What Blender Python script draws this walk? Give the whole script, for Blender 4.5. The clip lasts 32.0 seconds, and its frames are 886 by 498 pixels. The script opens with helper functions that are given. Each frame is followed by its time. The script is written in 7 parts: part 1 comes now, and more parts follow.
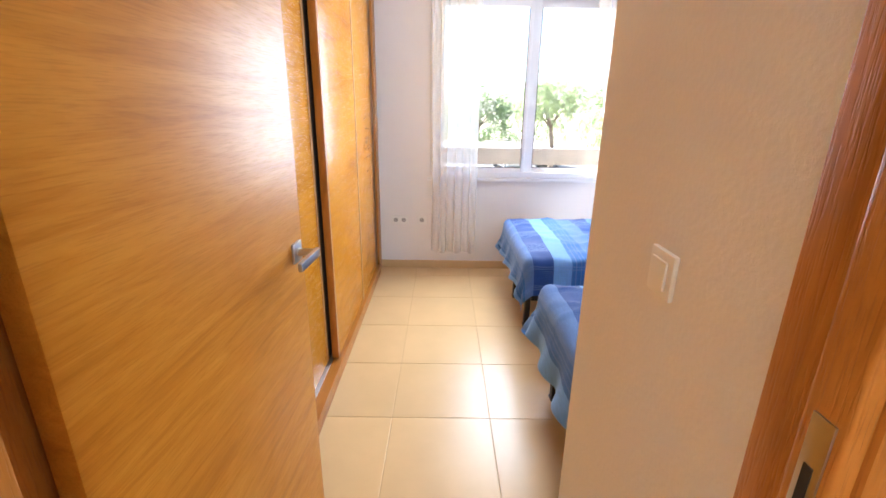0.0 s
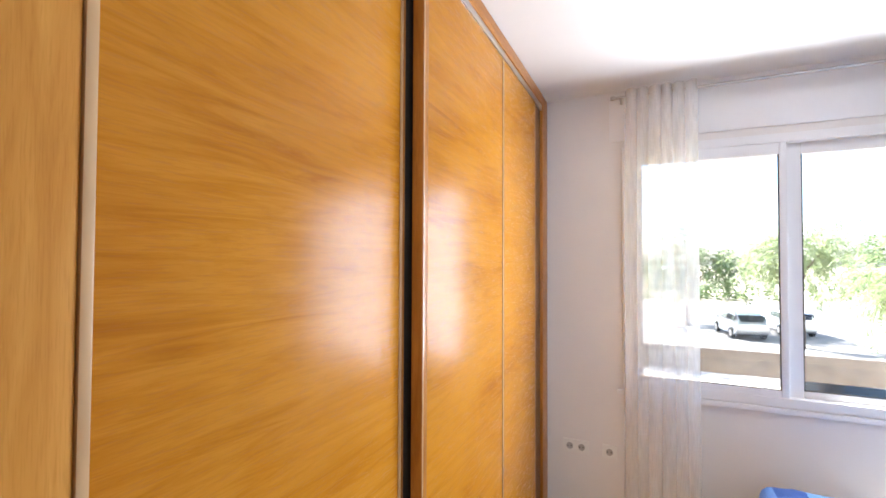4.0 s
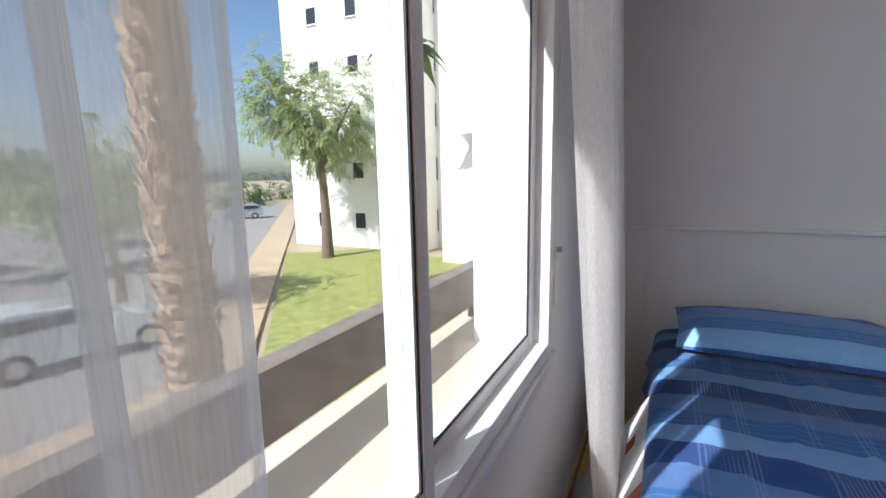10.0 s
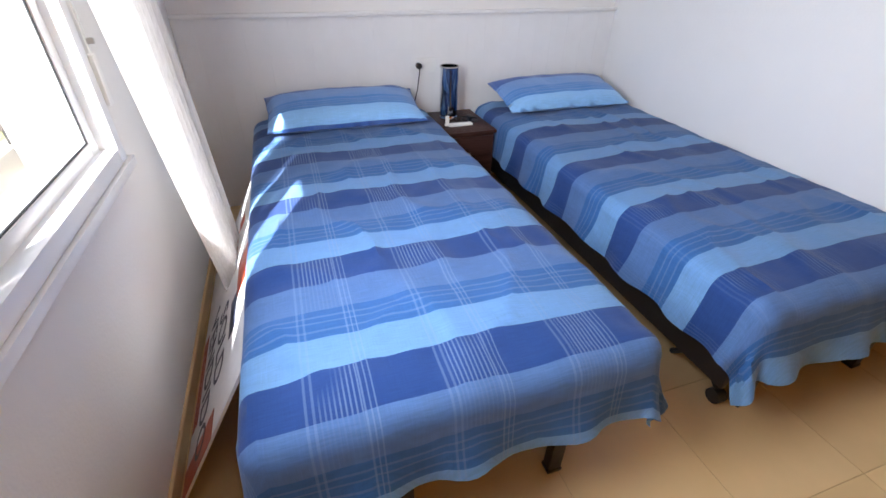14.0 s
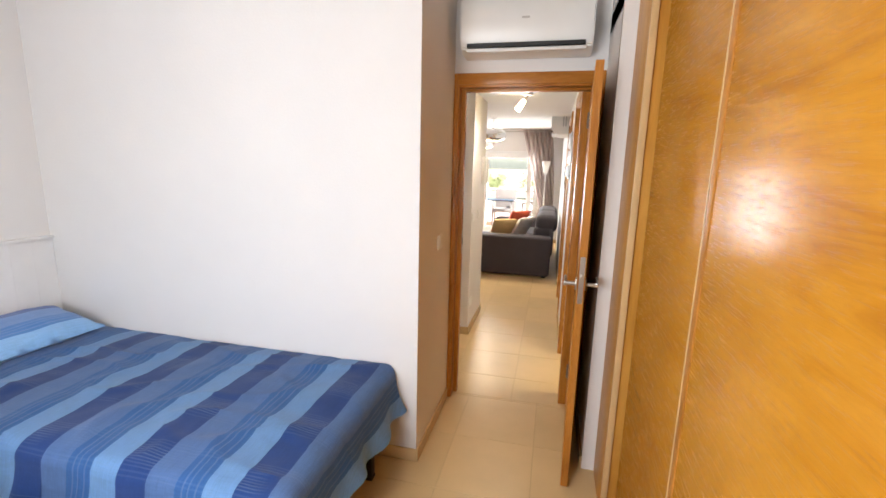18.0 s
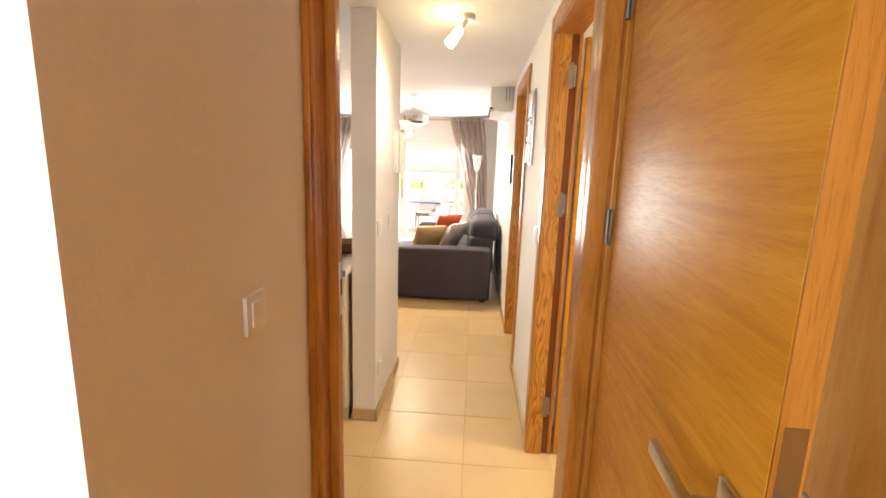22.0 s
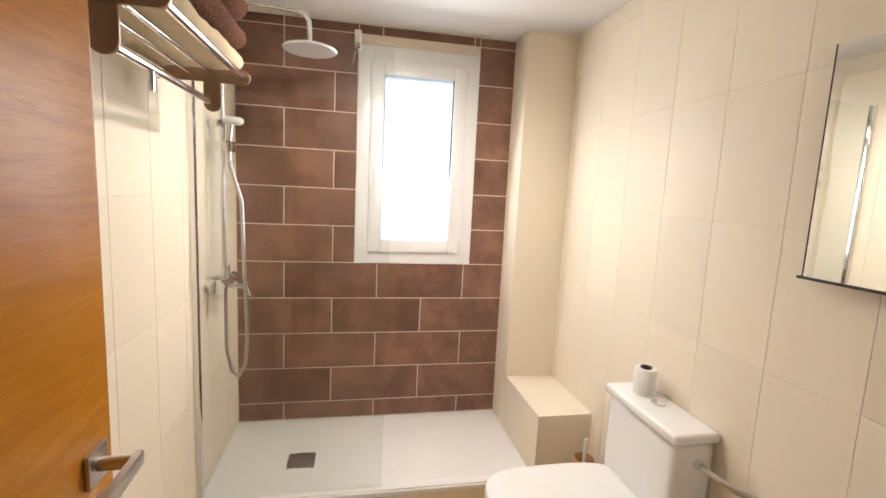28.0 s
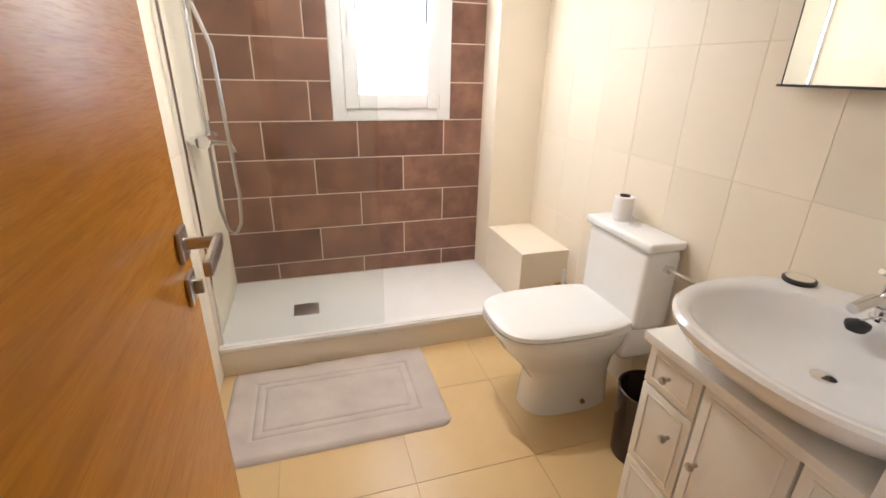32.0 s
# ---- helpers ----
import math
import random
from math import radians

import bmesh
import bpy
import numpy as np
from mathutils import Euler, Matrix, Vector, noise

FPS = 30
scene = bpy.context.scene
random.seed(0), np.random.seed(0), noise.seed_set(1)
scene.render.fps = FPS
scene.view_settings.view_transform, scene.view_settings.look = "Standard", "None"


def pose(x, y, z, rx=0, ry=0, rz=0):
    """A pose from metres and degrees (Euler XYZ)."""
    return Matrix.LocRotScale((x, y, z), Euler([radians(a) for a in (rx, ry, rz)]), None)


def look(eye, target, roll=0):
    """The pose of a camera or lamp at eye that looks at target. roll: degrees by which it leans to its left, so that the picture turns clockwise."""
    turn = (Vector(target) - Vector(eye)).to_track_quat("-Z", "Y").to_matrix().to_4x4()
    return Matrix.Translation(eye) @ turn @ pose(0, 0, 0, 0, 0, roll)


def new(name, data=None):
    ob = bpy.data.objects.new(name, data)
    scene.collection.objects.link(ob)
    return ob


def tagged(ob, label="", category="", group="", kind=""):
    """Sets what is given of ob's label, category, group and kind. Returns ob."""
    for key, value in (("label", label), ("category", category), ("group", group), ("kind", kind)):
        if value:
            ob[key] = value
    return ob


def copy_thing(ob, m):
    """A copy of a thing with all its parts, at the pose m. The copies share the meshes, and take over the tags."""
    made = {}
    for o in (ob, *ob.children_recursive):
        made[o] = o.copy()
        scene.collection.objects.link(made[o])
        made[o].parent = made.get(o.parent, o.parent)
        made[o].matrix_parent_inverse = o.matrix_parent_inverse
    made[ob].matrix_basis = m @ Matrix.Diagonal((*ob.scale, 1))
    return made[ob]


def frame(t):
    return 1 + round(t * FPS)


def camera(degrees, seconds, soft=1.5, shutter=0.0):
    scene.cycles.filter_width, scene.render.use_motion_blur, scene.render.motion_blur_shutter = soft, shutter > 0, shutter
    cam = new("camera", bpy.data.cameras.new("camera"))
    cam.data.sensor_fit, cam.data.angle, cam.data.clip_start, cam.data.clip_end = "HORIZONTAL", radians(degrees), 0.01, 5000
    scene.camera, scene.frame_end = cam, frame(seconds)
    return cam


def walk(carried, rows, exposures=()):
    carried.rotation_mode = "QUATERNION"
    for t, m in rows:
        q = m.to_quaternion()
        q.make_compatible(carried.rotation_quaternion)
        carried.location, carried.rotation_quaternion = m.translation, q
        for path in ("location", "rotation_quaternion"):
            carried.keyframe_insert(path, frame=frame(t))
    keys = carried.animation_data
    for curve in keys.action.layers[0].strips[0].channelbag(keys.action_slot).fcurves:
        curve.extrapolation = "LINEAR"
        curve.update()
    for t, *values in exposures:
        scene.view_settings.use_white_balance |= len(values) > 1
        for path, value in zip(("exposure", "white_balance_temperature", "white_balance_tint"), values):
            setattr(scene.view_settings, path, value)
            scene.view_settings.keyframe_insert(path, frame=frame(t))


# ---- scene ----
# ---- camera ----
cam = camera(89.9, 32.0, soft=1.6)
PATH = [
    (0, (0.198, -0.218, 1.411), (0.202, 1.685, 0.798), 0.8),
    (0.5, (0.193, 0.063, 1.372), (0.069, 1.974, 0.793), 0.5),
    (1, (0.179, 0.317, 1.394), (0.035, 2.235, 0.846), 0.1),
    (1.5, (0.207, 0.574, 1.39), (-0.171, 2.474, 0.893), -0.6),
    (2, (0.184, 0.739, 1.389), (-0.434, 2.585, 0.929), 0.2),
    (2.5, (0.19, 0.813, 1.434), (-0.526, 2.65, 1.095), 0.2),
    (3, (0.226, 0.785, 1.506), (-0.574, 2.613, 1.367), 0.3),
    (3.5, (0.242, 0.761, 1.57), (-0.611, 2.57, 1.607), 0.2),
    (5.5, (0.174, 0.883, 1.601), (-0.342, 2.815, 1.621), -1.0),
    (6, (0.093, 1.057, 1.583), (-0.128, 3.031, 1.351), -1.2),
    (6.5, (0.114, 1.312, 1.555), (0.025, 3.293, 1.29), -0.6),
    (7, (0.099, 1.597, 1.511), (0.113, 3.576, 1.223), -0.4),
    (7.5, (0.04, 1.957, 1.55), (0.244, 3.912, 1.181), -0.3),
    (8, (0.074, 2.262, 1.448), (0.348, 4.223, 1.165), -0.1),
    (8.5, (0.097, 2.587, 1.463), (0.602, 4.493, 1.131), 0.5),
    (9, (0.14, 2.926, 1.422), (1.137, 4.626, 1.082), -1.2),
    (9.5, (0.234, 3.146, 1.394), (1.604, 4.565, 1.065), -1.6),
    (10, (0.332, 3.297, 1.398), (2.089, 4.19, 1.06), -1.2),
    (10.5, (0.24, 3.26, 1.542), (2.151, 3.612, 1.068), 0.7),
    (11, (0.198, 3.275, 1.492), (2.145, 3.088, 1.077), 2.9),
    (11.5, (0.185, 3.252, 1.469), (2.091, 2.81, 1.056), 4.0),
    (12, (0.185, 3.227, 1.43), (2.033, 2.661, 0.916), 3.9),
    (12.5, (0.154, 3.183, 1.414), (1.937, 2.615, 0.707), 3.4),
    (13, (0.127, 3.153, 1.39), (1.835, 2.646, 0.482), 2.4),
    (13.5, (0.122, 3.126, 1.356), (1.752, 2.654, 0.297), 1.4),
    (15.5, (0.112, 2.977, 1.42), (1.333, 1.85, 0.308), -2.5),
    (16, (0.060, 2.94, 1.423), (0.982, 1.528, 0.353), -1.6),
    (16.5, (0.021, 2.955, 1.463), (0.638, 1.339, 0.459), -1.0),
    (17, (-0.011, 2.951, 1.504), (0.464, 1.195, 0.674), 1.0),
    (17.5, (-0.024, 2.954, 1.551), (0.449, 1.102, 0.962), 1.4),
    (18, (-0.033, 2.973, 1.597), (0.427, 1.064, 1.214), 1.4),
    (18.5, (-0.03, 2.996, 1.622), (0.411, 1.05, 1.479), 1.3),
    (19, (-0.025, 3.003, 1.632), (0.402, 1.049, 1.645), 1.2),
    (19.5, (-0.016, 2.971, 1.608), (0.387, 1.014, 1.521), 0.9),
    (20, (0.003, 2.78, 1.549), (0.359, 0.829, 1.291), 0.7),
    (20.5, (0.011, 2.514, 1.526), (0.34, 0.568, 1.203), 0.8),
    (21, (0.07, 2.175, 1.502), (0.346, 0.228, 1.14), 0.9),
    (21.5, (0.131, 1.743, 1.456), (0.309, -0.216, 1.094), 1.8),
    (22, (0.147, 1.345, 1.439), (0.277, -0.618, 1.082), 1.8),
    (22.5, (0.181, 1.008, 1.434), (0.305, -0.956, 1.078), 1.7),
    (23, (0.242, 0.688, 1.421), (0.34, -1.276, 1.057), 2.1),
    (23.5, (0.243, 0.349, 1.419), (0.299, -1.616, 1.05), 2.1),
    (24, (0.243, 0.059, 1.413), (-0.110, -1.879, 1.070), 2.4),
    (24.5, (0.130, -0.182, 1.380), (-0.614, -2.008, 1.042), 2.5),
    (25, (-0.018, -0.405, 1.397), (-1.219, -1.960, 1.022), 4.0),
    (25.5, (-0.114, -0.460, 1.397), (-1.724, -1.596, 1.056), 2.3),
    (26, (-0.170, -0.527, 1.417), (-2.048, -1.114, 1.060), 0.8),
    (26.5, (-0.185, -0.544, 1.406), (-2.147, -0.696, 1.048), 1.7),
    (28.5, (-0.247, -0.394, 1.505), (-2.185, 0.055, 1.304), 2.5),
    (29, (-0.248, -0.386, 1.537), (-2.201, 0.043, 1.473), 1.8),
    (29.5, (-0.250, -0.372, 1.526), (-2.207, 0.043, 1.530), 1.8),
    (30, (-0.253, -0.385, 1.474), (-2.210, 0.022, 1.406), 2.1),
    (30.5, (-0.236, -0.481, 1.414), (-2.169, -0.063, 1.122), 2.3),
    (31, (-0.201, -0.544, 1.373), (-2.082, -0.074, 0.884), 1.9),
    (32, (-0.168, -0.582, 1.316), (-1.940, -0.036, 0.569), 1.2),
]
EXPOSURES = [(0, 3.05, 5650, 10), (1, 2.8, 5620, 10), (3, 2.72, 5780, 10), (6, 2.5, 5700, 10), (8, 1.97, 5900, 10), (9.5, 1.0, 5900, 10), (10.2, 0.7, 5700, 10), (11, 0.9, 5600, 9), (12, 1.1, 5650, 9), (13, 1.85, 5700, 10), (14.5, 2.2, 6100, 10), (16, 2.5, 6600, 10), (19, 2.25, 6450, 9), (21, 2.15, 6500, 9), (22, 2.7, 6900, 10), (23, 2.82, 6400, 10), (24, 2.0, 5750, 10), (25, 1.8, 6800, 12), (26, 1.75, 6300, 14), (28.5, 1.2, 6000, 13), (30, 1.12, 5800, 13), (32, 1.45, 5780, 13)]
walk(cam, [(t, look(eye, target, roll)) for t, eye, target, roll in PATH], EXPOSURES)

# ---- daylight ----
SUN_TRAVEL = Vector((0.90, -0.40, -0.90)).normalized()
world = bpy.data.worlds.new("sky")
scene.world = world
world.use_nodes = True
sky = world.node_tree.nodes.new("ShaderNodeTexSky")
sky.sky_type = "NISHITA"
sky.sun_disc = False
sky.sun_elevation = math.asin(-SUN_TRAVEL.z)
sky.sun_rotation = math.atan2(-SUN_TRAVEL.x, -SUN_TRAVEL.y)
sky.air_density, sky.dust_density = 1.0, 1.6
world.node_tree.nodes["Background"].inputs["Strength"].default_value = 0.10
world.node_tree.links.new(sky.outputs[0], world.node_tree.nodes["Background"].inputs["Color"])
sun = new("sun", bpy.data.lights.new("sun", "SUN"))
sun.data.energy, sun.data.angle, sun.data.color = 5.0, radians(0.53), (1.0, 0.95, 0.87)
sun.matrix_world = look((-20, 20, 25), Vector((-20, 20, 25)) + SUN_TRAVEL)


def window_light(name, eye, target, w, h, watts, colour=(0.93, 0.96, 1.0)):
    """The sky's light in a window's opening."""
    ob = new(name, bpy.data.lights.new(name, "AREA"))
    ob.data.shape, ob.data.size, ob.data.size_y = "RECTANGLE", w, h
    ob.data.energy, ob.data.color = watts, colour
    ob.matrix_world = look(eye, target)
    return ob


window_light("sky_bedroom_window", (0.91, 3.405, 1.54), (0.91, 1.8, 1.54), 0.96, 1.24, 10.5)
window_light("sky_living_window", (1.42, -6.62, 1.0), (1.42, -3.0, 0.9), 2.2, 1.68, 30)
window_light("sky_bathroom_window", (-2.66, -0.1, 1.62), (-1.5, -0.1, 1.2), 0.44, 0.92, 6, (1.0, 0.95, 0.88))
window_light("sky_far_bedroom_window", (-2.0, -4.66, 1.4), (-2.0, -3.0, 1.2), 1.2, 1.2, 10)


def spot(name, at, aim, watts, cone=130):
    """A lit ceiling spot of the place, which throws its light where its shade points."""
    ob = new(name, bpy.data.lights.new(name, "SPOT"))
    ob.data.energy, ob.data.color, ob.data.shadow_soft_size = watts, (1.0, 0.89, 0.74), 0.035
    ob.data.spot_size, ob.data.spot_blend = radians(cone), 1.0
    ob.matrix_world = look(at, Vector(at) + Vector(aim))
    return ob


spot("bathroom_spot_light", (-1.80, -0.20, 2.10), (-0.28, -0.12, -0.95), 24.0, 168)
spot("corridor_spot_light", (0.30, -1.03, 2.06), (0.30, 0.05, -0.95), 11.0, 150)
spot("living_pendant_light", (0.915, -4.10, 1.93), (0.0, 0.0, -1.0), 26.0, 160)


# ---- materials ----
def rgb(c):
    return (*c, 1.0)


class Nodes:
    """A short hand for a Principled material."""

    def __init__(self, name, colour, rough=0.5, metal=0.0, **more):
        self.m = bpy.data.materials.new(name)
        self.m.use_nodes = True
        self.t = self.m.node_tree
        self.b = self.t.nodes["Principled BSDF"]
        self.put(self.b, "Base Color", rgb(colour))
        self.put(self.b, "Roughness", rough)
        self.put(self.b, "Metallic", metal)
        for k, v in more.items():
            self.put(self.b, k.replace("_", " "), v)

    def put(self, node, key, v):
        if isinstance(v, bpy.types.NodeSocket):
            self.t.links.new(v, node.inputs[key])
        else:
            node.inputs[key].default_value = v

    def node(self, kind, out=0, **kw):
        n = self.t.nodes.new("ShaderNode" + kind)
        for k, v in kw.items():
            self.put(n, k.replace("_", " "), v)
        return n.outputs[out]

    def coords(self, scale=(1, 1, 1), obj=True, rot=(0, 0, 0)):
        c = self.t.nodes.new("ShaderNodeTexCoord").outputs["Object"]
        n = self.t.nodes.new("ShaderNodeMapping")
        self.t.links.new(c, n.inputs["Vector"])
        n.inputs["Scale"].default_value = scale
        n.inputs["Rotation"].default_value = rot
        return n.outputs[0]

    def spread(self):
        """Coordinates that differ from piece to piece."""
        add = self.t.nodes.new("ShaderNodeVectorMath")
        self.t.links.new(self.t.nodes.new("ShaderNodeNewGeometry").outputs["Position"], add.inputs[0])
        off = self.t.nodes.new("ShaderNodeCombineXYZ")
        for key, k in (("X", 31.0), ("Y", 17.0), ("Z", 47.0)):
            self.t.links.new(self.maths("MULTIPLY", self.random(), k), off.inputs[key])
        self.t.links.new(off.outputs[0], add.inputs[1])
        return add.outputs[0]

    def noise(self, vec, scale, detail=4.0, rough=0.6, distort=0.0):
        return self.node("TexNoise", Vector=vec, Scale=scale, Detail=detail, Roughness=rough, Distortion=distort)

    def ramp(self, fac, stops, constant=False):
        n = self.t.nodes.new("ShaderNodeValToRGB")
        self.t.links.new(fac, n.inputs["Fac"])
        if constant:
            n.color_ramp.interpolation = "CONSTANT"
        els = n.color_ramp.elements
        while len(els) < len(stops):
            els.new(0.5)
        for e, (p, c) in zip(els, stops):
            e.position = p
            e.color = rgb(c) if not isinstance(c, (int, float)) else (c, c, c, 1)
        return n.outputs["Color"]

    def mix(self, fac, a, b, mode="MIX"):
        n = self.t.nodes.new("ShaderNodeMix")
        n.data_type, n.blend_type = "RGBA", mode
        for key, v in ((0, fac), (6, a), (7, b)):
            if isinstance(v, bpy.types.NodeSocket):
                self.t.links.new(v, n.inputs[key])
            else:
                n.inputs[key].default_value = v if isinstance(v, (int, float)) else rgb(v)
        return n.outputs[2]

    def maths(self, op, a, b=0.5):
        n = self.t.nodes.new("ShaderNodeMath")
        n.operation = op
        for key, v in ((0, a), (1, b)):
            if isinstance(v, bpy.types.NodeSocket):
                self.t.links.new(v, n.inputs[key])
            else:
                n.inputs[key].default_value = v
        return n.outputs[0]

    def bump(self, height, strength=0.3, dist=0.002):
        n = self.t.nodes.new("ShaderNodeBump")
        n.inputs["Strength"].default_value, n.inputs["Distance"].default_value = strength, dist
        self.t.links.new(height, n.inputs["Height"])
        self.t.links.new(n.outputs[0], self.b.inputs["Normal"])

    def colour(self, socket):
        self.t.links.new(socket, self.b.inputs["Base Color"])

    def rough(self, socket):
        self.t.links.new(socket, self.b.inputs["Roughness"])

    def random(self):
        return self.t.nodes.new("ShaderNodeObjectInfo").outputs["Random"]


def plain(name, colour, rough=0.5, metal=0.0, vary=0.06, scale=6.0, bump=0.0, grain=60.0, **more):
    """A surface with a faint large variation and a fine grain."""
    n = Nodes(name, colour, rough, metal, **more)
    v = n.coords()
    big = n.noise(v, scale, 3)
    dark = tuple(c * (1 - vary) for c in colour)
    lite = tuple(min(1, c * (1 + vary)) for c in colour)
    n.colour(n.ramp(big, [(0.3, dark), (0.7, lite)]))
    fine = n.noise(v, grain, 3)
    if rough > 0.4 and not metal:
        n.rough(n.ramp(fine, [(0.3, rough - 0.05), (0.7, min(1, rough + 0.05))]))
    if bump:
        n.bump(fine, bump, 0.003)
    return n.m


def wood(name, dark, mid, lite, rough, axis="x", ring=7.0, stretch=14.0, bump=0.25, coat=0.0):
    """Veneer whose grain runs along the axis."""
    n = Nodes(name, mid, rough, Coat_Weight=coat, Coat_Roughness=0.2, Specular_IOR_Level=0.12)
    s = {"x": (1, stretch, stretch), "y": (stretch, 1, stretch), "z": (stretch, stretch, 1)}[axis]
    v = n.coords(s)
    warp = n.noise(n.coords(tuple(max(1.0, k * 0.16) for k in s)), 1.3, 3, 0.55, 0.8)
    band = n.noise(v, ring * 0.35, 5, 0.65, 1.2)
    fac = n.mix(0.45, band, warp)
    base = n.ramp(fac, [(0.32, dark), (0.46, mid), (0.58, lite), (0.7, mid)])
    s2 = tuple(k * 3.0 if k > 1 else 2.0 for k in s)
    pore = n.noise(n.coords(s2), 11.0, 2, 0.5)
    line = n.ramp(pore, [(0.32, 0.0), (0.5, 1.0)])
    n.colour(n.mix(n.maths("MULTIPLY", n.maths("SUBTRACT", 1.0, line), 0.30), base, dark))
    n.rough(n.ramp(pore, [(0.3, rough + 0.12), (0.6, rough)]))
    n.bump(line, bump, 0.0012)
    return n.m


def textured_wall(name, colour, bump=0.5):
    n = Nodes(name, colour, 0.85)
    v = n.coords()
    n.colour(n.ramp(n.noise(v, 1.4, 4), [(0.3, tuple(c * 0.955 for c in colour)), (0.7, colour)]))
    n.bump(n.ramp(n.noise(v, 95, 3, 0.55), [(0.35, 0.0), (0.7, 1.0)]), bump, 0.003)
    return n.m


def cathedral(name, dark, mid, lite, rough):
    """Crown-cut oak: long arched rings that run up the board."""
    n = Nodes(name, mid, rough, Coat_Weight=0.15, Coat_Roughness=0.25, Specular_IOR_Level=0.25)
    swell = n.noise(n.coords((15, 15, 2.3)), 1.0, 2, 0.45, 0.35)
    rings = n.maths("FRACT", n.maths("MULTIPLY", swell, 15.0))
    tone = n.ramp(rings, [(0.0, dark), (0.30, mid), (0.55, lite), (0.86, lite), (0.97, dark)])
    pore = n.noise(n.coords((90, 90, 3)), 5.0, 2, 0.5)
    line = n.ramp(pore, [(0.34, 0.0), (0.5, 1.0)])
    n.colour(n.mix(n.maths("MULTIPLY", n.maths("SUBTRACT", 1.0, line), 0.35), n.mix(0.18, tone, mid), dark))
    n.bump(line, 0.25, 0.001)
    return n.m


WALL = textured_wall("wall paint", (0.80, 0.775, 0.755), 0.12)
CEIL = textured_wall("ceiling paint", (0.82, 0.80, 0.775), 0.08)
OAK = wood("wardrobe oak veneer", (0.35, 0.122, 0.007), (0.50, 0.202, 0.013), (0.58, 0.255, 0.024), 0.19, "y", 7, 12, 0.10, 0.0)
OAK_X = wood("door oak veneer", (0.39, 0.150, 0.012), (0.54, 0.222, 0.019), (0.62, 0.28, 0.032), 0.37, "y", 7, 12, 0.08, 0.0)
OAK_XX = wood("bathroom door oak veneer", (0.39, 0.150, 0.012), (0.54, 0.222, 0.019), (0.62, 0.28, 0.032), 0.29, "x", 7, 12, 0.08, 0.0)
OAK_V = wood("oak frame", (0.24, 0.080, 0.011), (0.41, 0.155, 0.022), (0.50, 0.205, 0.038), 0.32, "z", 6, 9, 0.35, 0.3)
OAK_H = wood("oak head frame", (0.24, 0.080, 0.011), (0.41, 0.155, 0.022), (0.50, 0.205, 0.038), 0.32, "x", 6, 9, 0.35, 0.3)
OAK_HY = wood("oak head frame along the corridor", (0.24, 0.080, 0.011), (0.41, 0.155, 0.022), (0.50, 0.205, 0.038), 0.32, "y", 6, 9, 0.35, 0.3)
JAMB_OAK = cathedral("crown-cut oak jamb", (0.25, 0.085, 0.012), (0.44, 0.175, 0.026), (0.53, 0.235, 0.042), 0.34)
POST_OAK = wood("upright oak post", (0.42, 0.170, 0.022), (0.54, 0.250, 0.042), (0.62, 0.310, 0.062), 0.30, "z", 6, 11, 0.06, 0.0)
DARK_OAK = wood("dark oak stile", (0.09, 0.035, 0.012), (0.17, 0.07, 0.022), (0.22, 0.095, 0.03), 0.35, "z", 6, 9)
# frame oak taken darker and redder, carrying the recess's shade in its colour
REBATE_OAK = wood("shade-darkened oak rebate", (0.09, 0.026, 0.007), (0.15, 0.046, 0.011), (0.19, 0.062, 0.016), 0.35, "z", 6, 9)
PALE_OAK = plain("pale oak edging", (0.60, 0.40, 0.19), 0.35, vary=0.1)
# near-black colour that stands in for the shade inside gaps and holes
GAP_SHADE = plain("near-black gap shade", (0.02, 0.015, 0.012), 0.8)
WENGE = wood("wenge veneer", (0.018, 0.008, 0.007), (0.045, 0.020, 0.016), (0.07, 0.032, 0.025), 0.32, "y", 8, 14)


def tile_mat(name, colour, rough, vary=0.05, cloud=3.0, spec=0.5):
    n = Nodes(name, colour, rough, Specular_IOR_Level=spec)
    v = n.spread()
    base = n.ramp(n.noise(v, cloud, 4, 0.6), [(0.3, tuple(c * (1 - vary) for c in colour)), (0.7, tuple(min(1, c * (1 + vary)) for c in colour))])
    tone = n.ramp(n.random(), [(0.0, 0.96), (1.0, 1.04)])
    n.colour(n.mix(1.0, base, tone, "MULTIPLY"))
    return n.m


FLOOR = tile_mat("beige porcelain floor", (0.65, 0.460, 0.225), 0.30, 0.05, 3.0, 0.35)
GROUT = plain("floor grout", (0.50, 0.345, 0.165), 0.9)
SKIRT = tile_mat("beige porcelain skirting", (0.60, 0.43, 0.225), 0.25)
CREAM = tile_mat("cream glazed wall tile", (0.825, 0.74, 0.60), 0.40, 0.015, 3.0, 0.16)
CREAM_GROUT = plain("cream grout", (0.755, 0.68, 0.545), 0.9)


def rust_tile():
    n = Nodes("rust brown wall tile", (0.16, 0.085, 0.06), 0.35)
    v = n.spread()
    a = n.mix(0.45, n.noise(v, 6.5, 5, 0.65), n.noise(v, 2.2, 3, 0.6))
    base = n.ramp(a, [(0.32, (0.12, 0.056, 0.040)), (0.5, (0.215, 0.108, 0.074)), (0.68, (0.35, 0.185, 0.118))])
    tone = n.ramp(n.random(), [(0.0, 0.88), (1.0, 1.12)])
    n.colour(n.mix(1.0, base, tone, "MULTIPLY"))
    n.rough(n.ramp(n.noise(v, 30, 3), [(0.3, 0.28), (0.7, 0.42)]))
    return n.m


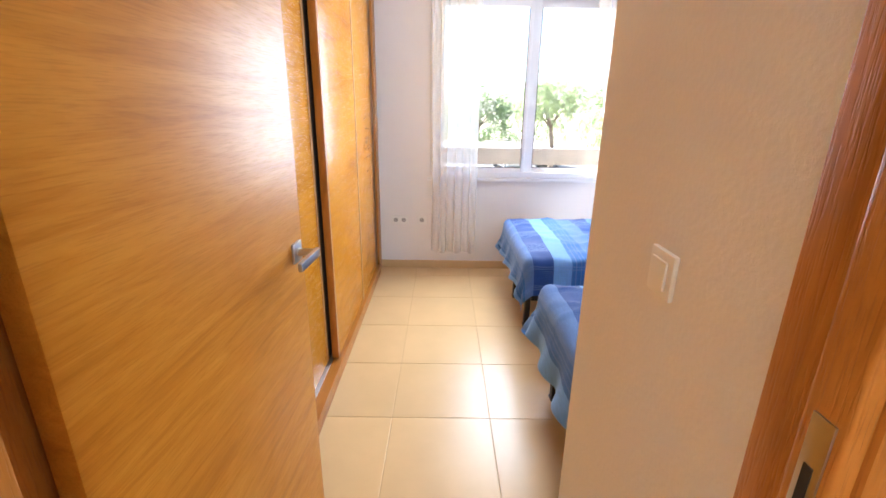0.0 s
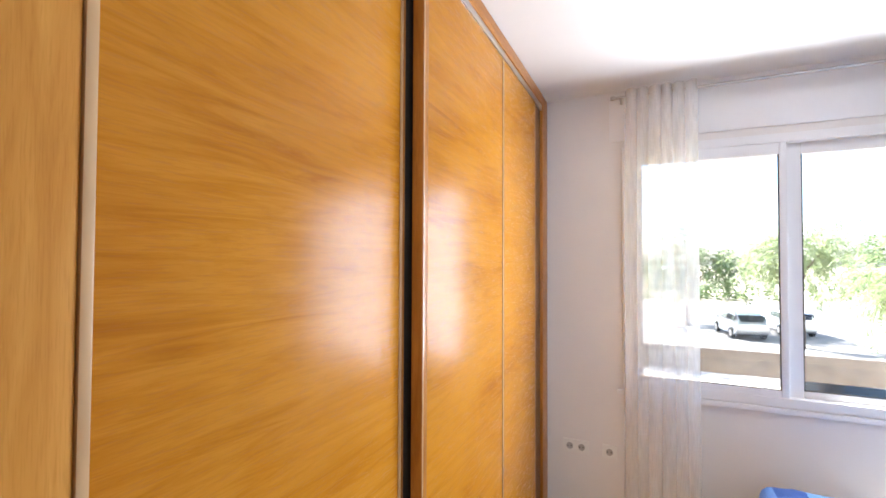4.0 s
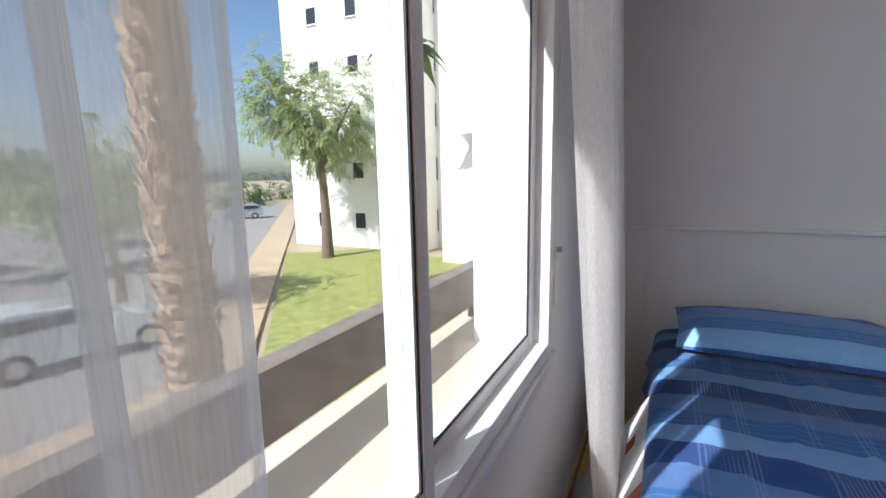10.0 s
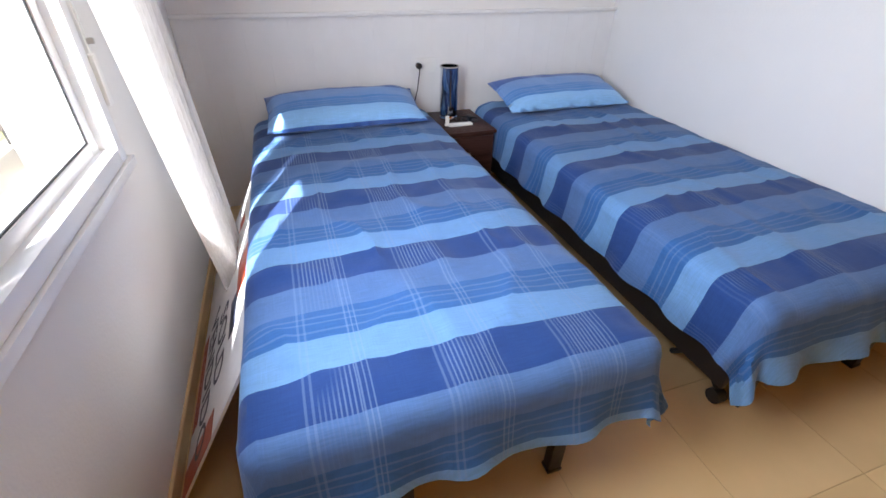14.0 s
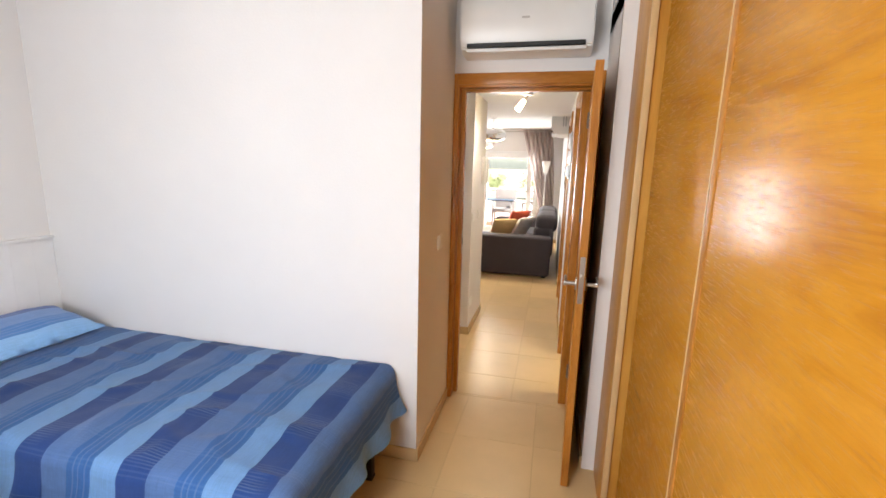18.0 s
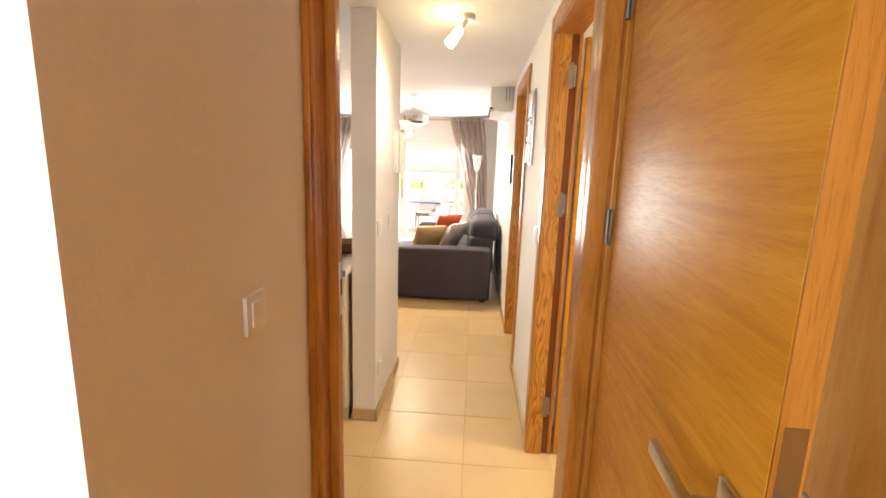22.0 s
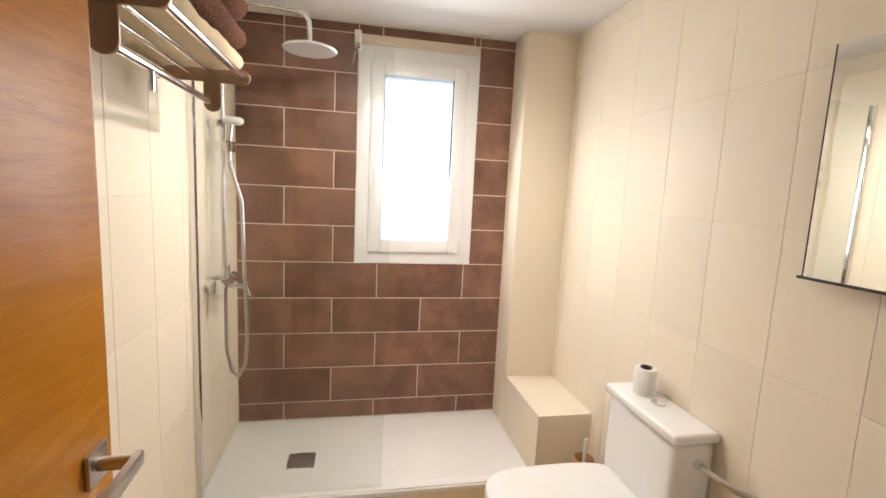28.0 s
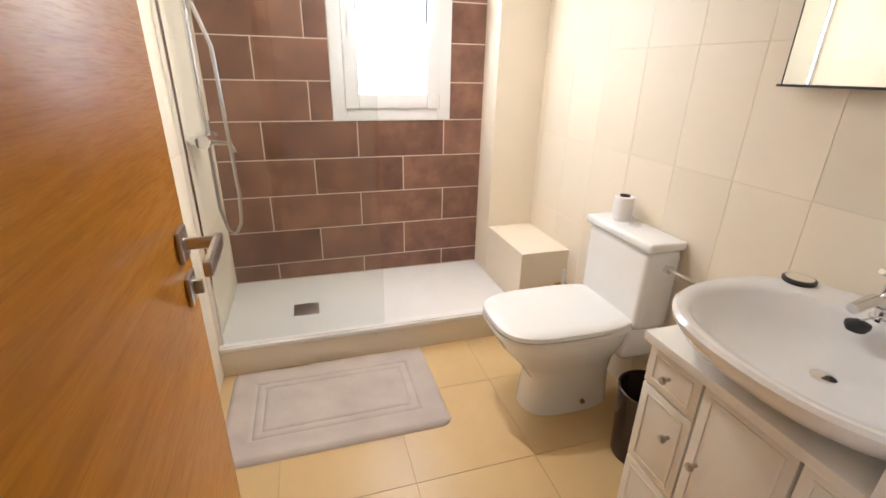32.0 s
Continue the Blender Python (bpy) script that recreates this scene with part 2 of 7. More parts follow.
RUST = rust_tile()
LIGHT_GROUT = plain("pale grout", (0.76, 0.66, 0.56), 0.9)
CHROME = plain("polished chrome", (0.80, 0.80, 0.81), 0.08, 1.0, vary=0.01, scale=40, grain=400)
STEEL = plain("brushed steel", (0.52, 0.49, 0.46), 0.28, 1.0, vary=0.02, scale=40, grain=400)
SATIN = plain("satin chrome", (0.80, 0.80, 0.80), 0.35, 0.6, vary=0.02)
ALU = plain("anodised aluminium", (0.62, 0.61, 0.60), 0.35, 1.0, vary=0.02, scale=40, grain=400)
HINGE = plain("tarnished brown steel", (0.22, 0.165, 0.125), 0.42, 0.7, vary=0.1, scale=40, grain=300)
BLACK_METAL = plain("black painted steel", (0.018, 0.016, 0.016), 0.45)
WHITE_PVC = plain("white window profile", (0.82, 0.82, 0.83), 0.28, vary=0.015)
WHITE_PLASTIC = plain("white plastic", (0.80, 0.79, 0.76), 0.32, vary=0.02)
BLACK_PLASTIC = plain("black plastic", (0.014, 0.014, 0.015), 0.35)
RUBBER = plain("dark seal", (0.03, 0.03, 0.032), 0.6)
CERAMIC = plain("white glazed ceramic", (0.84, 0.83, 0.81), 0.07, vary=0.01, Coat_Weight=0.5)
ACRYLIC = plain("white shower tray resin", (0.82, 0.80, 0.77), 0.30, vary=0.02)
LACQUER = plain("white lacquered board", (0.80, 0.765, 0.69), 0.28, vary=0.02)
PAPER = plain("white paper roll", (0.84, 0.82, 0.80), 0.95)


def glass_mat(name, colour=(1, 1, 1), rough=0.0, gloss=0.12):
    """A thin clear pane: mostly see-through with a Fresnel shine."""
    m = bpy.data.materials.new(name)
    m.use_nodes = True
    t = m.node_tree
    t.nodes.clear()
    out = t.nodes.new("ShaderNodeOutputMaterial")
    mixer = t.nodes.new("ShaderNodeMixShader")
    clear = t.nodes.new("ShaderNodeBsdfTransparent")
    shine = t.nodes.new("ShaderNodeBsdfGlossy")
    lw = t.nodes.new("ShaderNodeLayerWeight")
    lw.inputs["Blend"].default_value = 0.5
    curve = t.nodes.new("ShaderNodeMath")
    curve.operation = "POWER"
    curve.inputs[1].default_value = 4.0
    t.links.new(lw.outputs["Facing"], curve.inputs[0])
    fres = t.nodes.new("ShaderNodeMath")
    fres.operation = "MULTIPLY_ADD"
    fres.inputs[1].default_value, fres.inputs[2].default_value = 0.55, 0.03
    t.links.new(curve.outputs[0], fres.inputs[0])
    clear.inputs["Color"].default_value = rgb(colour)
    shine.inputs["Roughness"].default_value = rough
    t.links.new(fres.outputs[0], mixer.inputs[0])
    t.links.new(clear.outputs[0], mixer.inputs[1])
    t.links.new(shine.outputs[0], mixer.inputs[2])
    t.links.new(mixer.outputs[0], out.inputs[0])
    return m


GLASS = glass_mat("window glass", (0.97, 0.98, 0.98))
SHOWER_GLASS = glass_mat("shower glass", (0.958, 0.972, 0.962))
MIRROR = plain("mirror silver", (0.90, 0.91, 0.88), 0.015, 1.0, vary=0.005)


def frosted():
    """A frosted pane that scatters the daylight behind it."""
    m = bpy.data.materials.new("frosted glass")
    m.use_nodes = True
    t = m.node_tree
    t.nodes.clear()
    out = t.nodes.new("ShaderNodeOutputMaterial")
    mixer = t.nodes.new("ShaderNodeMixShader")
    a = t.nodes.new("ShaderNodeBsdfTransparent")
    b = t.nodes.new("ShaderNodeBsdfTranslucent")
    a.inputs["Color"].default_value = (0.62, 0.68, 0.74, 1)
    b.inputs["Color"].default_value = (0.62, 0.68, 0.74, 1)
    mixer.inputs[0].default_value = 0.95
    t.links.new(a.outputs[0], mixer.inputs[1])
    t.links.new(b.outputs[0], mixer.inputs[2])
    t.links.new(mixer.outputs[0], out.inputs[0])
    return m


FROSTED = frosted()


def cloth(name, colour, see=0.0, weave=420.0, bump=0.3, vary=0.06, pile=0.001):
    """Woven fabric; see: how much of what lies behind shows through its weave."""
    m = bpy.data.materials.new(name)
    m.use_nodes = True
    t = m.node_tree
    bs = t.nodes["Principled BSDF"]
    out = t.nodes["Material Output"]
    c = t.nodes.new("ShaderNodeTexCoord").outputs["Object"]
    nz = t.nodes.new("ShaderNodeTexNoise")
    nz.inputs["Scale"].default_value, nz.inputs["Detail"].default_value = 5.0, 4
    t.links.new(c, nz.inputs["Vector"])
    rp = t.nodes.new("ShaderNodeValToRGB")
    rp.color_ramp.elements[0].position, rp.color_ramp.elements[1].position = 0.3, 0.7
    rp.color_ramp.elements[0].color = rgb(tuple(k * (1 - vary) for k in colour))
    rp.color_ramp.elements[1].color = rgb(tuple(min(1, k * (1 + vary)) for k in colour))
    t.links.new(nz.outputs[0], rp.inputs[0])
    t.links.new(rp.outputs[0], bs.inputs["Base Color"])
    bs.inputs["Roughness"].default_value = 0.9
    fine = t.nodes.new("ShaderNodeTexNoise")
    fine.inputs["Scale"].default_value, fine.inputs["Detail"].default_value = weave, 2
    t.links.new(c, fine.inputs["Vector"])
    bp = t.nodes.new("ShaderNodeBump")
    bp.inputs["Strength"].default_value, bp.inputs["Distance"].default_value = bump, pile
    t.links.new(fine.outputs[0], bp.inputs["Height"])
    t.links.new(bp.outputs[0], bs.inputs["Normal"])
    if see:
        tr = t.nodes.new("ShaderNodeBsdfTransparent")
        tl = t.nodes.new("ShaderNodeBsdfTranslucent")
        tl.inputs["Color"].default_value = rgb(colour)
        m1, m2 = t.nodes.new("ShaderNodeMixShader"), t.nodes.new("ShaderNodeMixShader")
        m1.inputs[0].default_value = 0.72
        thread = t.nodes.new("ShaderNodeTexNoise")
        mp = t.nodes.new("ShaderNodeMapping")
        mp.inputs["Scale"].default_value = (420, 420, 14)
        t.links.new(c, mp.inputs["Vector"])
        t.links.new(mp.outputs[0], thread.inputs["Vector"])
        thread.inputs["Scale"].default_value = 1.0
        r2 = t.nodes.new("ShaderNodeValToRGB")
        r2.color_ramp.elements[0].position, r2.color_ramp.elements[1].position = 0.3, 0.7
        lo, hi = max(0, see - 0.07), min(1, see + 0.07)
        r2.color_ramp.elements[0].color, r2.color_ramp.elements[1].color = (lo, lo, lo, 1), (hi, hi, hi, 1)
        t.links.new(thread.outputs[0], r2.inputs[0])
        t.links.new(bs.outputs[0], m1.inputs[1])
        t.links.new(tl.outputs[0], m1.inputs[2])
        t.links.new(r2.outputs[0], m2.inputs[0])
        t.links.new(m1.outputs[0], m2.inputs[1])
        t.links.new(tr.outputs[0], m2.inputs[2])
        t.links.new(m2.outputs[0], out.inputs[0])
    return m


SHEER = cloth("sheer white voile", (0.92, 0.90, 0.875), 0.38)
DRAPE = cloth("taupe satin curtain", (0.56, 0.465, 0.42), 0.16)
SOFA = cloth("charcoal woven upholstery", (0.060, 0.053, 0.062), 0.0, 260, 0.5)
RED_CLOTH = cloth("red cushion cotton", (0.66, 0.10, 0.045))
YELLOW_CLOTH = cloth("mustard cushion cotton", (0.76, 0.54, 0.24))
GREY_CLOTH = cloth("grey-beige cushion cotton", (0.58, 0.52, 0.47))
BROWN_TOWEL = cloth("brown terry towel", (0.15, 0.052, 0.022), 0.0, 150, 1.0, 0.35, 0.012)
CREAM_TOWEL = cloth("cream terry towel", (0.74, 0.62, 0.42), 0.0, 190, 1.0, 0.1, 0.005)
MAT_CLOTH = cloth("grey velour bath mat", (0.52, 0.45, 0.40), 0.0, 420, 0.6, 0.1)
SHEET = cloth("white cotton sheet", (0.78, 0.78, 0.80))


def striped(name, check):
    """Woven cotton in blue bands across the bed, with fine pale threads along it where check is set."""
    n = Nodes(name, (0.1, 0.2, 0.5), 0.85, Sheen_Weight=0.25)
    v = n.coords()
    sep = n.t.nodes.new("ShaderNodeSeparateXYZ")
    n.t.links.new(n.t.nodes.new("ShaderNodeTexCoord").outputs["UV"], sep.inputs[0])
    x, y = sep.outputs["X"], sep.outputs["Y"]
    D, M, L, S = (0.030, 0.092, 0.33), (0.145, 0.275, 0.57), (0.25, 0.475, 0.79), (0.06, 0.20, 0.52)
    fac = n.maths("FRACT", n.maths("DIVIDE", n.maths("ADD", x, 9.20 - (0.745 if check else 0.780)), 0.46))
    stops = [(0.0, D), (0.26, L), (0.50, S), (0.545, M), (0.56, S), (0.61, M), (0.625, S), (0.66, M), (0.675, S), (0.73, M), (0.985, D)]
    base = n.ramp(fac, stops, True)
    warpn = n.noise(n.coords((40, 2, 2)), 9.0, 3)
    base = n.mix(1.0, base, n.ramp(warpn, [(0.3, 0.90), (0.7, 1.09)]), "MULTIPLY")
    weft = n.noise(n.coords((2, 60, 2)), 9.0, 3)
    base = n.mix(1.0, base, n.ramp(weft, [(0.3, 0.93), (0.7, 1.06)]), "MULTIPLY")
    # pale threads along the bed, in groups, and hatched patches where they cross the dark bands
    f2 = n.maths("FRACT", n.maths("DIVIDE", n.maths("ADD", y, 10.06), 0.31))
    threads = n.ramp(f2, [(0.0, 0.0), (0.20, 1.0), (0.213, 0.0), (0.24, 1.0), (0.253, 0.0), (0.28, 1.0), (0.293, 0.0), (0.62, 0.7), (0.64, 0.0), (0.67, 0.7), (0.69, 0.0)], True)
    f3 = n.maths("FRACT", n.maths("DIVIDE", n.maths("ADD", y, 10.0), 0.011))
    hatch = n.ramp(f3, [(0.0, 0.0), (0.62, 1.0)], True)
    where_ = n.ramp(f2, [(0.0, 0.0), (0.30, 0.8), (0.60, 0.0)], True)
    dark = n.ramp(fac, [(0.0, 0.75), (0.26, 0.0), (0.73, 0.25), (0.985, 0.75)], True)
    gate = n.ramp(n.noise(n.coords((2.2, 2.2, 2.2)), 1.0, 2), [(0.42, 0.0), (0.52, 1.0)])
    lines_ = n.maths("MAXIMUM", n.maths("MULTIPLY", threads, 0.55 if check else 0.30), n.maths("MULTIPLY", n.maths("MULTIPLY", hatch, where_), n.maths("MULTIPLY", dark, gate)))
    base = n.mix(n.maths("MULTIPLY", lines_, 0.75 if check else 0.4), base, (0.36, 0.50, 0.74))
    n.colour(base)
    n.bump(n.noise(v, 500, 2), 0.25, 0.001)
    return n.m


QUILT_CHECK = striped("blue striped quilt with pale checks", True)
QUILT = striped("blue striped quilt", False)


# ---- building helpers ----
ORIGIN = {}


def box(bm, x0, x1, y0, y1, z0, z1, bevel=0.0, seg=2):
    made = bmesh.ops.create_cube(bm, size=1.0)["verts"]
    for v in made:
        v.co = Vector(((x0 + x1) / 2 + v.co.x * (x1 - x0), (y0 + y1) / 2 + v.co.y * (y1 - y0), (z0 + z1) / 2 + v.co.z * (z1 - z0)))
    if bevel:
        edges = list({e for v in made for e in v.link_edges})
        bmesh.ops.bevel(bm, geom=edges, offset=bevel, segments=seg, affect="EDGES", profile=0.6)
    return bm


def a_box(*a, **k):
    return box(bmesh.new(), *a, **k)


def tube(bm, points, radius, sides=10, caps=True):
    """A round bar along points; radius may be a list, one for each point."""
    pts = [Vector(p) for p in points]
    rad = radius if isinstance(radius, (list, tuple)) else [radius] * len(pts)
    rings = []
    up = None
    for i, p in enumerate(pts):
        d = (pts[min(i + 1, len(pts) - 1)] - pts[max(i - 1, 0)]).normalized()
        if up is None:
            up = d.orthogonal().normalized()
        up = (up - d * up.dot(d)).normalized()
        side = d.cross(up)
        rings.append([bm.verts.new(p + rad[i] * (math.cos(2 * math.pi * k / sides) * up + math.sin(2 * math.pi * k / sides) * side)) for k in range(sides)])
    for a, b in zip(rings, rings[1:]):
        for k in range(sides):
            bm.faces.new((a[k], a[(k + 1) % sides], b[(k + 1) % sides], b[k]))
    if caps:
        bm.faces.new(rings[0][::-1])
        bm.faces.new(rings[-1])
    return bm


def a_tube(points, radius, sides=10):
    return tube(bmesh.new(), points, radius, sides)


def lathe(bm, profile, centre, sides=32, squash=(1, 1)):
    """A turned body; profile: (radius, height) rows."""
    cx, cy, cz = centre
    rings = []
    for r, h in profile:
        if r < 1e-5:
            rings.append([bm.verts.new((cx, cy, cz + h))])
        else:
            rings.append([bm.verts.new((cx + squash[0] * r * math.cos(2 * math.pi * k / sides), cy + squash[1] * r * math.sin(2 * math.pi * k / sides), cz + h)) for k in range(sides)])
    for a, b in zip(rings, rings[1:]):
        for k in range(sides):
            q = (k + 1) % sides
            if len(a) == 1 and len(b) == 1:
                continue
            if len(a) == 1:
                bm.faces.new((a[0], b[q], b[k]))
            elif len(b) == 1:
                bm.faces.new((a[k], a[q], b[0]))
            else:
                bm.faces.new((a[k], a[q], b[q], b[k]))
    return bm


def a_lathe(*a, **k):
    return lathe(bmesh.new(), *a, **k)


def sheet(nu, nv, where, thick=0.0):
    """A surface from where(u, v), u and v from 0 to 1."""
    bm = bmesh.new()
    grid = [[bm.verts.new(where(i / nu, j / nv)) for j in range(nv + 1)] for i in range(nu + 1)]
    for i in range(nu):
        for j in range(nv):
            bm.faces.new((grid[i][j], grid[i + 1][j], grid[i + 1][j + 1], grid[i][j + 1]))
    if thick:
        bmesh.ops.recalc_face_normals(bm, faces=bm.faces[:])
        bmesh.ops.solidify(bm, geom=bm.faces[:], thickness=thick)
    return bm


def link(name, bm, material, smooth=True):
    bmesh.ops.recalc_face_normals(bm, faces=bm.faces[:])
    me = bpy.data.meshes.new(name)
    bm.to_mesh(me)
    bm.free()
    me.materials.append(material)
    if smooth:
        for p in me.polygons:
            p.use_smooth = True
        me.set_sharp_from_angle(angle=radians(38))
    return new(name, me)


def structure(name, bm, material, label="", category="", smooth=True):
    return tagged(link(name, bm, material, smooth), label, category or name.split("_")[0], kind="structure")


def thing(name, at, label, category, group="", kind=""):
    ob = new(name)
    ob.empty_display_size = 0.1
    ob.location = at
    ORIGIN[ob.name] = Vector(at)
    return tagged(ob, label, category, group, kind)


def part(name, bm, material, parent, label="", smooth=True):
    """One mesh under a thing or a part, given in world metres."""
    at = ORIGIN.get(parent.name, Vector((0, 0, 0)))
    bmesh.ops.translate(bm, verts=bm.verts[:], vec=-at)
    ob = link(name, bm, material, smooth)
    ob.parent = parent
    ORIGIN[ob.name] = at
    if label:
        ob["label"] = label
    return ob


def solo(name, bm, material, at, label, category, group="", smooth=True):
    """A thing that is one plain mesh."""
    bmesh.ops.translate(bm, verts=bm.verts[:], vec=-Vector(at))
    ob = link(name, bm, material, smooth)
    ob.location = at
    ORIGIN[ob.name] = Vector(at)
    return tagged(ob, label, category, group)


def wall_x(name, x0, x1, y0, y1, z1, holes=(), material=None, label="white painted plaster wall"):
    """A wall along y from x0 to x1 thick, with holes (ya, yb, za, zb) right through it."""
    bm = bmesh.new()
    cuts = sorted({y0, y1, *[h for ho in holes for h in ho[:2]]})
    for a, b in zip(cuts, cuts[1:]):
        spans, low = [], 0.0
        for ya, yb, za, zb in sorted((h for h in holes if h[0] <= a and h[1] >= b), key=lambda h: h[2]):
            if za > low:
                spans.append((low, za))
            low = zb
        if low < z1:
            spans.append((low, z1))
        for za, zb in spans:
            box(bm, x0, x1, a, b, za, zb)
    bmesh.ops.remove_doubles(bm, verts=bm.verts[:], dist=1e-4)
    return structure(name, bm, material or WALL, label, "wall", smooth=False)


def wall_y(name, x0, x1, y0, y1, z1, holes=(), material=None, label="white painted plaster wall"):
    """A wall along x, with holes (xa, xb, za, zb)."""
    ob = wall_x(name, y0, y1, x0, x1, z1, holes, material, label)
    for v in ob.data.vertices:
        v.co.x, v.co.y = v.co.y, v.co.x
    ob.data.flip_normals()
    return ob


# ---- the shell ----
BED_C, HALL_C, LIV_C, BATH_C = 2.60, 2.20, 2.30, 2.30
WX0, WX1, WZ0, WZ1 = 0.09, 1.66, 0.83, 2.26      # bedroom window opening
wall_y("wall_bedroom_window", -1.10, 3.12, 3.61, 3.86, 2.75, [(WX0, WX1, WZ0, WZ1)])
wall_x("wall_bedroom_headboard", 2.975, 3.12, 0.91, 3.61, 2.75)
wall_y("wall_bedroom_side", 0.587, 2.975, 0.045, 0.91, 2.75, label="white painted plaster wall beside the beds")
wall_y("wall_bedroom_door", -0.405, 0.587, 0.085, 0.200, 2.75, [(-0.284, 0.574, 0.0, 2.075)], label="white painted plaster wall over the bedroom door")
wall_x("wall_bedroom_recess", -0.405, -0.285, 0.20, 0.73, 2.75)
wall_x("wall_wardrobe_back", -1.12, -1.02, 0.75, 3.61, 2.75)
wall_y("wall_wardrobe_bathroom", -2.80, -0.405, 0.72, 0.755, 2.75)
structure("ceiling_bedroom", a_box(-1.12, 3.12, 0.045, 3.86, BED_C, BED_C + 0.1), CEIL, "flat white painted ceiling", "ceiling", smooth=False)

DOOR2 = (-2.46, -1.76)
wall_x("wall_corridor", -0.285, -0.185, -6.45, 0.085, 2.45, [(-0.785, -0.022, 0.0, 2.058), (DOOR2[0] - 0.028, DOOR2[1] + 0.028, 0.0, 2.058)])
wall_x("wall_corridor_pier", 0.660, 0.790, -1.68, -0.962, 2.45, label="white painted short partition beside the kitchen counter")
wall_x("wall_living_east", 2.80, 3.10, -6.45, 0.045, 2.45)
LWX0, LWX1, LWZ1 = 0.30, 2.55, 1.86
wall_y("wall_living_window", -0.285, 3.10, -6.60, -6.45, 2.45, [(LWX0, LWX1, 0.14, LWZ1)])
structure("ceiling_corridor", a_box(-0.285, 3.10, -3.0, 0.045, HALL_C, 2.45), CEIL, "lowered white painted ceiling of corridor and kitchen", "ceiling", smooth=False)
structure("ceiling_living", a_box(-0.285, 3.10, -6.60, -3.0, LIV_C, 2.45), CEIL, "flat white painted living room ceiling", "ceiling", smooth=False)

wall_y("wall_bathroom_fixtures", -2.80, -0.285, 0.6948, 0.72, 2.45, material=CREAM_GROUT, label="wall behind the cream bathroom tiles")
wall_y("wall_bathroom_shower", -2.80, -0.285, -1.17, -1.0398, 2.62, material=CREAM_GROUT, label="wall behind the cream bathroom tiles")
BWY0, BWY1, BWZ0, BWZ1 = -0.432, 0.219, 1.052, 2.20
wall_x("wall_bathroom_window", -2.79, -2.7025, -1.17, 0.72, 2.45, [(BWY0 + 0.04, BWY1 - 0.04, BWZ0 + 0.04, BWZ1 - 0.04)], material=LIGHT_GROUT, label="wall with pale grout behind the brown tiles")
structure("ceiling_bathroom", a_box(-2.95, -0.285, -1.17, 0.72, BATH_C, BATH_C + 0.1), CEIL, "white painted bathroom ceiling", "ceiling", smooth=False)

# the bedroom behind the second corridor door
wall_x("wall_far_bedroom_west", -3.6, -3.5, -4.7, -1.17, 2.6)
wall_y("wall_far_bedroom_south", -3.5, -0.285, -4.7, -4.58, 2.6, [(-2.7, -1.3, 0.8, 2.0)])
wall_y("wall_far_bedroom_north", -3.5, -2.8, -1.17, -1.07, 2.6)
structure("ceiling_far_bedroom", a_box(-3.6, -0.285, -4.7, -1.17, 2.5, 2.6), CEIL, "white painted ceiling", "ceiling", smooth=False)
structure("floor_slab", a_box(-3.6, 3.12, -6.60, 3.86, -0.30, -0.0022), GROUT, "floor bed with brown grout showing in the joints", "floor", smooth=False)


# ---- skirtings, door frames, windows ----
def skirting(name, x0, x1, y0, y1):
    return structure(name, a_box(x0, x1, y0, y1, 0.0, 0.072, bevel=0.003, seg=1), SKIRT, "beige porcelain skirting tile", "baseboard", smooth=False)


skirting("baseboard_window_wall", -0.388, 2.945, 3.598, 3.61)
skirting("baseboard_side_wall", 0.587, 2.945, 0.91, 0.922)
skirting("baseboard_passage", 0.575, 0.587, 0.215, 0.922)
skirting("baseboard_recess", -0.285, -0.273, 0.215, 0.73)
skirting("baseboard_corridor_a", -0.185, -0.173, -1.69, -0.83)
skirting("baseboard_corridor_b", -0.185, -0.173, -6.44, -2.53)
skirting("baseboard_pier_side", 0.648, 0.66, -1.68, -0.950)
skirting("baseboard_pier_end", 0.648, 0.79, -0.962, -0.950)
skirting("baseboard_pier_far", 0.648, 0.79, -1.692, -1.68)
skirting("baseboard_living_east", 2.788, 2.80, -6.44, -3.08)
skirting("baseboard_living_window", -0.17, 0.28, -6.45, -6.438)


# bedroom door frame: jamb linings in the wall, architraves on both faces, stop bead
df = tagged(thing("door_frame_bedroom", (0.146, 0.14, 0), "brown oak bedroom door frame with moulded architraves", "door frame"), kind="structure")
for x0, x1 in ((0.530, 0.573), (-0.283, -0.215)):
    part("jamb", a_box(x0, x1, 0.078, 0.126, 0, 2.074, bevel=0.006, seg=3), OAK_V, df)
for x0, x1 in ((0.556, 0.573), (-0.283, -0.257)):
    part("rebate", a_box(x0, x1, 0.127, 0.206, 0, 2.074, bevel=0.004), OAK_V, df)
part("head", a_box(-0.215, 0.530, 0.078, 0.126, 2.030, 2.074, bevel=0.004), OAK_H, df)
part("head_rebate", a_box(-0.257, 0.556, 0.127, 0.206, 2.046, 2.074, bevel=0.004), OAK_H, df)
part("architrave", a_box(0.566, 0.5865, 0.200, 0.214, 0, 2.125, bevel=0.005), OAK_V, df)
part("architrave", a_box(-0.2835, -0.262, 0.200, 0.214, 0, 2.125, bevel=0.005), OAK_V, df)
part("architrave", a_box(-0.262, 0.566, 0.200, 0.214, 2.060, 2.125, bevel=0.005), OAK_H, df)
part("architrave", a_box(0.548, 0.615, 0.070, 0.085, 0, 2.125, bevel=0.005), OAK_V, df)
part("architrave", a_box(-0.170, 0.548, 0.070, 0.085, 2.045, 2.125, bevel=0.005), OAK_H, df)
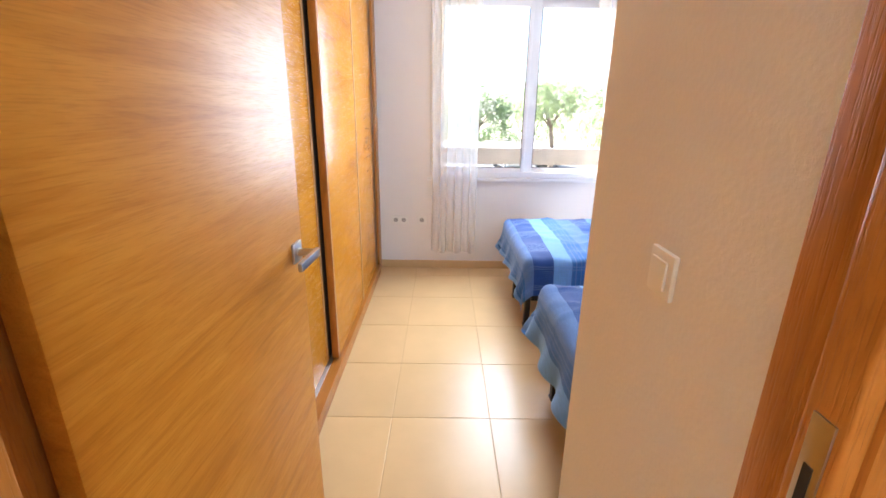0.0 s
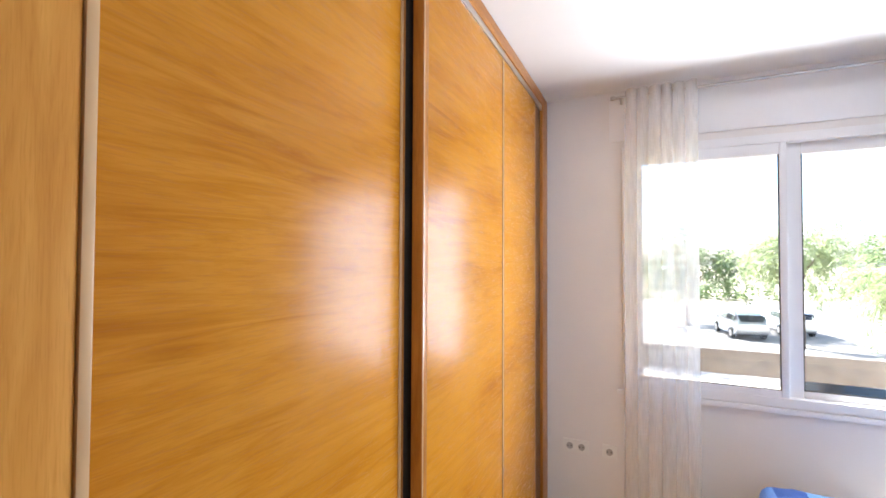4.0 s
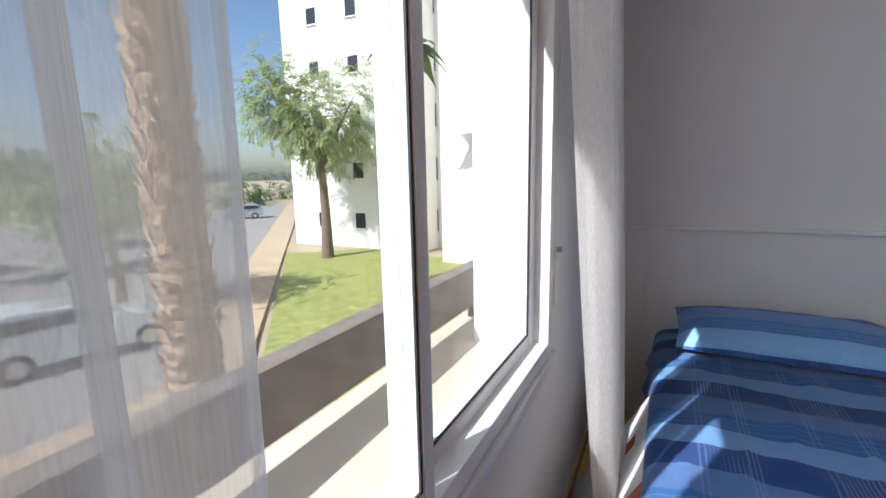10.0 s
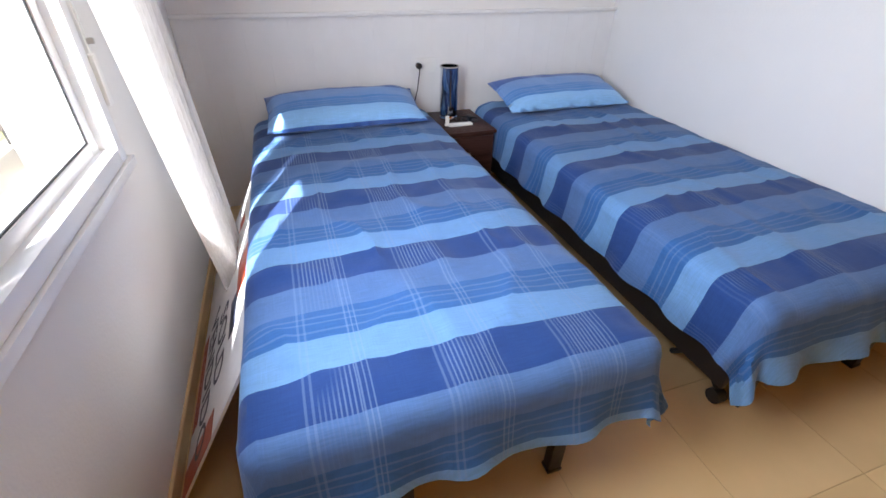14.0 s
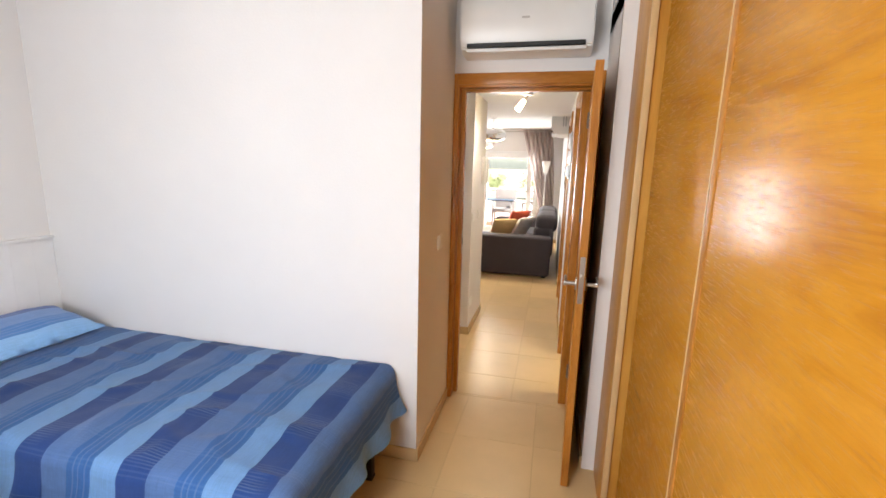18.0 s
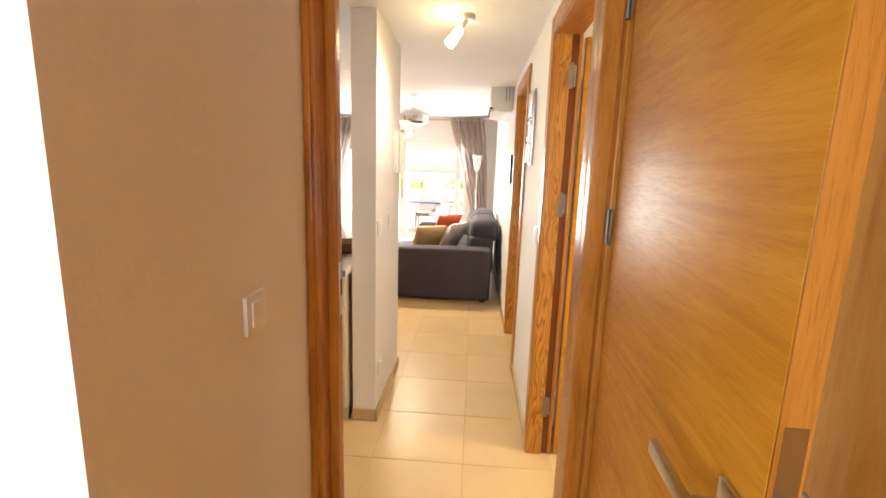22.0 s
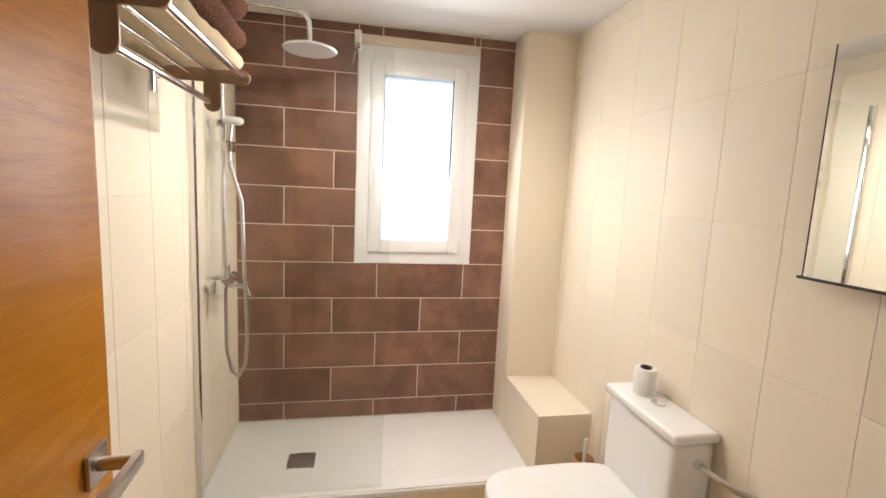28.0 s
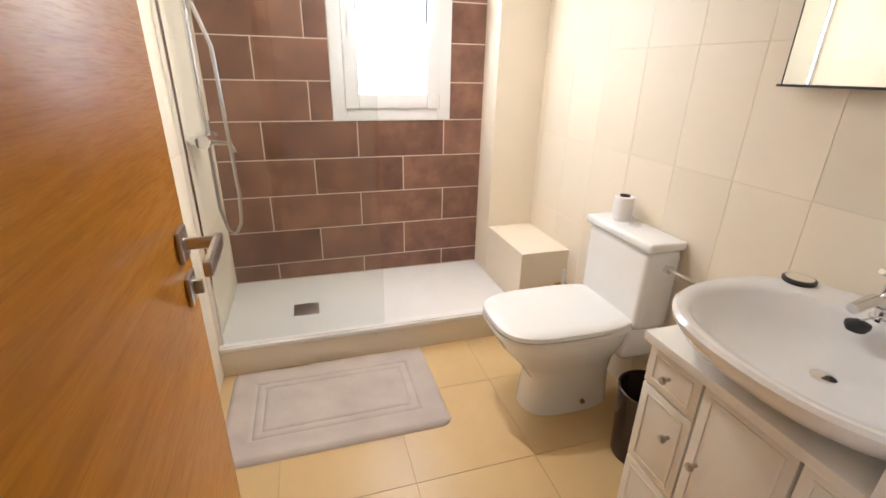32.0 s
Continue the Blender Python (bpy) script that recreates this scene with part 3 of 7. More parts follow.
part("corner_post", a_box(-0.217, -0.168, 0.040, 0.088, 0, 2.125, bevel=0.005), OAK_V, df)
part("strike_plate", a_box(0.5275, 0.5305, 0.088, 0.112, 1.00, 1.16, bevel=0.001), STEEL, df)
part("strike_hole", a_box(0.5265, 0.528, 0.095, 0.105, 1.06, 1.11), GAP_SHADE, df)


def corridor_frame(name, ya, yb, label):
    """A door frame through the corridor's west wall, the opening from ya to yb."""
    fr = tagged(thing(name, (-0.235, (ya + yb) / 2, 0), label, "door frame"), kind="structure")
    part("jamb", a_box(-0.252, -0.177, ya - 0.028, ya, 0, 2.058, bevel=0.003), JAMB_OAK, fr)
    # set back, with the shade of the rebate put into the oak's colour
    part("rebate", a_box(-0.293, -0.253, ya - 0.028, ya - 0.012, 0, 2.058, bevel=0.002), REBATE_OAK, fr, "oak door rebate with its shade in the colour")
    part("jamb", a_box(-0.293, -0.177, yb, yb + 0.028, 0, 2.058, bevel=0.003), JAMB_OAK, fr)
    part("head", a_box(-0.293, -0.177, ya, yb, 2.030, 2.058, bevel=0.003), OAK_HY, fr)
    for x0, x1 in ((-0.185, -0.170), (-0.300, -0.285)):
        part("architrave", a_box(x0, x1, ya - 0.080, ya - 0.006, 0, 2.115, bevel=0.005), OAK_V, fr)
        part("architrave", a_box(x0, x1, yb + 0.006, yb + 0.084, 0, 2.115, bevel=0.005), OAK_V, fr)
        part("architrave", a_box(x0, x1, ya - 0.006, yb + 0.006, 2.036, 2.115, bevel=0.005), OAK_HY, fr)
    return fr


bf = corridor_frame("door_frame_bathroom", -0.757, -0.05, "brown oak bathroom door frame with steel hinges")
d2 = corridor_frame("door_frame_far_bedroom", *DOOR2, "brown oak door frame of the second bedroom")


def lever(parent, x, y, z, out, along, mat=STEEL, lock=True):
    """A lever handle on a square rose; out: its axis, along: the way the grip points."""
    o, a = Vector(out), Vector(along)
    up = Vector((0, 0, 1))
    c = Vector((x, y, z))

    def slab(p, ro, ra, ru, bev):
        bm = bmesh.new()
        box(bm, -ro, ro, -ra, ra, -ru, ru, bevel=bev)
        m = Matrix((o, a, up)).transposed().to_4x4()
        bmesh.ops.transform(bm, verts=bm.verts[:], matrix=Matrix.Translation(p) @ m)
        return bm

    h = part("handle", slab(c + o * 0.004, 0.004, 0.026, 0.026, 0.003), mat, parent, "brushed steel lever handle on a square rose")
    part("neck", a_tube([c + o * 0.006, c + o * 0.052], 0.010, 14), mat, h)
    part("grip", slab(c + o * 0.055 + a * 0.052, 0.006, 0.064, 0.011, 0.003), mat, h)
    if not lock:
        return h
    part("keyhole_rose", slab(c + o * 0.004 - up * 0.075, 0.004, 0.024, 0.024, 0.003), mat, h)
    part("thumb_turn", slab(c + o * 0.014 - up * 0.075, 0.008, 0.004, 0.012, 0.002), mat, h)
    return h


# bedroom door, standing open along the passage
bd = thing("bedroom_door", (-0.215, 0.125, 0), "open golden oak veneer bedroom door with steel lever handles", "door")
part("leaf", a_box(-0.252, -0.217, 0.186, 0.905, 0.008, 2.035, bevel=0.002), OAK_X, bd)
part("edge_band", a_box(-0.251, -0.218, 0.905, 0.908, 0.010, 2.033), OAK_V, bd)
part("lock_plate", a_box(-0.246, -0.223, 0.908, 0.910, 0.97, 1.19), STEEL, bd, "steel lock plate on the door edge")
part("latch_bolt", a_box(-0.240, -0.229, 0.909, 0.919, 1.09, 1.11, bevel=0.002), STEEL, bd)
lever(bd, -0.217, 0.858, 1.052, (1, 0, 0), (0, -1, 0), lock=False)
lever(bd, -0.252, 0.858, 1.052, (-1, 0, 0), (0, -1, 0), lock=False)
for z in (0.27, 1.30, 1.86):
    h = part("hinge", a_tube([(-0.211, 0.138, z - 0.045), (-0.211, 0.138, z + 0.045)], 0.0065, 12), HINGE, bd, "tarnished steel barrel hinge")
    part("leaf_plate", a_box(-0.217, -0.2145, 0.147, 0.166, z - 0.048, z + 0.048, bevel=0.0012), HINGE, h)
    for dz in (-0.036, 0.0, 0.036):
        part("screw", a_tube([(-0.2150, 0.157, z + dz), (-0.2130, 0.157, z + dz)], 0.004, 10), HINGE, h)
bd.rotation_euler.z = radians(-3.2)

# bathroom door, standing open into the bathroom
bb = thing("bathroom_door", (-0.300, -0.757, 0), "open golden oak veneer bathroom door with square steel handle", "door")
part("leaf", a_box(-0.955, -0.318, -0.800, -0.765, 0.008, 2.025, bevel=0.002), OAK_XX, bb)
part("edge_band", a_box(-0.958, -0.955, -0.799, -0.766, 0.010, 2.023), OAK_V, bb)
lever(bb, -0.905, -0.765, 1.055, (0, 1, 0), (1, 0, 0))
lever(bb, -0.905, -0.800, 1.055, (0, -1, 0), (1, 0, 0))
part("latch_plate", a_box(-0.9605, -0.958, -0.793, -0.772, 0.94, 1.15), STEEL, bb)
for z in (0.27, 1.29, 1.86):
    h = part("hinge", a_tube([(-0.272, -0.760, z - 0.045), (-0.272, -0.760, z + 0.045)], 0.0075, 12), HINGE, bb, "tarnished steel barrel hinge")
    part("leaf_plate", a_box(-0.266, -0.243, -0.757, -0.7545, z - 0.055, z + 0.055, bevel=0.001), HINGE, h)
    for dz in (-0.04, 0.0, 0.04):
        part("screw", a_tube([(-0.252, -0.7552, z + dz), (-0.252, -0.7530, z + dz)], 0.004, 10), HINGE, h)
bb.rotation_euler.z = radians(2.0)

# second bedroom door, swung open inside its room
fb = thing("far_bedroom_door", (-0.290, -2.43, 0), "golden oak veneer door standing open in the second bedroom", "door")
part("leaf", a_box(-1.01, -0.315, -2.475, -2.440, 0.008, 2.025, bevel=0.002), OAK_XX, fb)
lever(fb, -0.955, -2.440, 1.05, (0, 1, 0), (1, 0, 0))

# ---- bedroom window ----
def frame_bars(parent, kind, mat, x0, x1, z0, z1, w, y0, y1, bev=0.004, along="x"):
    """Four butted bars round an opening in a wall along x (or y), each a part; the first carries the rest."""
    first = None
    rows = (("stile", x0, x0 + w, 0, z0, z1), ("stile", x1 - w, x1, 0, z0, z1), ("bottom_rail", x0 + w, x1 - w, 0.001, z0, z0 + w), ("top_rail", x0 + w, x1 - w, 0.001, z1 - w, z1))
    for name, a, b, e, c, d in rows:
        bm = a_box(a, b, y0 + e, y1 - e, c, d, bevel=bev) if along == "x" else a_box(y0 + e, y1 - e, a, b, c, d, bevel=bev)
        ob = part(name if first else kind, bm, mat, first or parent)
        first = first or ob
    return first


w1 = tagged(thing("window_bedroom", (0.875, 3.64, 0.83), "white aluminium sliding window with two sashes", "window"), kind="structure")
frame_bars(w1, "window_frame", WHITE_PVC, 0.092, 1.658, 0.832, 2.258, 0.048, 3.596, 3.70)
part("track", a_box(0.14, 1.61, 3.606, 3.618, 0.862, 0.878), ALU, w1)
part("track", a_box(0.14, 1.61, 3.652, 3.664, 0.862, 0.878), ALU, w1)


def sash(x0, x1, y0, y1, left, right):
    s = part("sash", a_box(x0, x0 + left, y0, y1, 0.868, 2.222, bevel=0.004), WHITE_PVC, w1)
    part("stile", a_box(x1 - right, x1, y0, y1, 0.868, 2.222, bevel=0.004), WHITE_PVC, s)
    part("bottom_rail", a_box(x0 + left, x1 - right, y0 + 0.001, y1 - 0.001, 0.868, 0.916, bevel=0.004), WHITE_PVC, s)
    part("top_rail", a_box(x0 + left, x1 - right, y0 + 0.001, y1 - 0.001, 2.150, 2.222, bevel=0.004), WHITE_PVC, s)
    ym = (y0 + y1) / 2
    g = part("pane", a_box(x0 + left - 0.006, x1 - right + 0.006, ym - 0.003, ym + 0.003, 0.910, 2.156), GLASS, s, smooth=False)
    g.visible_shadow = False
    for a, b, c, d in ((x0 + left, x0 + left + 0.006, 0.916, 2.150), (x1 - right - 0.006, x1 - right, 0.916, 2.150)):
        part("seal", a_box(a, b, y0 + 0.004, y0 + 0.008, c, d), RUBBER, s)
    part("seal", a_box(x0 + left, x1 - right, y0 + 0.004, y0 + 0.008, 0.916, 0.921), RUBBER, s)
    return s


sash(0.140, 0.888, 3.602, 3.634, 0.055, 0.032)
sash(0.868, 1.612, 3.642, 3.674, 0.090, 0.048)
structure("window_sill_bedroom", a_box(0.06, 1.70, 3.586, 3.61, 0.800, 0.830, bevel=0.006), WHITE_PVC, "white inner window ledge", "sill")
structure("shutter_box", a_box(0.02, 1.75, 3.600, 3.61, 2.30, 2.552, bevel=0.004), WHITE_PVC, "white roller shutter box cover above the window", "trim")
structure("shutter_slats", a_box(0.14, 1.61, 3.72, 3.735, 2.165, 2.30, bevel=0.004), WHITE_PVC, "bottom slat of the raised white roller shutter", "shutter")
structure("outer_sill", a_box(-0.25, 1.95, 3.70, 4.02, 0.790, 0.835, bevel=0.006), plain("outer sill stone", (0.62, 0.54, 0.42), 0.7), "cream stone ledge outside the window", "sill")
wc = thing("blind_winder", (1.69, 3.598, 1.02), "white plastic shutter strap winder beside the window", "winder")
part("case", a_box(1.672, 1.708, 3.590, 3.61, 0.985, 1.125, bevel=0.005), WHITE_PLASTIC, wc)
part("strap", a_box(1.684, 1.698, 3.594, 3.597, 1.125, 2.30), WHITE_PLASTIC, wc)
part("catch", a_box(1.683, 1.699, 3.578, 3.594, 1.150, 1.166, bevel=0.003), STEEL, wc)
beam_mat = plain("weathered brown rail paint", (0.20, 0.165, 0.135), 0.7, vary=0.18, scale=9)
rail = thing("window_rail", (0.85, 3.96, 0.835), "weathered brown horizontal safety rail outside the window", "rail")
part("bar", a_box(-0.30, 1.955, 3.93, 3.99, 0.905, 1.052, bevel=0.006), beam_mat, rail)
for x in (-0.1, 1.90):
    part("bracket", a_box(x - 0.02, x + 0.02, 3.94, 3.98, 0.835, 0.91, bevel=0.004), BLACK_METAL, rail)

# ---- wardrobe ----
wd = thing("wardrobe", (-0.72, 2.17, 0), "built-in oak wardrobe with two glossy sliding doors", "wardrobe")
part("end_post", a_box(-0.50, -0.348, 0.732, 1.045, 0.0, 2.598, bevel=0.004), POST_OAK, wd)
part("post_bead", a_box(-0.372, -0.345, 1.046, 1.060, 0.0, 2.535, bevel=0.002), PALE_OAK, wd)
part("far_post", a_box(-0.50, -0.350, 3.462, 3.597, 0.0, 2.598, bevel=0.003), OAK_V, wd)
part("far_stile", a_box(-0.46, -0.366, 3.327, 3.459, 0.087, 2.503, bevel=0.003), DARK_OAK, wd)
part("stile_bead", a_box(-0.40, -0.362, 3.309, 3.324, 0.087, 2.503, bevel=0.002), PALE_OAK, wd)
part("top_rail", a_box(-0.50, -0.348, 1.048, 3.46, 2.535, 2.598, bevel=0.003), OAK_HY, wd)
part("track_top", a_box(-0.450, -0.354, 1.064, 3.46, 2.505, 2.535, bevel=0.002), ALU, wd)
part("plinth", a_box(-0.50, -0.340, 1.048, 3.46, 0.0, 0.078, bevel=0.003), OAK_HY, wd)
part("track_bottom", a_box(-0.450, -0.392, 1.064, 3.46, 0.078, 0.086, bevel=0.002), ALU, wd)
# carcass coloured near-black, for the shade behind the sliding doors
part("carcass", a_box(-1.015, -0.470, 0.77, 3.56, 0.0, 2.59), GAP_SHADE, wd)
near = part("door", a_box(-0.440, -0.408, 1.065, 2.10, 0.090, 2.505, bevel=0.002), OAK, wd)
part("end_bead", a_box(-0.409, -0.4045, 1.858, 1.870, 0.092, 2.503, bevel=0.0015), PALE_OAK, near)
part("end_bead", a_box(-0.409, -0.4045, 1.873, 1.882, 0.092, 2.503, bevel=0.0015), OAK_V, near)
# dark strip laid on the door face, painting the shade between the doors
part("shadow_gap", a_box(-0.4085, -0.4065, 1.884, 2.09, 0.092, 2.503), GAP_SHADE, near)
far = part("door", a_box(-0.392, -0.360, 1.941, 3.307, 0.090, 2.505, bevel=0.002), OAK, wd)
part("edge_profile", a_box(-0.3935, -0.3575, 1.905, 1.940, 0.090, 2.505, bevel=0.003), OAK_V, far)
part("edge_line", a_box(-0.3620, -0.3560, 1.908, 1.914, 0.092, 2.503, bevel=0.001), PALE_OAK, far)
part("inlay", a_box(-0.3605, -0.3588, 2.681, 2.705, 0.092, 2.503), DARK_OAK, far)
part("inlay", a_box(-0.3600, -0.3580, 2.688, 2.698, 0.092, 2.503, bevel=0.0006), PALE_OAK, far)


# ---- beds ----
def quilt(x0, x1, y0, y1, top, hang, material, seed):
    """A quilt lying on a mattress from x0 (foot) to x1 (head), hanging over by hang = (foot, low y, high y)."""
    foot, lo, hi = hang
    nx, ny = 92, 64
    a0, b0, b1 = x0 - foot, y0 - lo, y1 + hi
    r = 0.065
    bm = bmesh.new()
    uv = bm.loops.layers.uv.new("UVMap")
    rows, flat = [], {}
    for i in range(nx + 1):
        line = []
        for j in range(ny + 1):
            a = a0 + (x1 - a0) * i / nx
            b = b0 + (b1 - b0) * j / ny
            cx, cy = max(a, x0), min(max(b, y0), y1)
            dx, dy = a - cx, b - cy
            s = math.hypot(dx, dy)
            p = Vector((a * 2.2 + seed, b * 2.2, seed * 3.1))
            puff = 0.010 * noise.noise(p * 2.2) + 0.007 * noise.noise(p * 6.0) + 0.0045 * abs(noise.noise(Vector((a * 9, b * 3.5, seed))))
            puff += 0.015 * (1 - abs(noise.noise(Vector((a * 2.6 + b * 1.1, b * 5.2 - a, seed * 2))))) ** 9
            if s < 1e-6:
                rim = min(a - x0, b - y0, y1 - b)
                v = Vector((a, b, top + puff - 0.012 * max(0.0, 1 - rim / 0.14) ** 2))
            else:
                ox, oy = dx / s, dy / s
                if s < r * 1.5708:
                    out, down = r * math.sin(s / r), r * (1 - math.cos(s / r))
                else:
                    rest = s - r * 1.5708
                    along = a if abs(dy) > abs(dx) else b
                    fold = math.sin(along * 23 + seed * 5 + 1.6 * noise.noise(Vector((along * 4, seed, 0)))) * 0.5 + 0.5
                    out = r + rest * (0.10 + 0.24 * fold * min(1, rest / 0.2))
                    down = r + rest * (0.97 - 0.05 * fold)
                v = Vector((cx + ox * out, cy + oy * out, top - 0.012 - down + puff * 0.6))
            vert = bm.verts.new(v)
            flat[vert] = (a, b)
            line.append(vert)
        rows.append(line)
    for i in range(nx):
        for j in range(ny):
            fc = bm.faces.new((rows[i][j], rows[i + 1][j], rows[i + 1][j + 1], rows[i][j + 1]))
            for lp in fc.loops:
                lp[uv].uv = flat[lp.vert]
    return bm


def pillow(cx, cy, cz, lx, ly, h, tilt, seed):
    """A stuffed pillow with pinched corners, its long side along y."""
    bm = bmesh.new()
    uv = bm.loops.layers.uv.new("UVMap")
    n = 22
    turn = Matrix.Rotation(tilt, 3, "Y")

    def at(i, j, side):
        u, v = -1 + 2 * i / n, -1 + 2 * j / n
        full = (max(0, 1 - u ** 4) ** 0.6) * (max(0, 1 - v ** 4) ** 0.6)
        pull = 1 - 0.07 * (1 - abs(u * v)) * (abs(u) ** 3 + abs(v) ** 3) / 2
        z = side * h * full * (1.0 if side > 0 else 0.55) + 0.008 * noise.noise(Vector((u * 2.5, v * 3.5, seed + side)))
        return Vector((cx, cy, cz)) + turn @ Vector((u * lx / 2 * pull, v * ly / 2 * pull, z))

    for side in (1, -1):
        grid = [[bm.verts.new(at(i, j, side)) for j in range(n + 1)] for i in range(n + 1)]
        for i in range(n):
            for j in range(n):
                q = (grid[i][j], grid[i + 1][j], grid[i + 1][j + 1], grid[i][j + 1])
                fc = bm.faces.new(q)
                for lp, (k, l) in zip(fc.loops, ((i, j), (i + 1, j), (i + 1, j + 1), (i, j + 1))):
                    lp[uv].uv = (0.41 + 0.44 * k / n + seed * 0.01, 0.9 * l / n)
    bmesh.ops.remove_doubles(bm, verts=bm.verts[:], dist=0.002)
    return bm


def bed(label, x0, x1, y0, y1, top, hang, material, seed, leg_ys, cross):
    b = thing("single_bed", ((x0 + x1) / 2, (y0 + y1) / 2, 0), label, "bed", "beds in the bedroom")
    part("mattress", a_box(x0 + 0.03, x1 + 0.03, y0 + 0.02, y1 - 0.02, 0.335, top - 0.018, bevel=0.05, seg=4), SHEET, b, "white cotton mattress")
    part("slat_base", a_box(x0 + 0.02, x1 + 0.03, y0 + 0.02, y1 - 0.02, 0.285, 0.335, bevel=0.008), BLACK_METAL, b)
    for y in (y0 + 0.03, y1 - 0.06):
        part("side_rail", a_box(x0 + 0.01, x1 + 0.03, y, y + 0.03, 0.245, 0.287, bevel=0.004), BLACK_METAL, b)
    for x in (x0 + 0.015, x1 - 0.10):
        for y in leg_ys:
            g = part("leg", a_box(x - 0.018, x + 0.018, y - 0.022, y + 0.022, 0.012, 0.285, bevel=0.004), BLACK_METAL, b, "square dark steel leg")
            part("foot_cap", a_box(x - 0.021, x + 0.021, y - 0.025, y + 0.025, 0.0, 0.014, bevel=0.003), BLACK_PLASTIC, g)
    if cross:
        part("side_board", a_box(x0 + 0.012, x1 - 0.02, y1 - 0.048, y1 - 0.022, 0.125, 0.300, bevel=0.006), BLACK_METAL, b)
        for s in (1, -1):
            part("folding_strut", a_tube([(x0 + 0.16 - 0.10 * s, y1 - 0.09, 0.26), (x0 + 0.16 + 0.12 * s, y1 - 0.09, 0.03)], 0.012, 8), BLACK_METAL, b)
        part("castor", a_tube([(x0 + 0.05, y1 - 0.105, 0.03), (x0 + 0.05, y1 - 0.065, 0.03)], 0.03, 14), BLACK_PLASTIC, b)
    q = quilt(x0, x1, y0, y1, top, hang, material, seed)
    bmesh.ops.solidify(q, geom=q.faces[:], thickness=0.012)
    ob = solo("quilt", q, material, ((x0 + x1) / 2, (y0 + y1) / 2, top), "blue striped cotton quilt spread over a single bed", "quilt", "bed quilts")
    return b


bed("single bed by the window with dark steel legs", 0.755, 2.88, 2.325, 3.255, 0.565, (0.27, 0.27, 0.24), QUILT_CHECK, 1.3, (2.49, 2.97), False)
bed("folding single bed along the wall with black steel frame", 0.760, 2.88, 0.945, 1.865, 0.560, (0.30, 0.03, 0.27), QUILT, 4.7, (1.10, 1.70), True)
solo("pillow", pillow(2.70, 2.80, 0.635, 0.40, 0.86, 0.075, radians(-12), 2), QUILT, (2.70, 2.80, 0.56), "blue striped pillow at the head of the window bed", "pillow", "bed pillows")
solo("pillow", pillow(2.71, 1.42, 0.632, 0.40, 0.84, 0.075, radians(-12), 5), QUILT, (2.71, 1.42, 0.56), "blue striped pillow on the bed along the wall", "pillow", "bed pillows")

# wainscot behind the beds: grooved boards under a ledge
wn = tagged(thing("wainscot", (2.966, 2.26, 0), "white painted tongue-and-groove headboard panelling with a ledge", "panelling"), kind="structure")
PANEL = plain("white panel paint", (0.80, 0.785, 0.77), 0.45, vary=0.02)
yb = 0.912
k = 0
while yb < 3.60:
    ye = min(yb + 0.118, 3.608)
    part("board", a_box(2.957, 2.975, yb + 0.0001, ye - 0.0001, 0.0, 1.080, bevel=0.0006, seg=1), PANEL, wn, smooth=False)
    yb = ye
part("cap_ledge", a_box(2.938, 2.975, 0.912, 3.608, 1.080, 1.100, bevel=0.005), PANEL, wn)

# ---- night stand and what stands on it ----
ns = thing("nightstand", (2.74, 2.10, 0), "dark wenge bedside cabinet between the beds", "nightstand")
part("body", a_box(2.515, 2.950, 1.950, 2.280, 0.02, 0.480, bevel=0.003), WENGE, ns)
part("top", a_box(2.500, 2.952, 1.940, 2.290, 0.482, 0.502, bevel=0.003), WENGE, ns)
for z0, z1 in ((0.045, 0.25), (0.258, 0.47)):
    dr = part("drawer", a_box(2.502, 2.515, 1.956, 2.274, z0, z1, bevel=0.002), WENGE, ns)
    part("knob", a_tube([(2.502, 2.115, (z0 + z1) / 2), (2.480, 2.115, (z0 + z1) / 2)], 0.010, 12), STEEL, dr)

glassy = Nodes("smoked mirror glass", (0.30, 0.34, 0.42), 0.06, 1.0)
glassy.colour(glassy.ramp(glassy.noise(glassy.coords((14, 14, 2)), 1.0, 3), [(0.38, (0.16, 0.19, 0.26)), (0.5, (0.42, 0.47, 0.56)), (0.62, (0.80, 0.83, 0.88))]))
lp = thing("table_lamp", (2.800, 2.145, 0.502), "cylindrical mirrored glass table lamp on the bedside cabinet", "lamp")
part("shade", a_lathe([(0.054, 0.02), (0.0565, 0.10), (0.0565, 0.315), (0.0525, 0.315), (0.0525, 0.03)], (2.800, 2.145, 0.502), 36), glassy.m, lp)
part("base", a_lathe([(0, 0.0), (0.058, 0.0), (0.060, 0.008), (0.054, 0.022), (0, 0.022)], (2.800, 2.145, 0.502), 36), CHROME, lp)
part("rim", a_lathe([(0.0568, 0.309), (0.059, 0.312), (0.0568, 0.317), (0.052, 0.316)], (2.800, 2.145, 0.502), 36), STEEL, lp)
solo("remote_control", a_box(2.615, 2.655, 2.05, 2.20, 0.502, 0.517, bevel=0.005), WHITE_PLASTIC, (2.635, 2.12, 0.502), "slim white remote control on the bedside cabinet", "remote")
st = thing("remote_holder", (2.66, 2.205, 0.502), "small white upright plastic holder by the lamp", "holder")
part("stem", a_box(2.652, 2.660, 2.19, 2.215, 0.502, 0.560, bevel=0.002), WHITE_PLASTIC, st)
part("foot", a_box(2.640, 2.675, 2.188, 2.217, 0.502, 0.508, bevel=0.002), WHITE_PLASTIC, st)
cb = thing("phone_charger", (2.72, 2.03, 0.502), "black plug adapter with a coiled cable on the cabinet", "charger")
part("adapter", a_box(2.70, 2.755, 2.01, 2.04, 0.502, 0.528, bevel=0.004), BLACK_PLASTIC, cb)
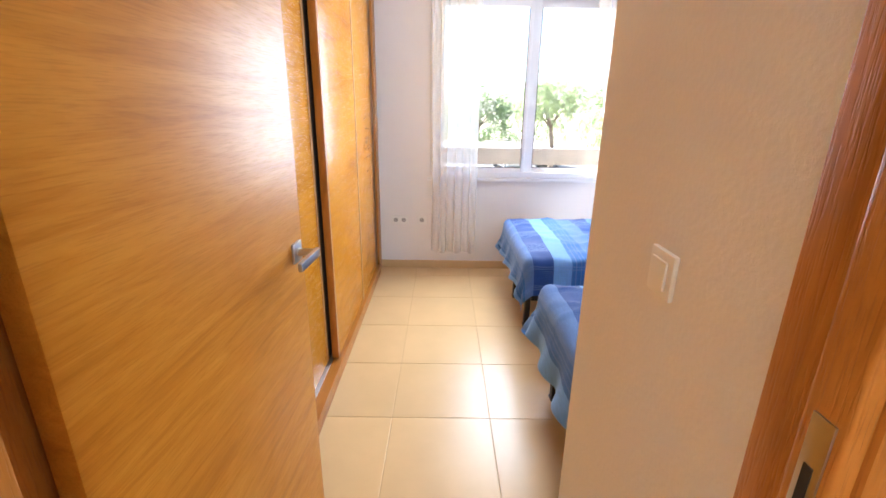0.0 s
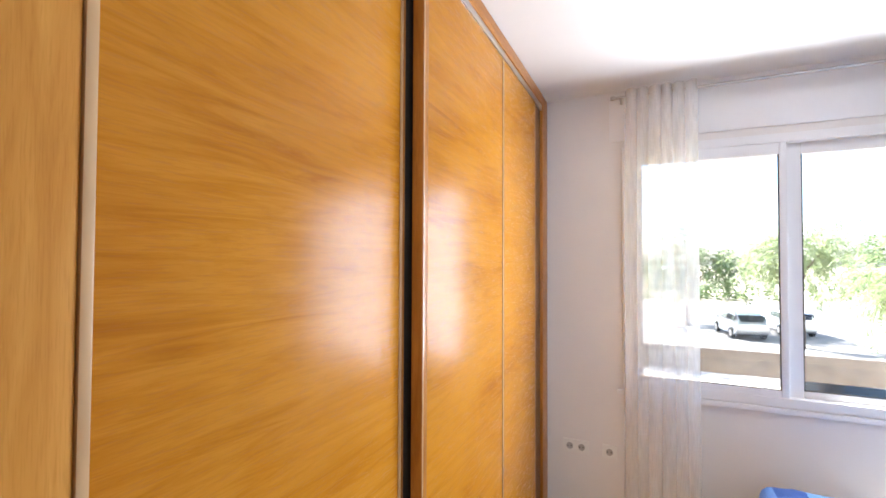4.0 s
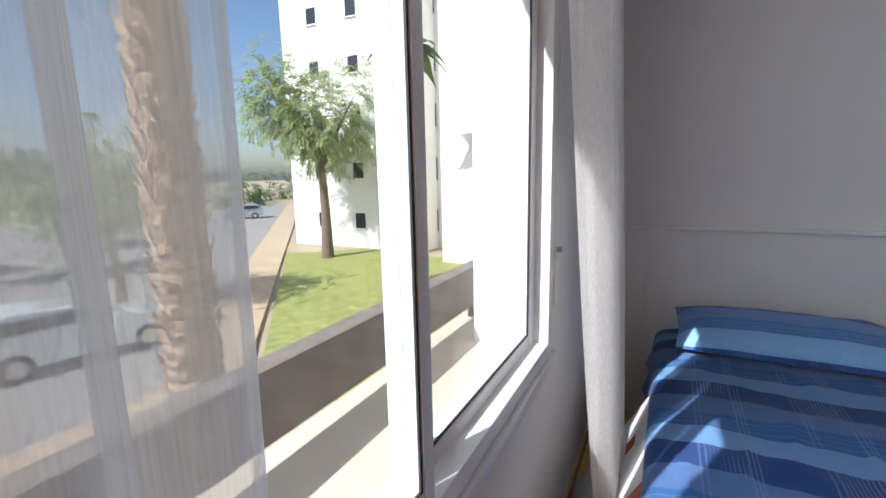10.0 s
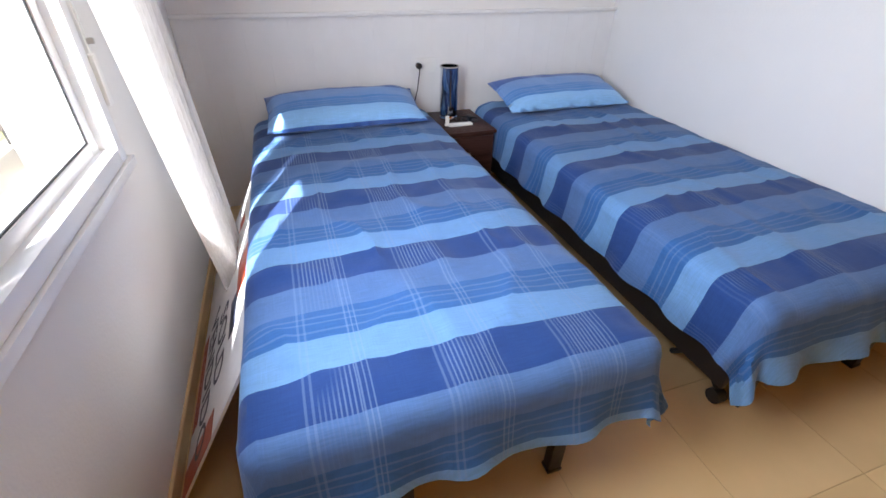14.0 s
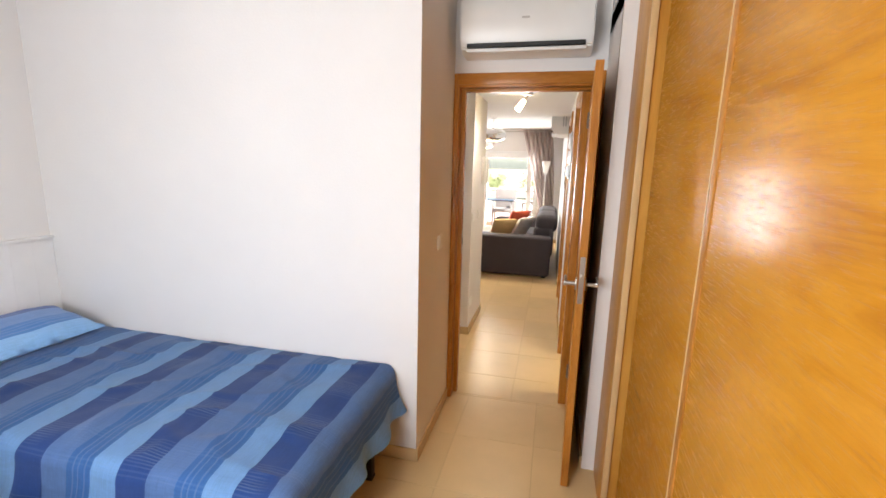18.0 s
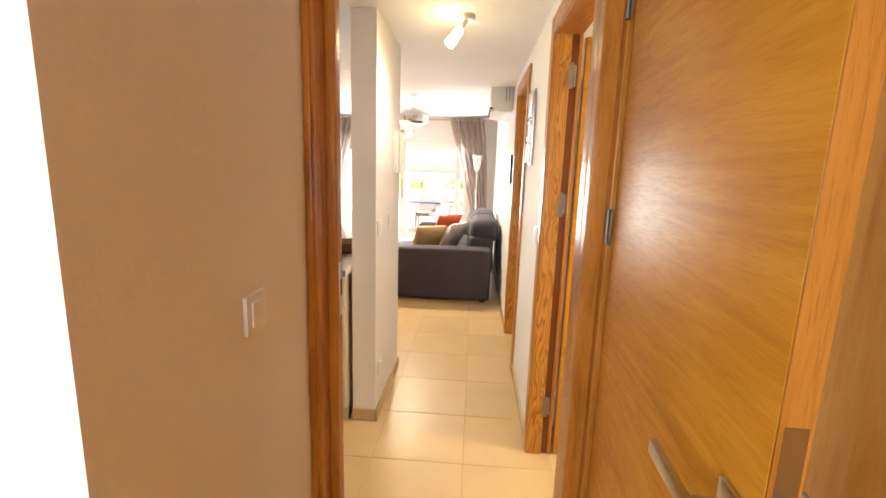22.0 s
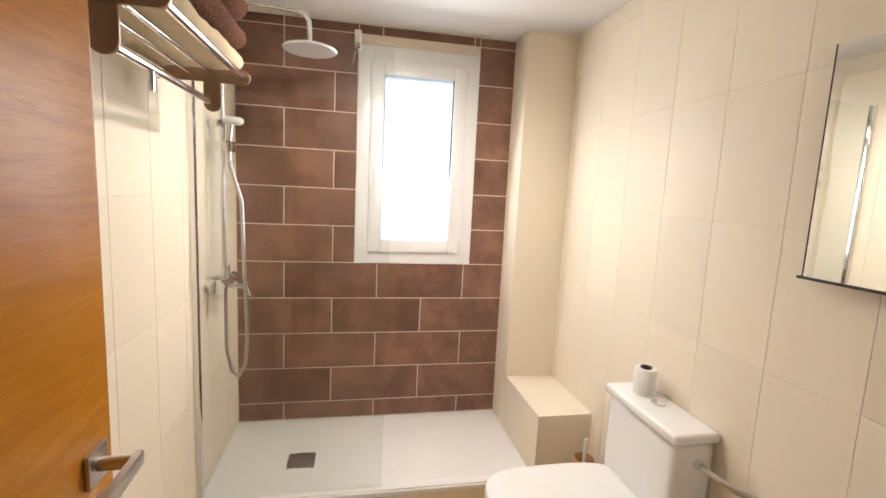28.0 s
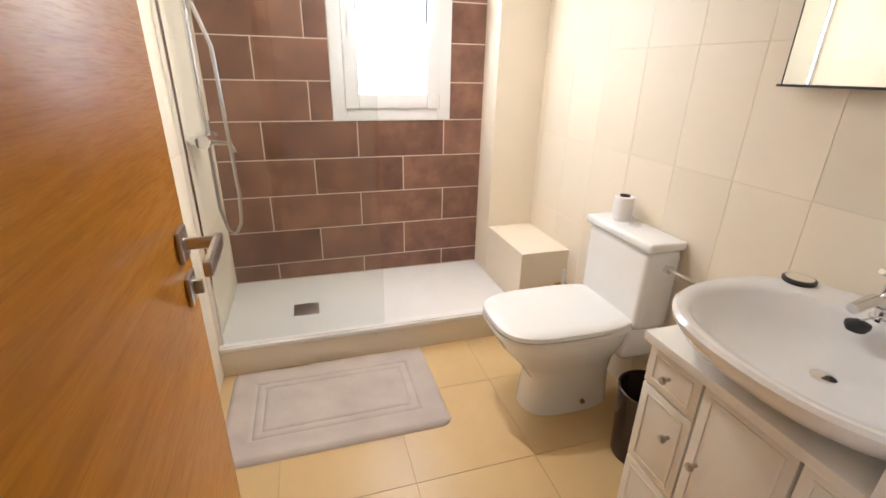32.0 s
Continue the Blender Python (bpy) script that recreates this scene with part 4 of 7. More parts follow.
part("cable", a_tube([(2.71 + 0.05 * math.cos(t * 0.7), 2.00 + 0.045 * math.sin(t * 0.7) + 0.004 * t, 0.506 + 0.0006 * t) for t in range(22)], 0.0035, 6), BLACK_PLASTIC, cb)


def socket_x(y, z, label, plugged):
    """A double socket on the headboard panelling."""
    s = thing("wall_socket", (2.957, y, z), label, "socket")
    part("plate", a_box(2.947, 2.957, y - 0.082, y + 0.082, z - 0.042, z + 0.042, bevel=0.004), WHITE_PLASTIC, s)
    for dy in (-0.038, 0.038):
        part("well", a_lathe([(0, 0), (0.021, 0), (0.021, 0.002), (0.017, 0.002), (0.016, -0.001), (0, -0.001)], (0, 0, 0), 24), WHITE_PLASTIC, s)
        w = s.children[-1]
        w.rotation_euler.y = radians(-90)
        w.location = Vector((2.946, y + dy, z)) - ORIGIN[s.name]
        for v in w.data.vertices:
            v.co += ORIGIN[s.name]
    if plugged:
        part("plug", a_tube([(2.946, y + 0.038, z), (2.915, y + 0.038, z)], 0.018, 14), BLACK_PLASTIC, s, "black plug")
        part("cable", a_tube([(2.916, y + 0.038, z), (2.905, y + 0.040, z - 0.03), (2.912, y + 0.055, z - 0.14), (2.93, y + 0.075, z - 0.24), (2.94, y + 0.08, z - 0.30)], 0.0035, 6), BLACK_PLASTIC, s, "black flex")
    return s


socket_x(2.262, 0.799, "white double socket with a black plug on the panelling", True)


WELL_GREY = plain("socket well grey", (0.38, 0.37, 0.36), 0.5)


def socket_y(x, z, holes, label):
    s = thing("wall_socket", (x, 3.61, z), label, "socket")
    half = 0.04 if holes == 1 else 0.078
    part("plate", a_box(x - half, x + half, 3.600, 3.61, z - 0.040, z + 0.040, bevel=0.004), WHITE_PLASTIC, s)
    for dx in ((0,) if holes == 1 else (-0.035, 0.035)):
        part("well", a_tube([(x + dx, 3.601, z), (x + dx, 3.5985, z)], 0.020, 20), WELL_GREY, s)
        for q in (-0.009, 0.009):
            part("pin_hole", a_tube([(x + dx + q, 3.599, z), (x + dx + q, 3.5975, z)], 0.0035, 8), BLACK_PLASTIC, s)
    return s


socket_y(-0.180, 0.447, 2, "white double socket low on the window wall")
socket_y(0.015, 0.447, 1, "white antenna socket low on the window wall")


def switch(name, x, y, z, face, label):
    """A rocker switch on a wall; face: the axis that it looks along."""
    s = thing(name, (x, y, z), label, "switch")
    o = Vector(face)
    bm = bmesh.new()
    if o.x:
        box(bm, min(x, x + o.x * 0.010), max(x, x + o.x * 0.010), y - 0.041, y + 0.041, z - 0.041, z + 0.041, bevel=0.004)
    part("plate", bm, WHITE_PLASTIC, s)
    bm = bmesh.new()
    box(bm, min(x + o.x * 0.010, x + o.x * 0.015), max(x + o.x * 0.010, x + o.x * 0.015), y - 0.026, y + 0.026, z - 0.026, z + 0.026, bevel=0.003)
    part("rocker", bm, WHITE_PLASTIC, s)
    return s


switch("light_switch", 0.587, 0.506, 1.14, (-1, 0, 0), "white square light switch beside the bedroom door")
switch("light_switch", -0.185, -0.975, 1.116, (1, 0, 0), "white square light switch in the corridor")
switch("light_switch", 0.66, -1.02, 1.11, (-1, 0, 0), "white square light switch on the partition")
switch("light_switch", 0.66, -1.32, 1.11, (-1, 0, 0), "white square light switch on the partition near the intercom")
switch("light_switch", 0.66, -1.05, 0.30, (-1, 0, 0), "white low socket plate on the partition")
switch("light_switch", 2.80, -3.29, 1.05, (-1, 0, 0), "white light switch beside the entrance door")

# ---- curtains ----
def curtain(name, label, material, top, bottom, y, amp, folds, seed, lead, rod_y, nu=90, nv=46, lean=0.0):
    """A hanging curtain; lead(v) gives its two side edges from bottom (0) to top (1); lean: how far its hem stands out into the room."""
    def where(u, v):
        xa, xb = lead(v)
        wob = noise.noise(Vector((u * 5 + seed, v * 1.7, seed)))
        ph = u * folds * 6.2832 + 0.9 * wob
        return Vector((xa + (xb - xa) * u + 0.012 * math.cos(ph * 1.0), y - lean * (1 - v) + amp * math.sin(ph) * (0.75 + 0.35 * v) + 0.010 * wob, bottom + (top - bottom) * v + 0.012 * (1 - v) * math.sin(ph * 0.5)))

    c = thing(name, ((lead(1)[0] + lead(1)[1]) / 2, y, bottom), label, "curtain")
    part("fabric", sheet(nu, nv, where), material, c)
    xa, xb = lead(1)
    for k in range(folds):
        x = xa + (xb - xa) * (k + 0.5) / folds
        part("eyelet", tube(bmesh.new(), [(x, rod_y + 0.021 * math.cos(t), top - 0.035 + 0.021 * math.sin(t)) for t in [6.2832 * q / 16 for q in range(17)]], 0.004, 6, caps=False), STEEL, c)
    return c


curtain("sheer_curtain", "sheer white voile curtain gathered beside the wardrobe", SHEER, 2.56, 0.195, 3.482, 0.030, 6, 0.4, lambda v: (0.090 + 0.015 * v, 0.472 - 0.008 * v), 3.490)
curtain("sheer_curtain", "sheer white voile curtain pulled aside behind the bed", SHEER, 2.56, 0.20, 3.505, 0.044, 5, 2.2, lambda v: (1.292 + 0.375 * (1 - v) ** 1.1, 1.665 + 0.25 * (1 - v) ** 1.2), 3.490, lean=0.09)
rd = thing("curtain_rod", (0.95, 3.490, 2.525), "slim steel curtain rod above the bedroom window", "rod")
part("bar", a_tube([(0.05, 3.490, 2.525), (2.05, 3.490, 2.525)], 0.008, 12), STEEL, rd)
for x in (0.05, 2.05):
    part("finial", a_lathe([(0, -0.014), (0.012, -0.010), (0.014, 0.0), (0.012, 0.010), (0, 0.014)], (x, 3.490, 2.525), 14), STEEL, rd)
for x in (0.09, 2.00):
    part("bracket", a_tube([(x, 3.490, 2.525), (x, 3.61, 2.525)], 0.007, 8), STEEL, rd)


# ---- air conditioners ----
def air_conditioner(x0, x1, y0, y1, z0, z1, face, label):
    """A wall unit; face: 'y' looks along +y, 'x' along +x."""
    a = thing("air_conditioner", ((x0 + x1) / 2, (y0 + y1) / 2, z0), label, "air conditioner")
    prof = [(0.0, 0.0), (0.55, 0.0), (0.86, 0.10), (0.98, 0.30), (1.0, 0.60), (0.97, 0.93), (0.90, 1.0), (0.0, 1.0)]
    bm = bmesh.new()
    ends = []
    for q in (0, 1):
        ends.append([])
        for d, h in prof:
            if face == "y":
                ends[-1].append(bm.verts.new(((x0, x1)[q], y0 + (y1 - y0) * d, z0 + (z1 - z0) * h)))
            else:
                ends[-1].append(bm.verts.new((x0 + (x1 - x0) * d, (y0, y1)[q], z0 + (z1 - z0) * h)))
    n = len(prof)
    for k in range(n):
        bm.faces.new((ends[0][k], ends[0][(k + 1) % n], ends[1][(k + 1) % n], ends[1][k]))
    bm.faces.new(ends[0][::-1])
    bm.faces.new(ends[1])
    bmesh.ops.bevel(bm, geom=bm.edges[:], offset=0.008, segments=2, affect="EDGES")
    part("body", bm, WHITE_PLASTIC, a)
    if face == "y":
        ym = y0 + (y1 - y0)
        part("outlet", a_box(x0 + 0.04, x1 - 0.04, ym - 0.045, ym - 0.001, z0 + 0.028, z0 + 0.048), BLACK_PLASTIC, a, "dark air outlet")
        part("flap", a_box(x0 + 0.035, x1 - 0.035, ym - 0.060, ym - 0.012, z0 + 0.006, z0 + 0.024, bevel=0.004), WHITE_PLASTIC, a)
        part("badge", a_box((x0 + x1) / 2 - 0.02, (x0 + x1) / 2 + 0.02, ym, ym + 0.002, z0 + 0.165, z0 + 0.175), STEEL, a)
    else:
        xm = x1
        part("outlet", a_box(xm - 0.045, xm - 0.001, y0 + 0.04, y1 - 0.04, z0 + 0.028, z0 + 0.048), BLACK_PLASTIC, a, "dark air outlet")
        part("flap", a_box(xm - 0.060, xm - 0.012, y0 + 0.035, y1 - 0.035, z0 + 0.006, z0 + 0.024, bevel=0.004), WHITE_PLASTIC, a)
        for k in range(2):
            part("grille_slot", a_box(x0 + 0.03 + 0.03 * k, x0 + 0.045 + 0.03 * k, y1 - 0.001, y1 + 0.002, z0 + 0.10, z1 - 0.05), GREY_PLASTIC, a)
    return a


GREY_PLASTIC = plain("grey plastic", (0.45, 0.44, 0.43), 0.5)
air_conditioner(-0.190, 0.520, 0.202, 0.40, 2.195, 2.475, "y", "white wall air conditioner above the bedroom door")
air_conditioner(-0.183, 0.035, -3.86, -3.06, 1.985, 2.255, "x", "white wall air conditioner over the sofa")

# picture over the window bed
SEA = Nodes("seascape print", (0.02, 0.06, 0.3), 0.35)
sv = SEA.t.nodes.new("ShaderNodeSeparateXYZ")
SEA.t.links.new(SEA.t.nodes.new("ShaderNodeTexCoord").outputs["Generated"], sv.inputs[0])
SEA.colour(SEA.mix(SEA.ramp(SEA.noise(SEA.coords((30, 1, 9)), 1.0, 4), [(0.45, 0.0), (0.62, 0.5)]), SEA.ramp(sv.outputs["Z"], [(0.0, (0.006, 0.02, 0.16)), (0.36, (0.02, 0.09, 0.42)), (0.45, (0.45, 0.25, 0.16)), (0.52, (0.10, 0.20, 0.55)), (0.75, (0.01, 0.05, 0.30)), (1.0, (0.005, 0.02, 0.16))]), (0.03, 0.12, 0.5)))
pc = thing("canvas_picture", (2.165, 3.60, 1.70), "blue seascape canvas print on the window wall", "picture")
part("canvas", a_box(1.930, 2.400, 3.585, 3.609, 1.698, 2.033, bevel=0.002), SEA.m, pc)
TOWN = plain("painted rooftops", (0.36, 0.19, 0.11), 0.5)
for k in range(7):
    part("painted_roof", a_box(2.00 + 0.045 * k, 2.035 + 0.045 * k, 3.5838, 3.585, 1.858, 1.864 + 0.016 * random.random()), TOWN, pc)

# estate agent's board leaning between bed and wall
BOARD = plain("white printed board", (0.80, 0.79, 0.80), 0.4)
ORANGE = plain("orange print", (0.38, 0.06, 0.025), 0.45)
INK = plain("dark blue print", (0.025, 0.03, 0.06), 0.5)
ag = thing("sale_board", (0, 0, 0), "white and orange sold sign leaning behind the bed", "sign")
part("board", a_box(0.0, 1.18, -0.004, 0.004, 0.0, 0.58), BOARD, ag)
part("base_band", a_box(1.08, 1.18, -0.0055, -0.004, 0.0, 0.30), ORANGE, ag)
part("side_band", a_box(0.52, 0.95, -0.0055, -0.004, 0.012, 0.040), ORANGE, ag)
part("side_band", a_box(0.52, 0.95, -0.0055, -0.004, 0.052, 0.070), ORANGE, ag)


def lettering(parent, words, size, x, z, mat, name="lettering"):
    cu = bpy.data.curves.new(name, "FONT")
    cu.body, cu.size, cu.extrude = words, size, 0.0004
    tmp = bpy.data.objects.new(name, cu)
    scene.collection.objects.link(tmp)
    me = bpy.data.meshes.new_from_object(tmp.evaluated_get(bpy.context.evaluated_depsgraph_get()))
    bpy.data.objects.remove(tmp)
    bpy.data.curves.remove(cu)
    me.materials.append(mat)
    ob = new(name, me)
    ob.parent = parent
    ob.matrix_local = pose(x, -0.0058, z, 90, 0, 0)
    ob["label"] = "dark printed word"
    return ob


lettering(ag, "VENDIDO", 0.145, 0.50, 0.115, INK)
lettering(ag, "SOLD", 0.145, 0.62, 0.255, INK)
part("emblem", a_box(0.56, 0.76, -0.0056, -0.004, 0.46, 0.57, bevel=0.001), ORANGE, ag)
part("emblem", a_box(0.72, 0.90, -0.0056, -0.004, 0.40, 0.46, bevel=0.001), INK, ag)
part("emblem", a_box(0.20, 0.27, -0.0056, -0.004, 0.43, 0.49), ORANGE, ag)
for k in range(3):
    part("small_print", a_box(0.24, 0.46, -0.0056, -0.004, 0.36 + 0.022 * k, 0.370 + 0.022 * k), ORANGE, ag)
ag.matrix_basis = Matrix.Translation((2.18, 3.588, 0.004)) @ Euler((radians(-29), 0, radians(180))).to_matrix().to_4x4()

# ---- bathroom fixtures ----
def oval(cx, cy, rows, sides=40, power=2.6):
    """A body of stacked rounded rectangles; rows: (half x, half y, z, shift y)."""
    bm = bmesh.new()
    rings = []
    for hx, hy, z, sy in rows:
        ring_ = []
        for k in range(sides):
            t = 2 * math.pi * k / sides
            c, s = math.cos(t), math.sin(t)
            ring_.append(bm.verts.new((cx + hx * math.copysign(abs(c) ** (2 / power), c), cy + sy + hy * math.copysign(abs(s) ** (2 / power), s), z)))
        rings.append(ring_)
    for a, b in zip(rings, rings[1:]):
        for k in range(sides):
            bm.faces.new((a[k], a[(k + 1) % sides], b[(k + 1) % sides], b[k]))
    bm.faces.new(rings[0][::-1])
    bm.faces.new(rings[-1])
    return bm


wc_ = thing("toilet", (-1.52, 0.40, 0), "white ceramic toilet with closed seat and cistern", "toilet")
part("bowl", oval(-1.52, 0.36, [(0.108, 0.20, 0.0, 0.03), (0.105, 0.195, 0.03, 0.03), (0.10, 0.185, 0.16, 0.03), (0.125, 0.215, 0.24, 0.005), (0.172, 0.268, 0.33, -0.02), (0.184, 0.290, 0.385, -0.03), (0.182, 0.288, 0.398, -0.03)], 48, 2.9), CERAMIC, wc_)
part("back_block", a_box(-1.68, -1.36, 0.53, 0.69, 0.26, 0.405, bevel=0.03, seg=4), CERAMIC, wc_)
part("seat", oval(-1.52, 0.35, [(0.188, 0.285, 0.400, -0.03), (0.193, 0.290, 0.407, -0.03), (0.190, 0.287, 0.418, -0.03)], 56, 3.4), WHITE_PLASTIC, wc_)
part("lid", oval(-1.52, 0.35, [(0.188, 0.284, 0.421, -0.03), (0.194, 0.290, 0.427, -0.03), (0.191, 0.287, 0.441, -0.03), (0.182, 0.278, 0.448, -0.03), (0.150, 0.245, 0.451, -0.03)], 56, 3.4), WHITE_PLASTIC, wc_, "glossy white lid")
cs = part("cistern", a_box(-1.705, -1.335, 0.540, 0.692, 0.405, 0.728, bevel=0.030, seg=5), CERAMIC, wc_)
part("cistern_lid", a_box(-1.715, -1.325, 0.528, 0.693, 0.730, 0.766, bevel=0.014, seg=3), CERAMIC, cs)
part("flush_button", a_lathe([(0, 0.0), (0.024, 0.0), (0.024, 0.006), (0.018, 0.010), (0, 0.010)], (-1.528, 0.622, 0.766), 24), CHROME, cs)
for x in (-1.60, -1.44):
    part("hinge_cap", a_box(x - 0.02, x + 0.02, 0.590, 0.625, 0.405, 0.432, bevel=0.008), WHITE_PLASTIC, wc_)
part("fixing_bolt", a_tube([(-1.412, 0.42, 0.05), (-1.403, 0.42, 0.05)], 0.010, 12), plain("brass cap", (0.35, 0.24, 0.12), 0.35, 1.0), wc_)
fp = part("inlet_pipe", a_tube([(-1.332, 0.625, 0.665), (-1.29, 0.627, 0.665), (-1.22, 0.65, 0.655), (-1.18, 0.692, 0.65)], 0.009, 10), STEEL, wc_, "braided steel inlet hose")
part("nut", a_tube([(-1.338, 0.625, 0.665), (-1.315, 0.625, 0.665)], 0.016, 8), CHROME, fp)
pr = thing("toilet_roll", (-1.612, 0.622, 0.766), "white toilet paper roll standing on the cistern", "toilet roll")
part("paper", a_lathe([(0.017, 0.0), (0.037, 0.0), (0.039, 0.004), (0.039, 0.092), (0.037, 0.096), (0.017, 0.096)], (-1.612, 0.622, 0.766), 30), PAPER, pr)
part("core", a_lathe([(0.020, 0.101), (0.019, 0.101), (0.019, 0.001), (0.020, 0.001)], (-1.612, 0.622, 0.766), 24), plain("cardboard", (0.10, 0.06, 0.04), 0.9), pr)
tb = thing("toilet_brush", (-1.93, 0.60, 0), "toilet brush with white stick in a brown holder", "toilet brush")
part("holder", a_lathe([(0, 0), (0.045, 0.0), (0.048, 0.01), (0.046, 0.30), (0.042, 0.31), (0.038, 0.30), (0.038, 0.02), (0, 0.02)], (-1.93, 0.60, 0), 24), plain("bamboo", (0.45, 0.25, 0.10), 0.5), tb)
part("stick", a_tube([(-1.93, 0.60, 0.03), (-1.925, 0.60, 0.40)], 0.008, 10), WHITE_PLASTIC, tb)
SMOKE = plain("dark translucent plastic", (0.035, 0.022, 0.018), 0.12)
bn = thing("waste_bin", (-1.16, 0.50, 0), "dark brown translucent round waste bin beside the vanity", "bin")
part("wall", a_lathe([(0, 0.0), (0.088, 0.0), (0.094, 0.006), (0.108, 0.285), (0.104, 0.285), (0.090, 0.010), (0, 0.010)], (-1.16, 0.50, 0), 36), SMOKE, bn)
part("rim", a_lathe([(0.104, 0.280), (0.111, 0.281), (0.111, 0.292), (0.104, 0.293)], (-1.16, 0.50, 0), 36), SMOKE, bn)

# vanity
vn = thing("vanity_unit", (-0.565, 0.42, 0), "white lacquered vanity cupboard with drawers and steel knobs", "vanity")
part("carcass", a_box(-0.915, -0.320, 0.215, 0.690, 0.06, 0.700, bevel=0.003), LACQUER, vn)
part("plinth", a_box(-0.90, -0.325, 0.25, 0.690, 0.0, 0.06), LACQUER, vn)
part("top", a_box(-0.930, -0.318, 0.184, 0.692, 0.702, 0.727, bevel=0.004), LACQUER, vn)


def front(x0, x1, z0, z1, knob, name):
    f = part(name, a_box(x0 + 0.002, x1 - 0.002, 0.197, 0.215, z0, z1, bevel=0.003), LACQUER, vn)
    for a, b, c, d in ((x0 + 0.022, x1 - 0.022, z0 + 0.018, z0 + 0.024), (x0 + 0.022, x1 - 0.022, z1 - 0.024, z1 - 0.018)):
        part("bead", a_box(a, b, 0.1945, 0.197, c, d, bevel=0.001), LACQUER, f)
    for a in (x0 + 0.022, x1 - 0.028):
        part("bead", a_box(a, a + 0.006, 0.1945, 0.197, z0 + 0.024, z1 - 0.024, bevel=0.001), LACQUER, f)
    kx, kz = knob
    k = part("knob", a_lathe([(0, 0.0), (0.005, 0.0), (0.005, 0.012), (0.010, 0.017), (0.010, 0.023), (0.006, 0.026), (0, 0.026)], (0, 0, 0), 16), STEEL, f)
    for v in k.data.vertices:
        co = v.co + ORIGIN[f.name]
        v.co = Vector((kx + co.x, 0.195 - co.z, kz + co.y)) - ORIGIN[f.name]


front(-0.915, -0.752, 0.588, 0.697, (-0.838, 0.643), "drawer")
front(-0.915, -0.752, 0.340, 0.583, (-0.800, 0.500), "drawer")
front(-0.915, -0.752, 0.075, 0.335, (-0.835, 0.21), "drawer")
front(-0.750, -0.540, 0.075, 0.697, (-0.715, 0.500), "door")
front(-0.538, -0.325, 0.075, 0.697, (-0.365, 0.500), "door")
bs = thing("wash_basin", (-0.660, 0.41, 0.73), "white oval ceramic wash basin on the vanity", "basin")
bm = oval(-0.660, 0.408, [(0.18, 0.16, 0.728, 0.03), (0.225, 0.205, 0.745, 0.02), (0.270, 0.255, 0.780, 0.0), (0.292, 0.276, 0.812, 0.0), (0.294, 0.278, 0.824, 0.0), (0.287, 0.271, 0.832, 0.0), (0.256, 0.205, 0.830, -0.045), (0.244, 0.194, 0.820, -0.045), (0.212, 0.168, 0.780, -0.038), (0.12, 0.10, 0.748, -0.02), (0.03, 0.03, 0.742, -0.01)], 56, 2.5)
part("bowl", bm, CERAMIC, bs)
part("drain", a_lathe([(0, 0.0), (0.024, 0.0), (0.024, 0.003), (0.016, 0.004), (0, 0.002)], (-0.660, 0.398, 0.7425), 20), CHROME, bs)
part("overflow", a_box(-0.667, -0.623, 0.196, 0.201, 0.788, 0.796, bevel=0.002), STEEL, bs)
TX, TY, TZ = -0.695, 0.590, 0.828
tp = thing("basin_tap", (TX, TY, TZ), "chrome single-lever basin mixer tap", "tap")
part("body", a_lathe([(0, 0.0), (0.026, 0.0), (0.026, 0.006), (0.021, 0.010), (0.021, 0.085), (0.019, 0.095), (0, 0.095)], (TX, TY, TZ), 24), CHROME, tp)
part("spout", a_tube([(TX, TY - 0.01, TZ + 0.042), (TX, TY - 0.065, TZ + 0.058), (TX, TY - 0.12, TZ + 0.046)], [0.016, 0.014, 0.012], 14), CHROME, tp)
part("lever", a_tube([(TX, TY + 0.005, TZ + 0.095), (TX, TY - 0.025, TZ + 0.108), (TX, TY - 0.075, TZ + 0.126)], [0.013, 0.009, 0.006], 10), CHROME, tp)
pg = thing("plug_and_chain", (-0.70, 0.52, 0.82), "black rubber basin plug hanging on a chain", "plug")
part("plug", a_lathe([(0, 0.0), (0.018, 0.0), (0.023, 0.010), (0.023, 0.017), (0.008, 0.024), (0, 0.024)], (-0.700, 0.520, 0.812), 20), BLACK_PLASTIC, pg)
part("chain", a_tube([(-0.700, 0.520, 0.834), (-0.69, 0.545, 0.845), (-0.667, 0.590, 0.852)], 0.002, 6), STEEL, pg)
sd = thing("compact_mirror", (-0.885, 0.595, 0.829), "round black compact mirror lying on the basin rim", "mirror")
part("case", a_lathe([(0, 0.0), (0.036, 0.0), (0.038, 0.005), (0.038, 0.011), (0.035, 0.013), (0, 0.013)], (-0.885, 0.595, 0.829), 30), BLACK_PLASTIC, sd)
part("glass", a_lathe([(0, 0.0), (0.031, 0.0), (0.031, 0.0012), (0, 0.0012)], (-0.885, 0.595, 0.8418), 30), MIRROR, sd)

mr = thing("wall_mirror", (-0.34, 0.69, 1.31), "frameless wall mirror over the basin", "mirror")
part("glass", a_box(-1.122, -0.34, 0.684, 0.692, 1.300, 1.839), MIRROR, mr)
part("edge", a_box(-1.1245, -1.122, 0.683, 0.693, 1.298, 1.841), BLACK_METAL, mr, "thin dark edge")
part("bottom_rail", a_box(-1.135, -0.34, 0.680, 0.693, 1.293, 1.2995, bevel=0.001), BLACK_METAL, mr, "thin dark bottom channel")
mr.rotation_euler.z = radians(2.4)

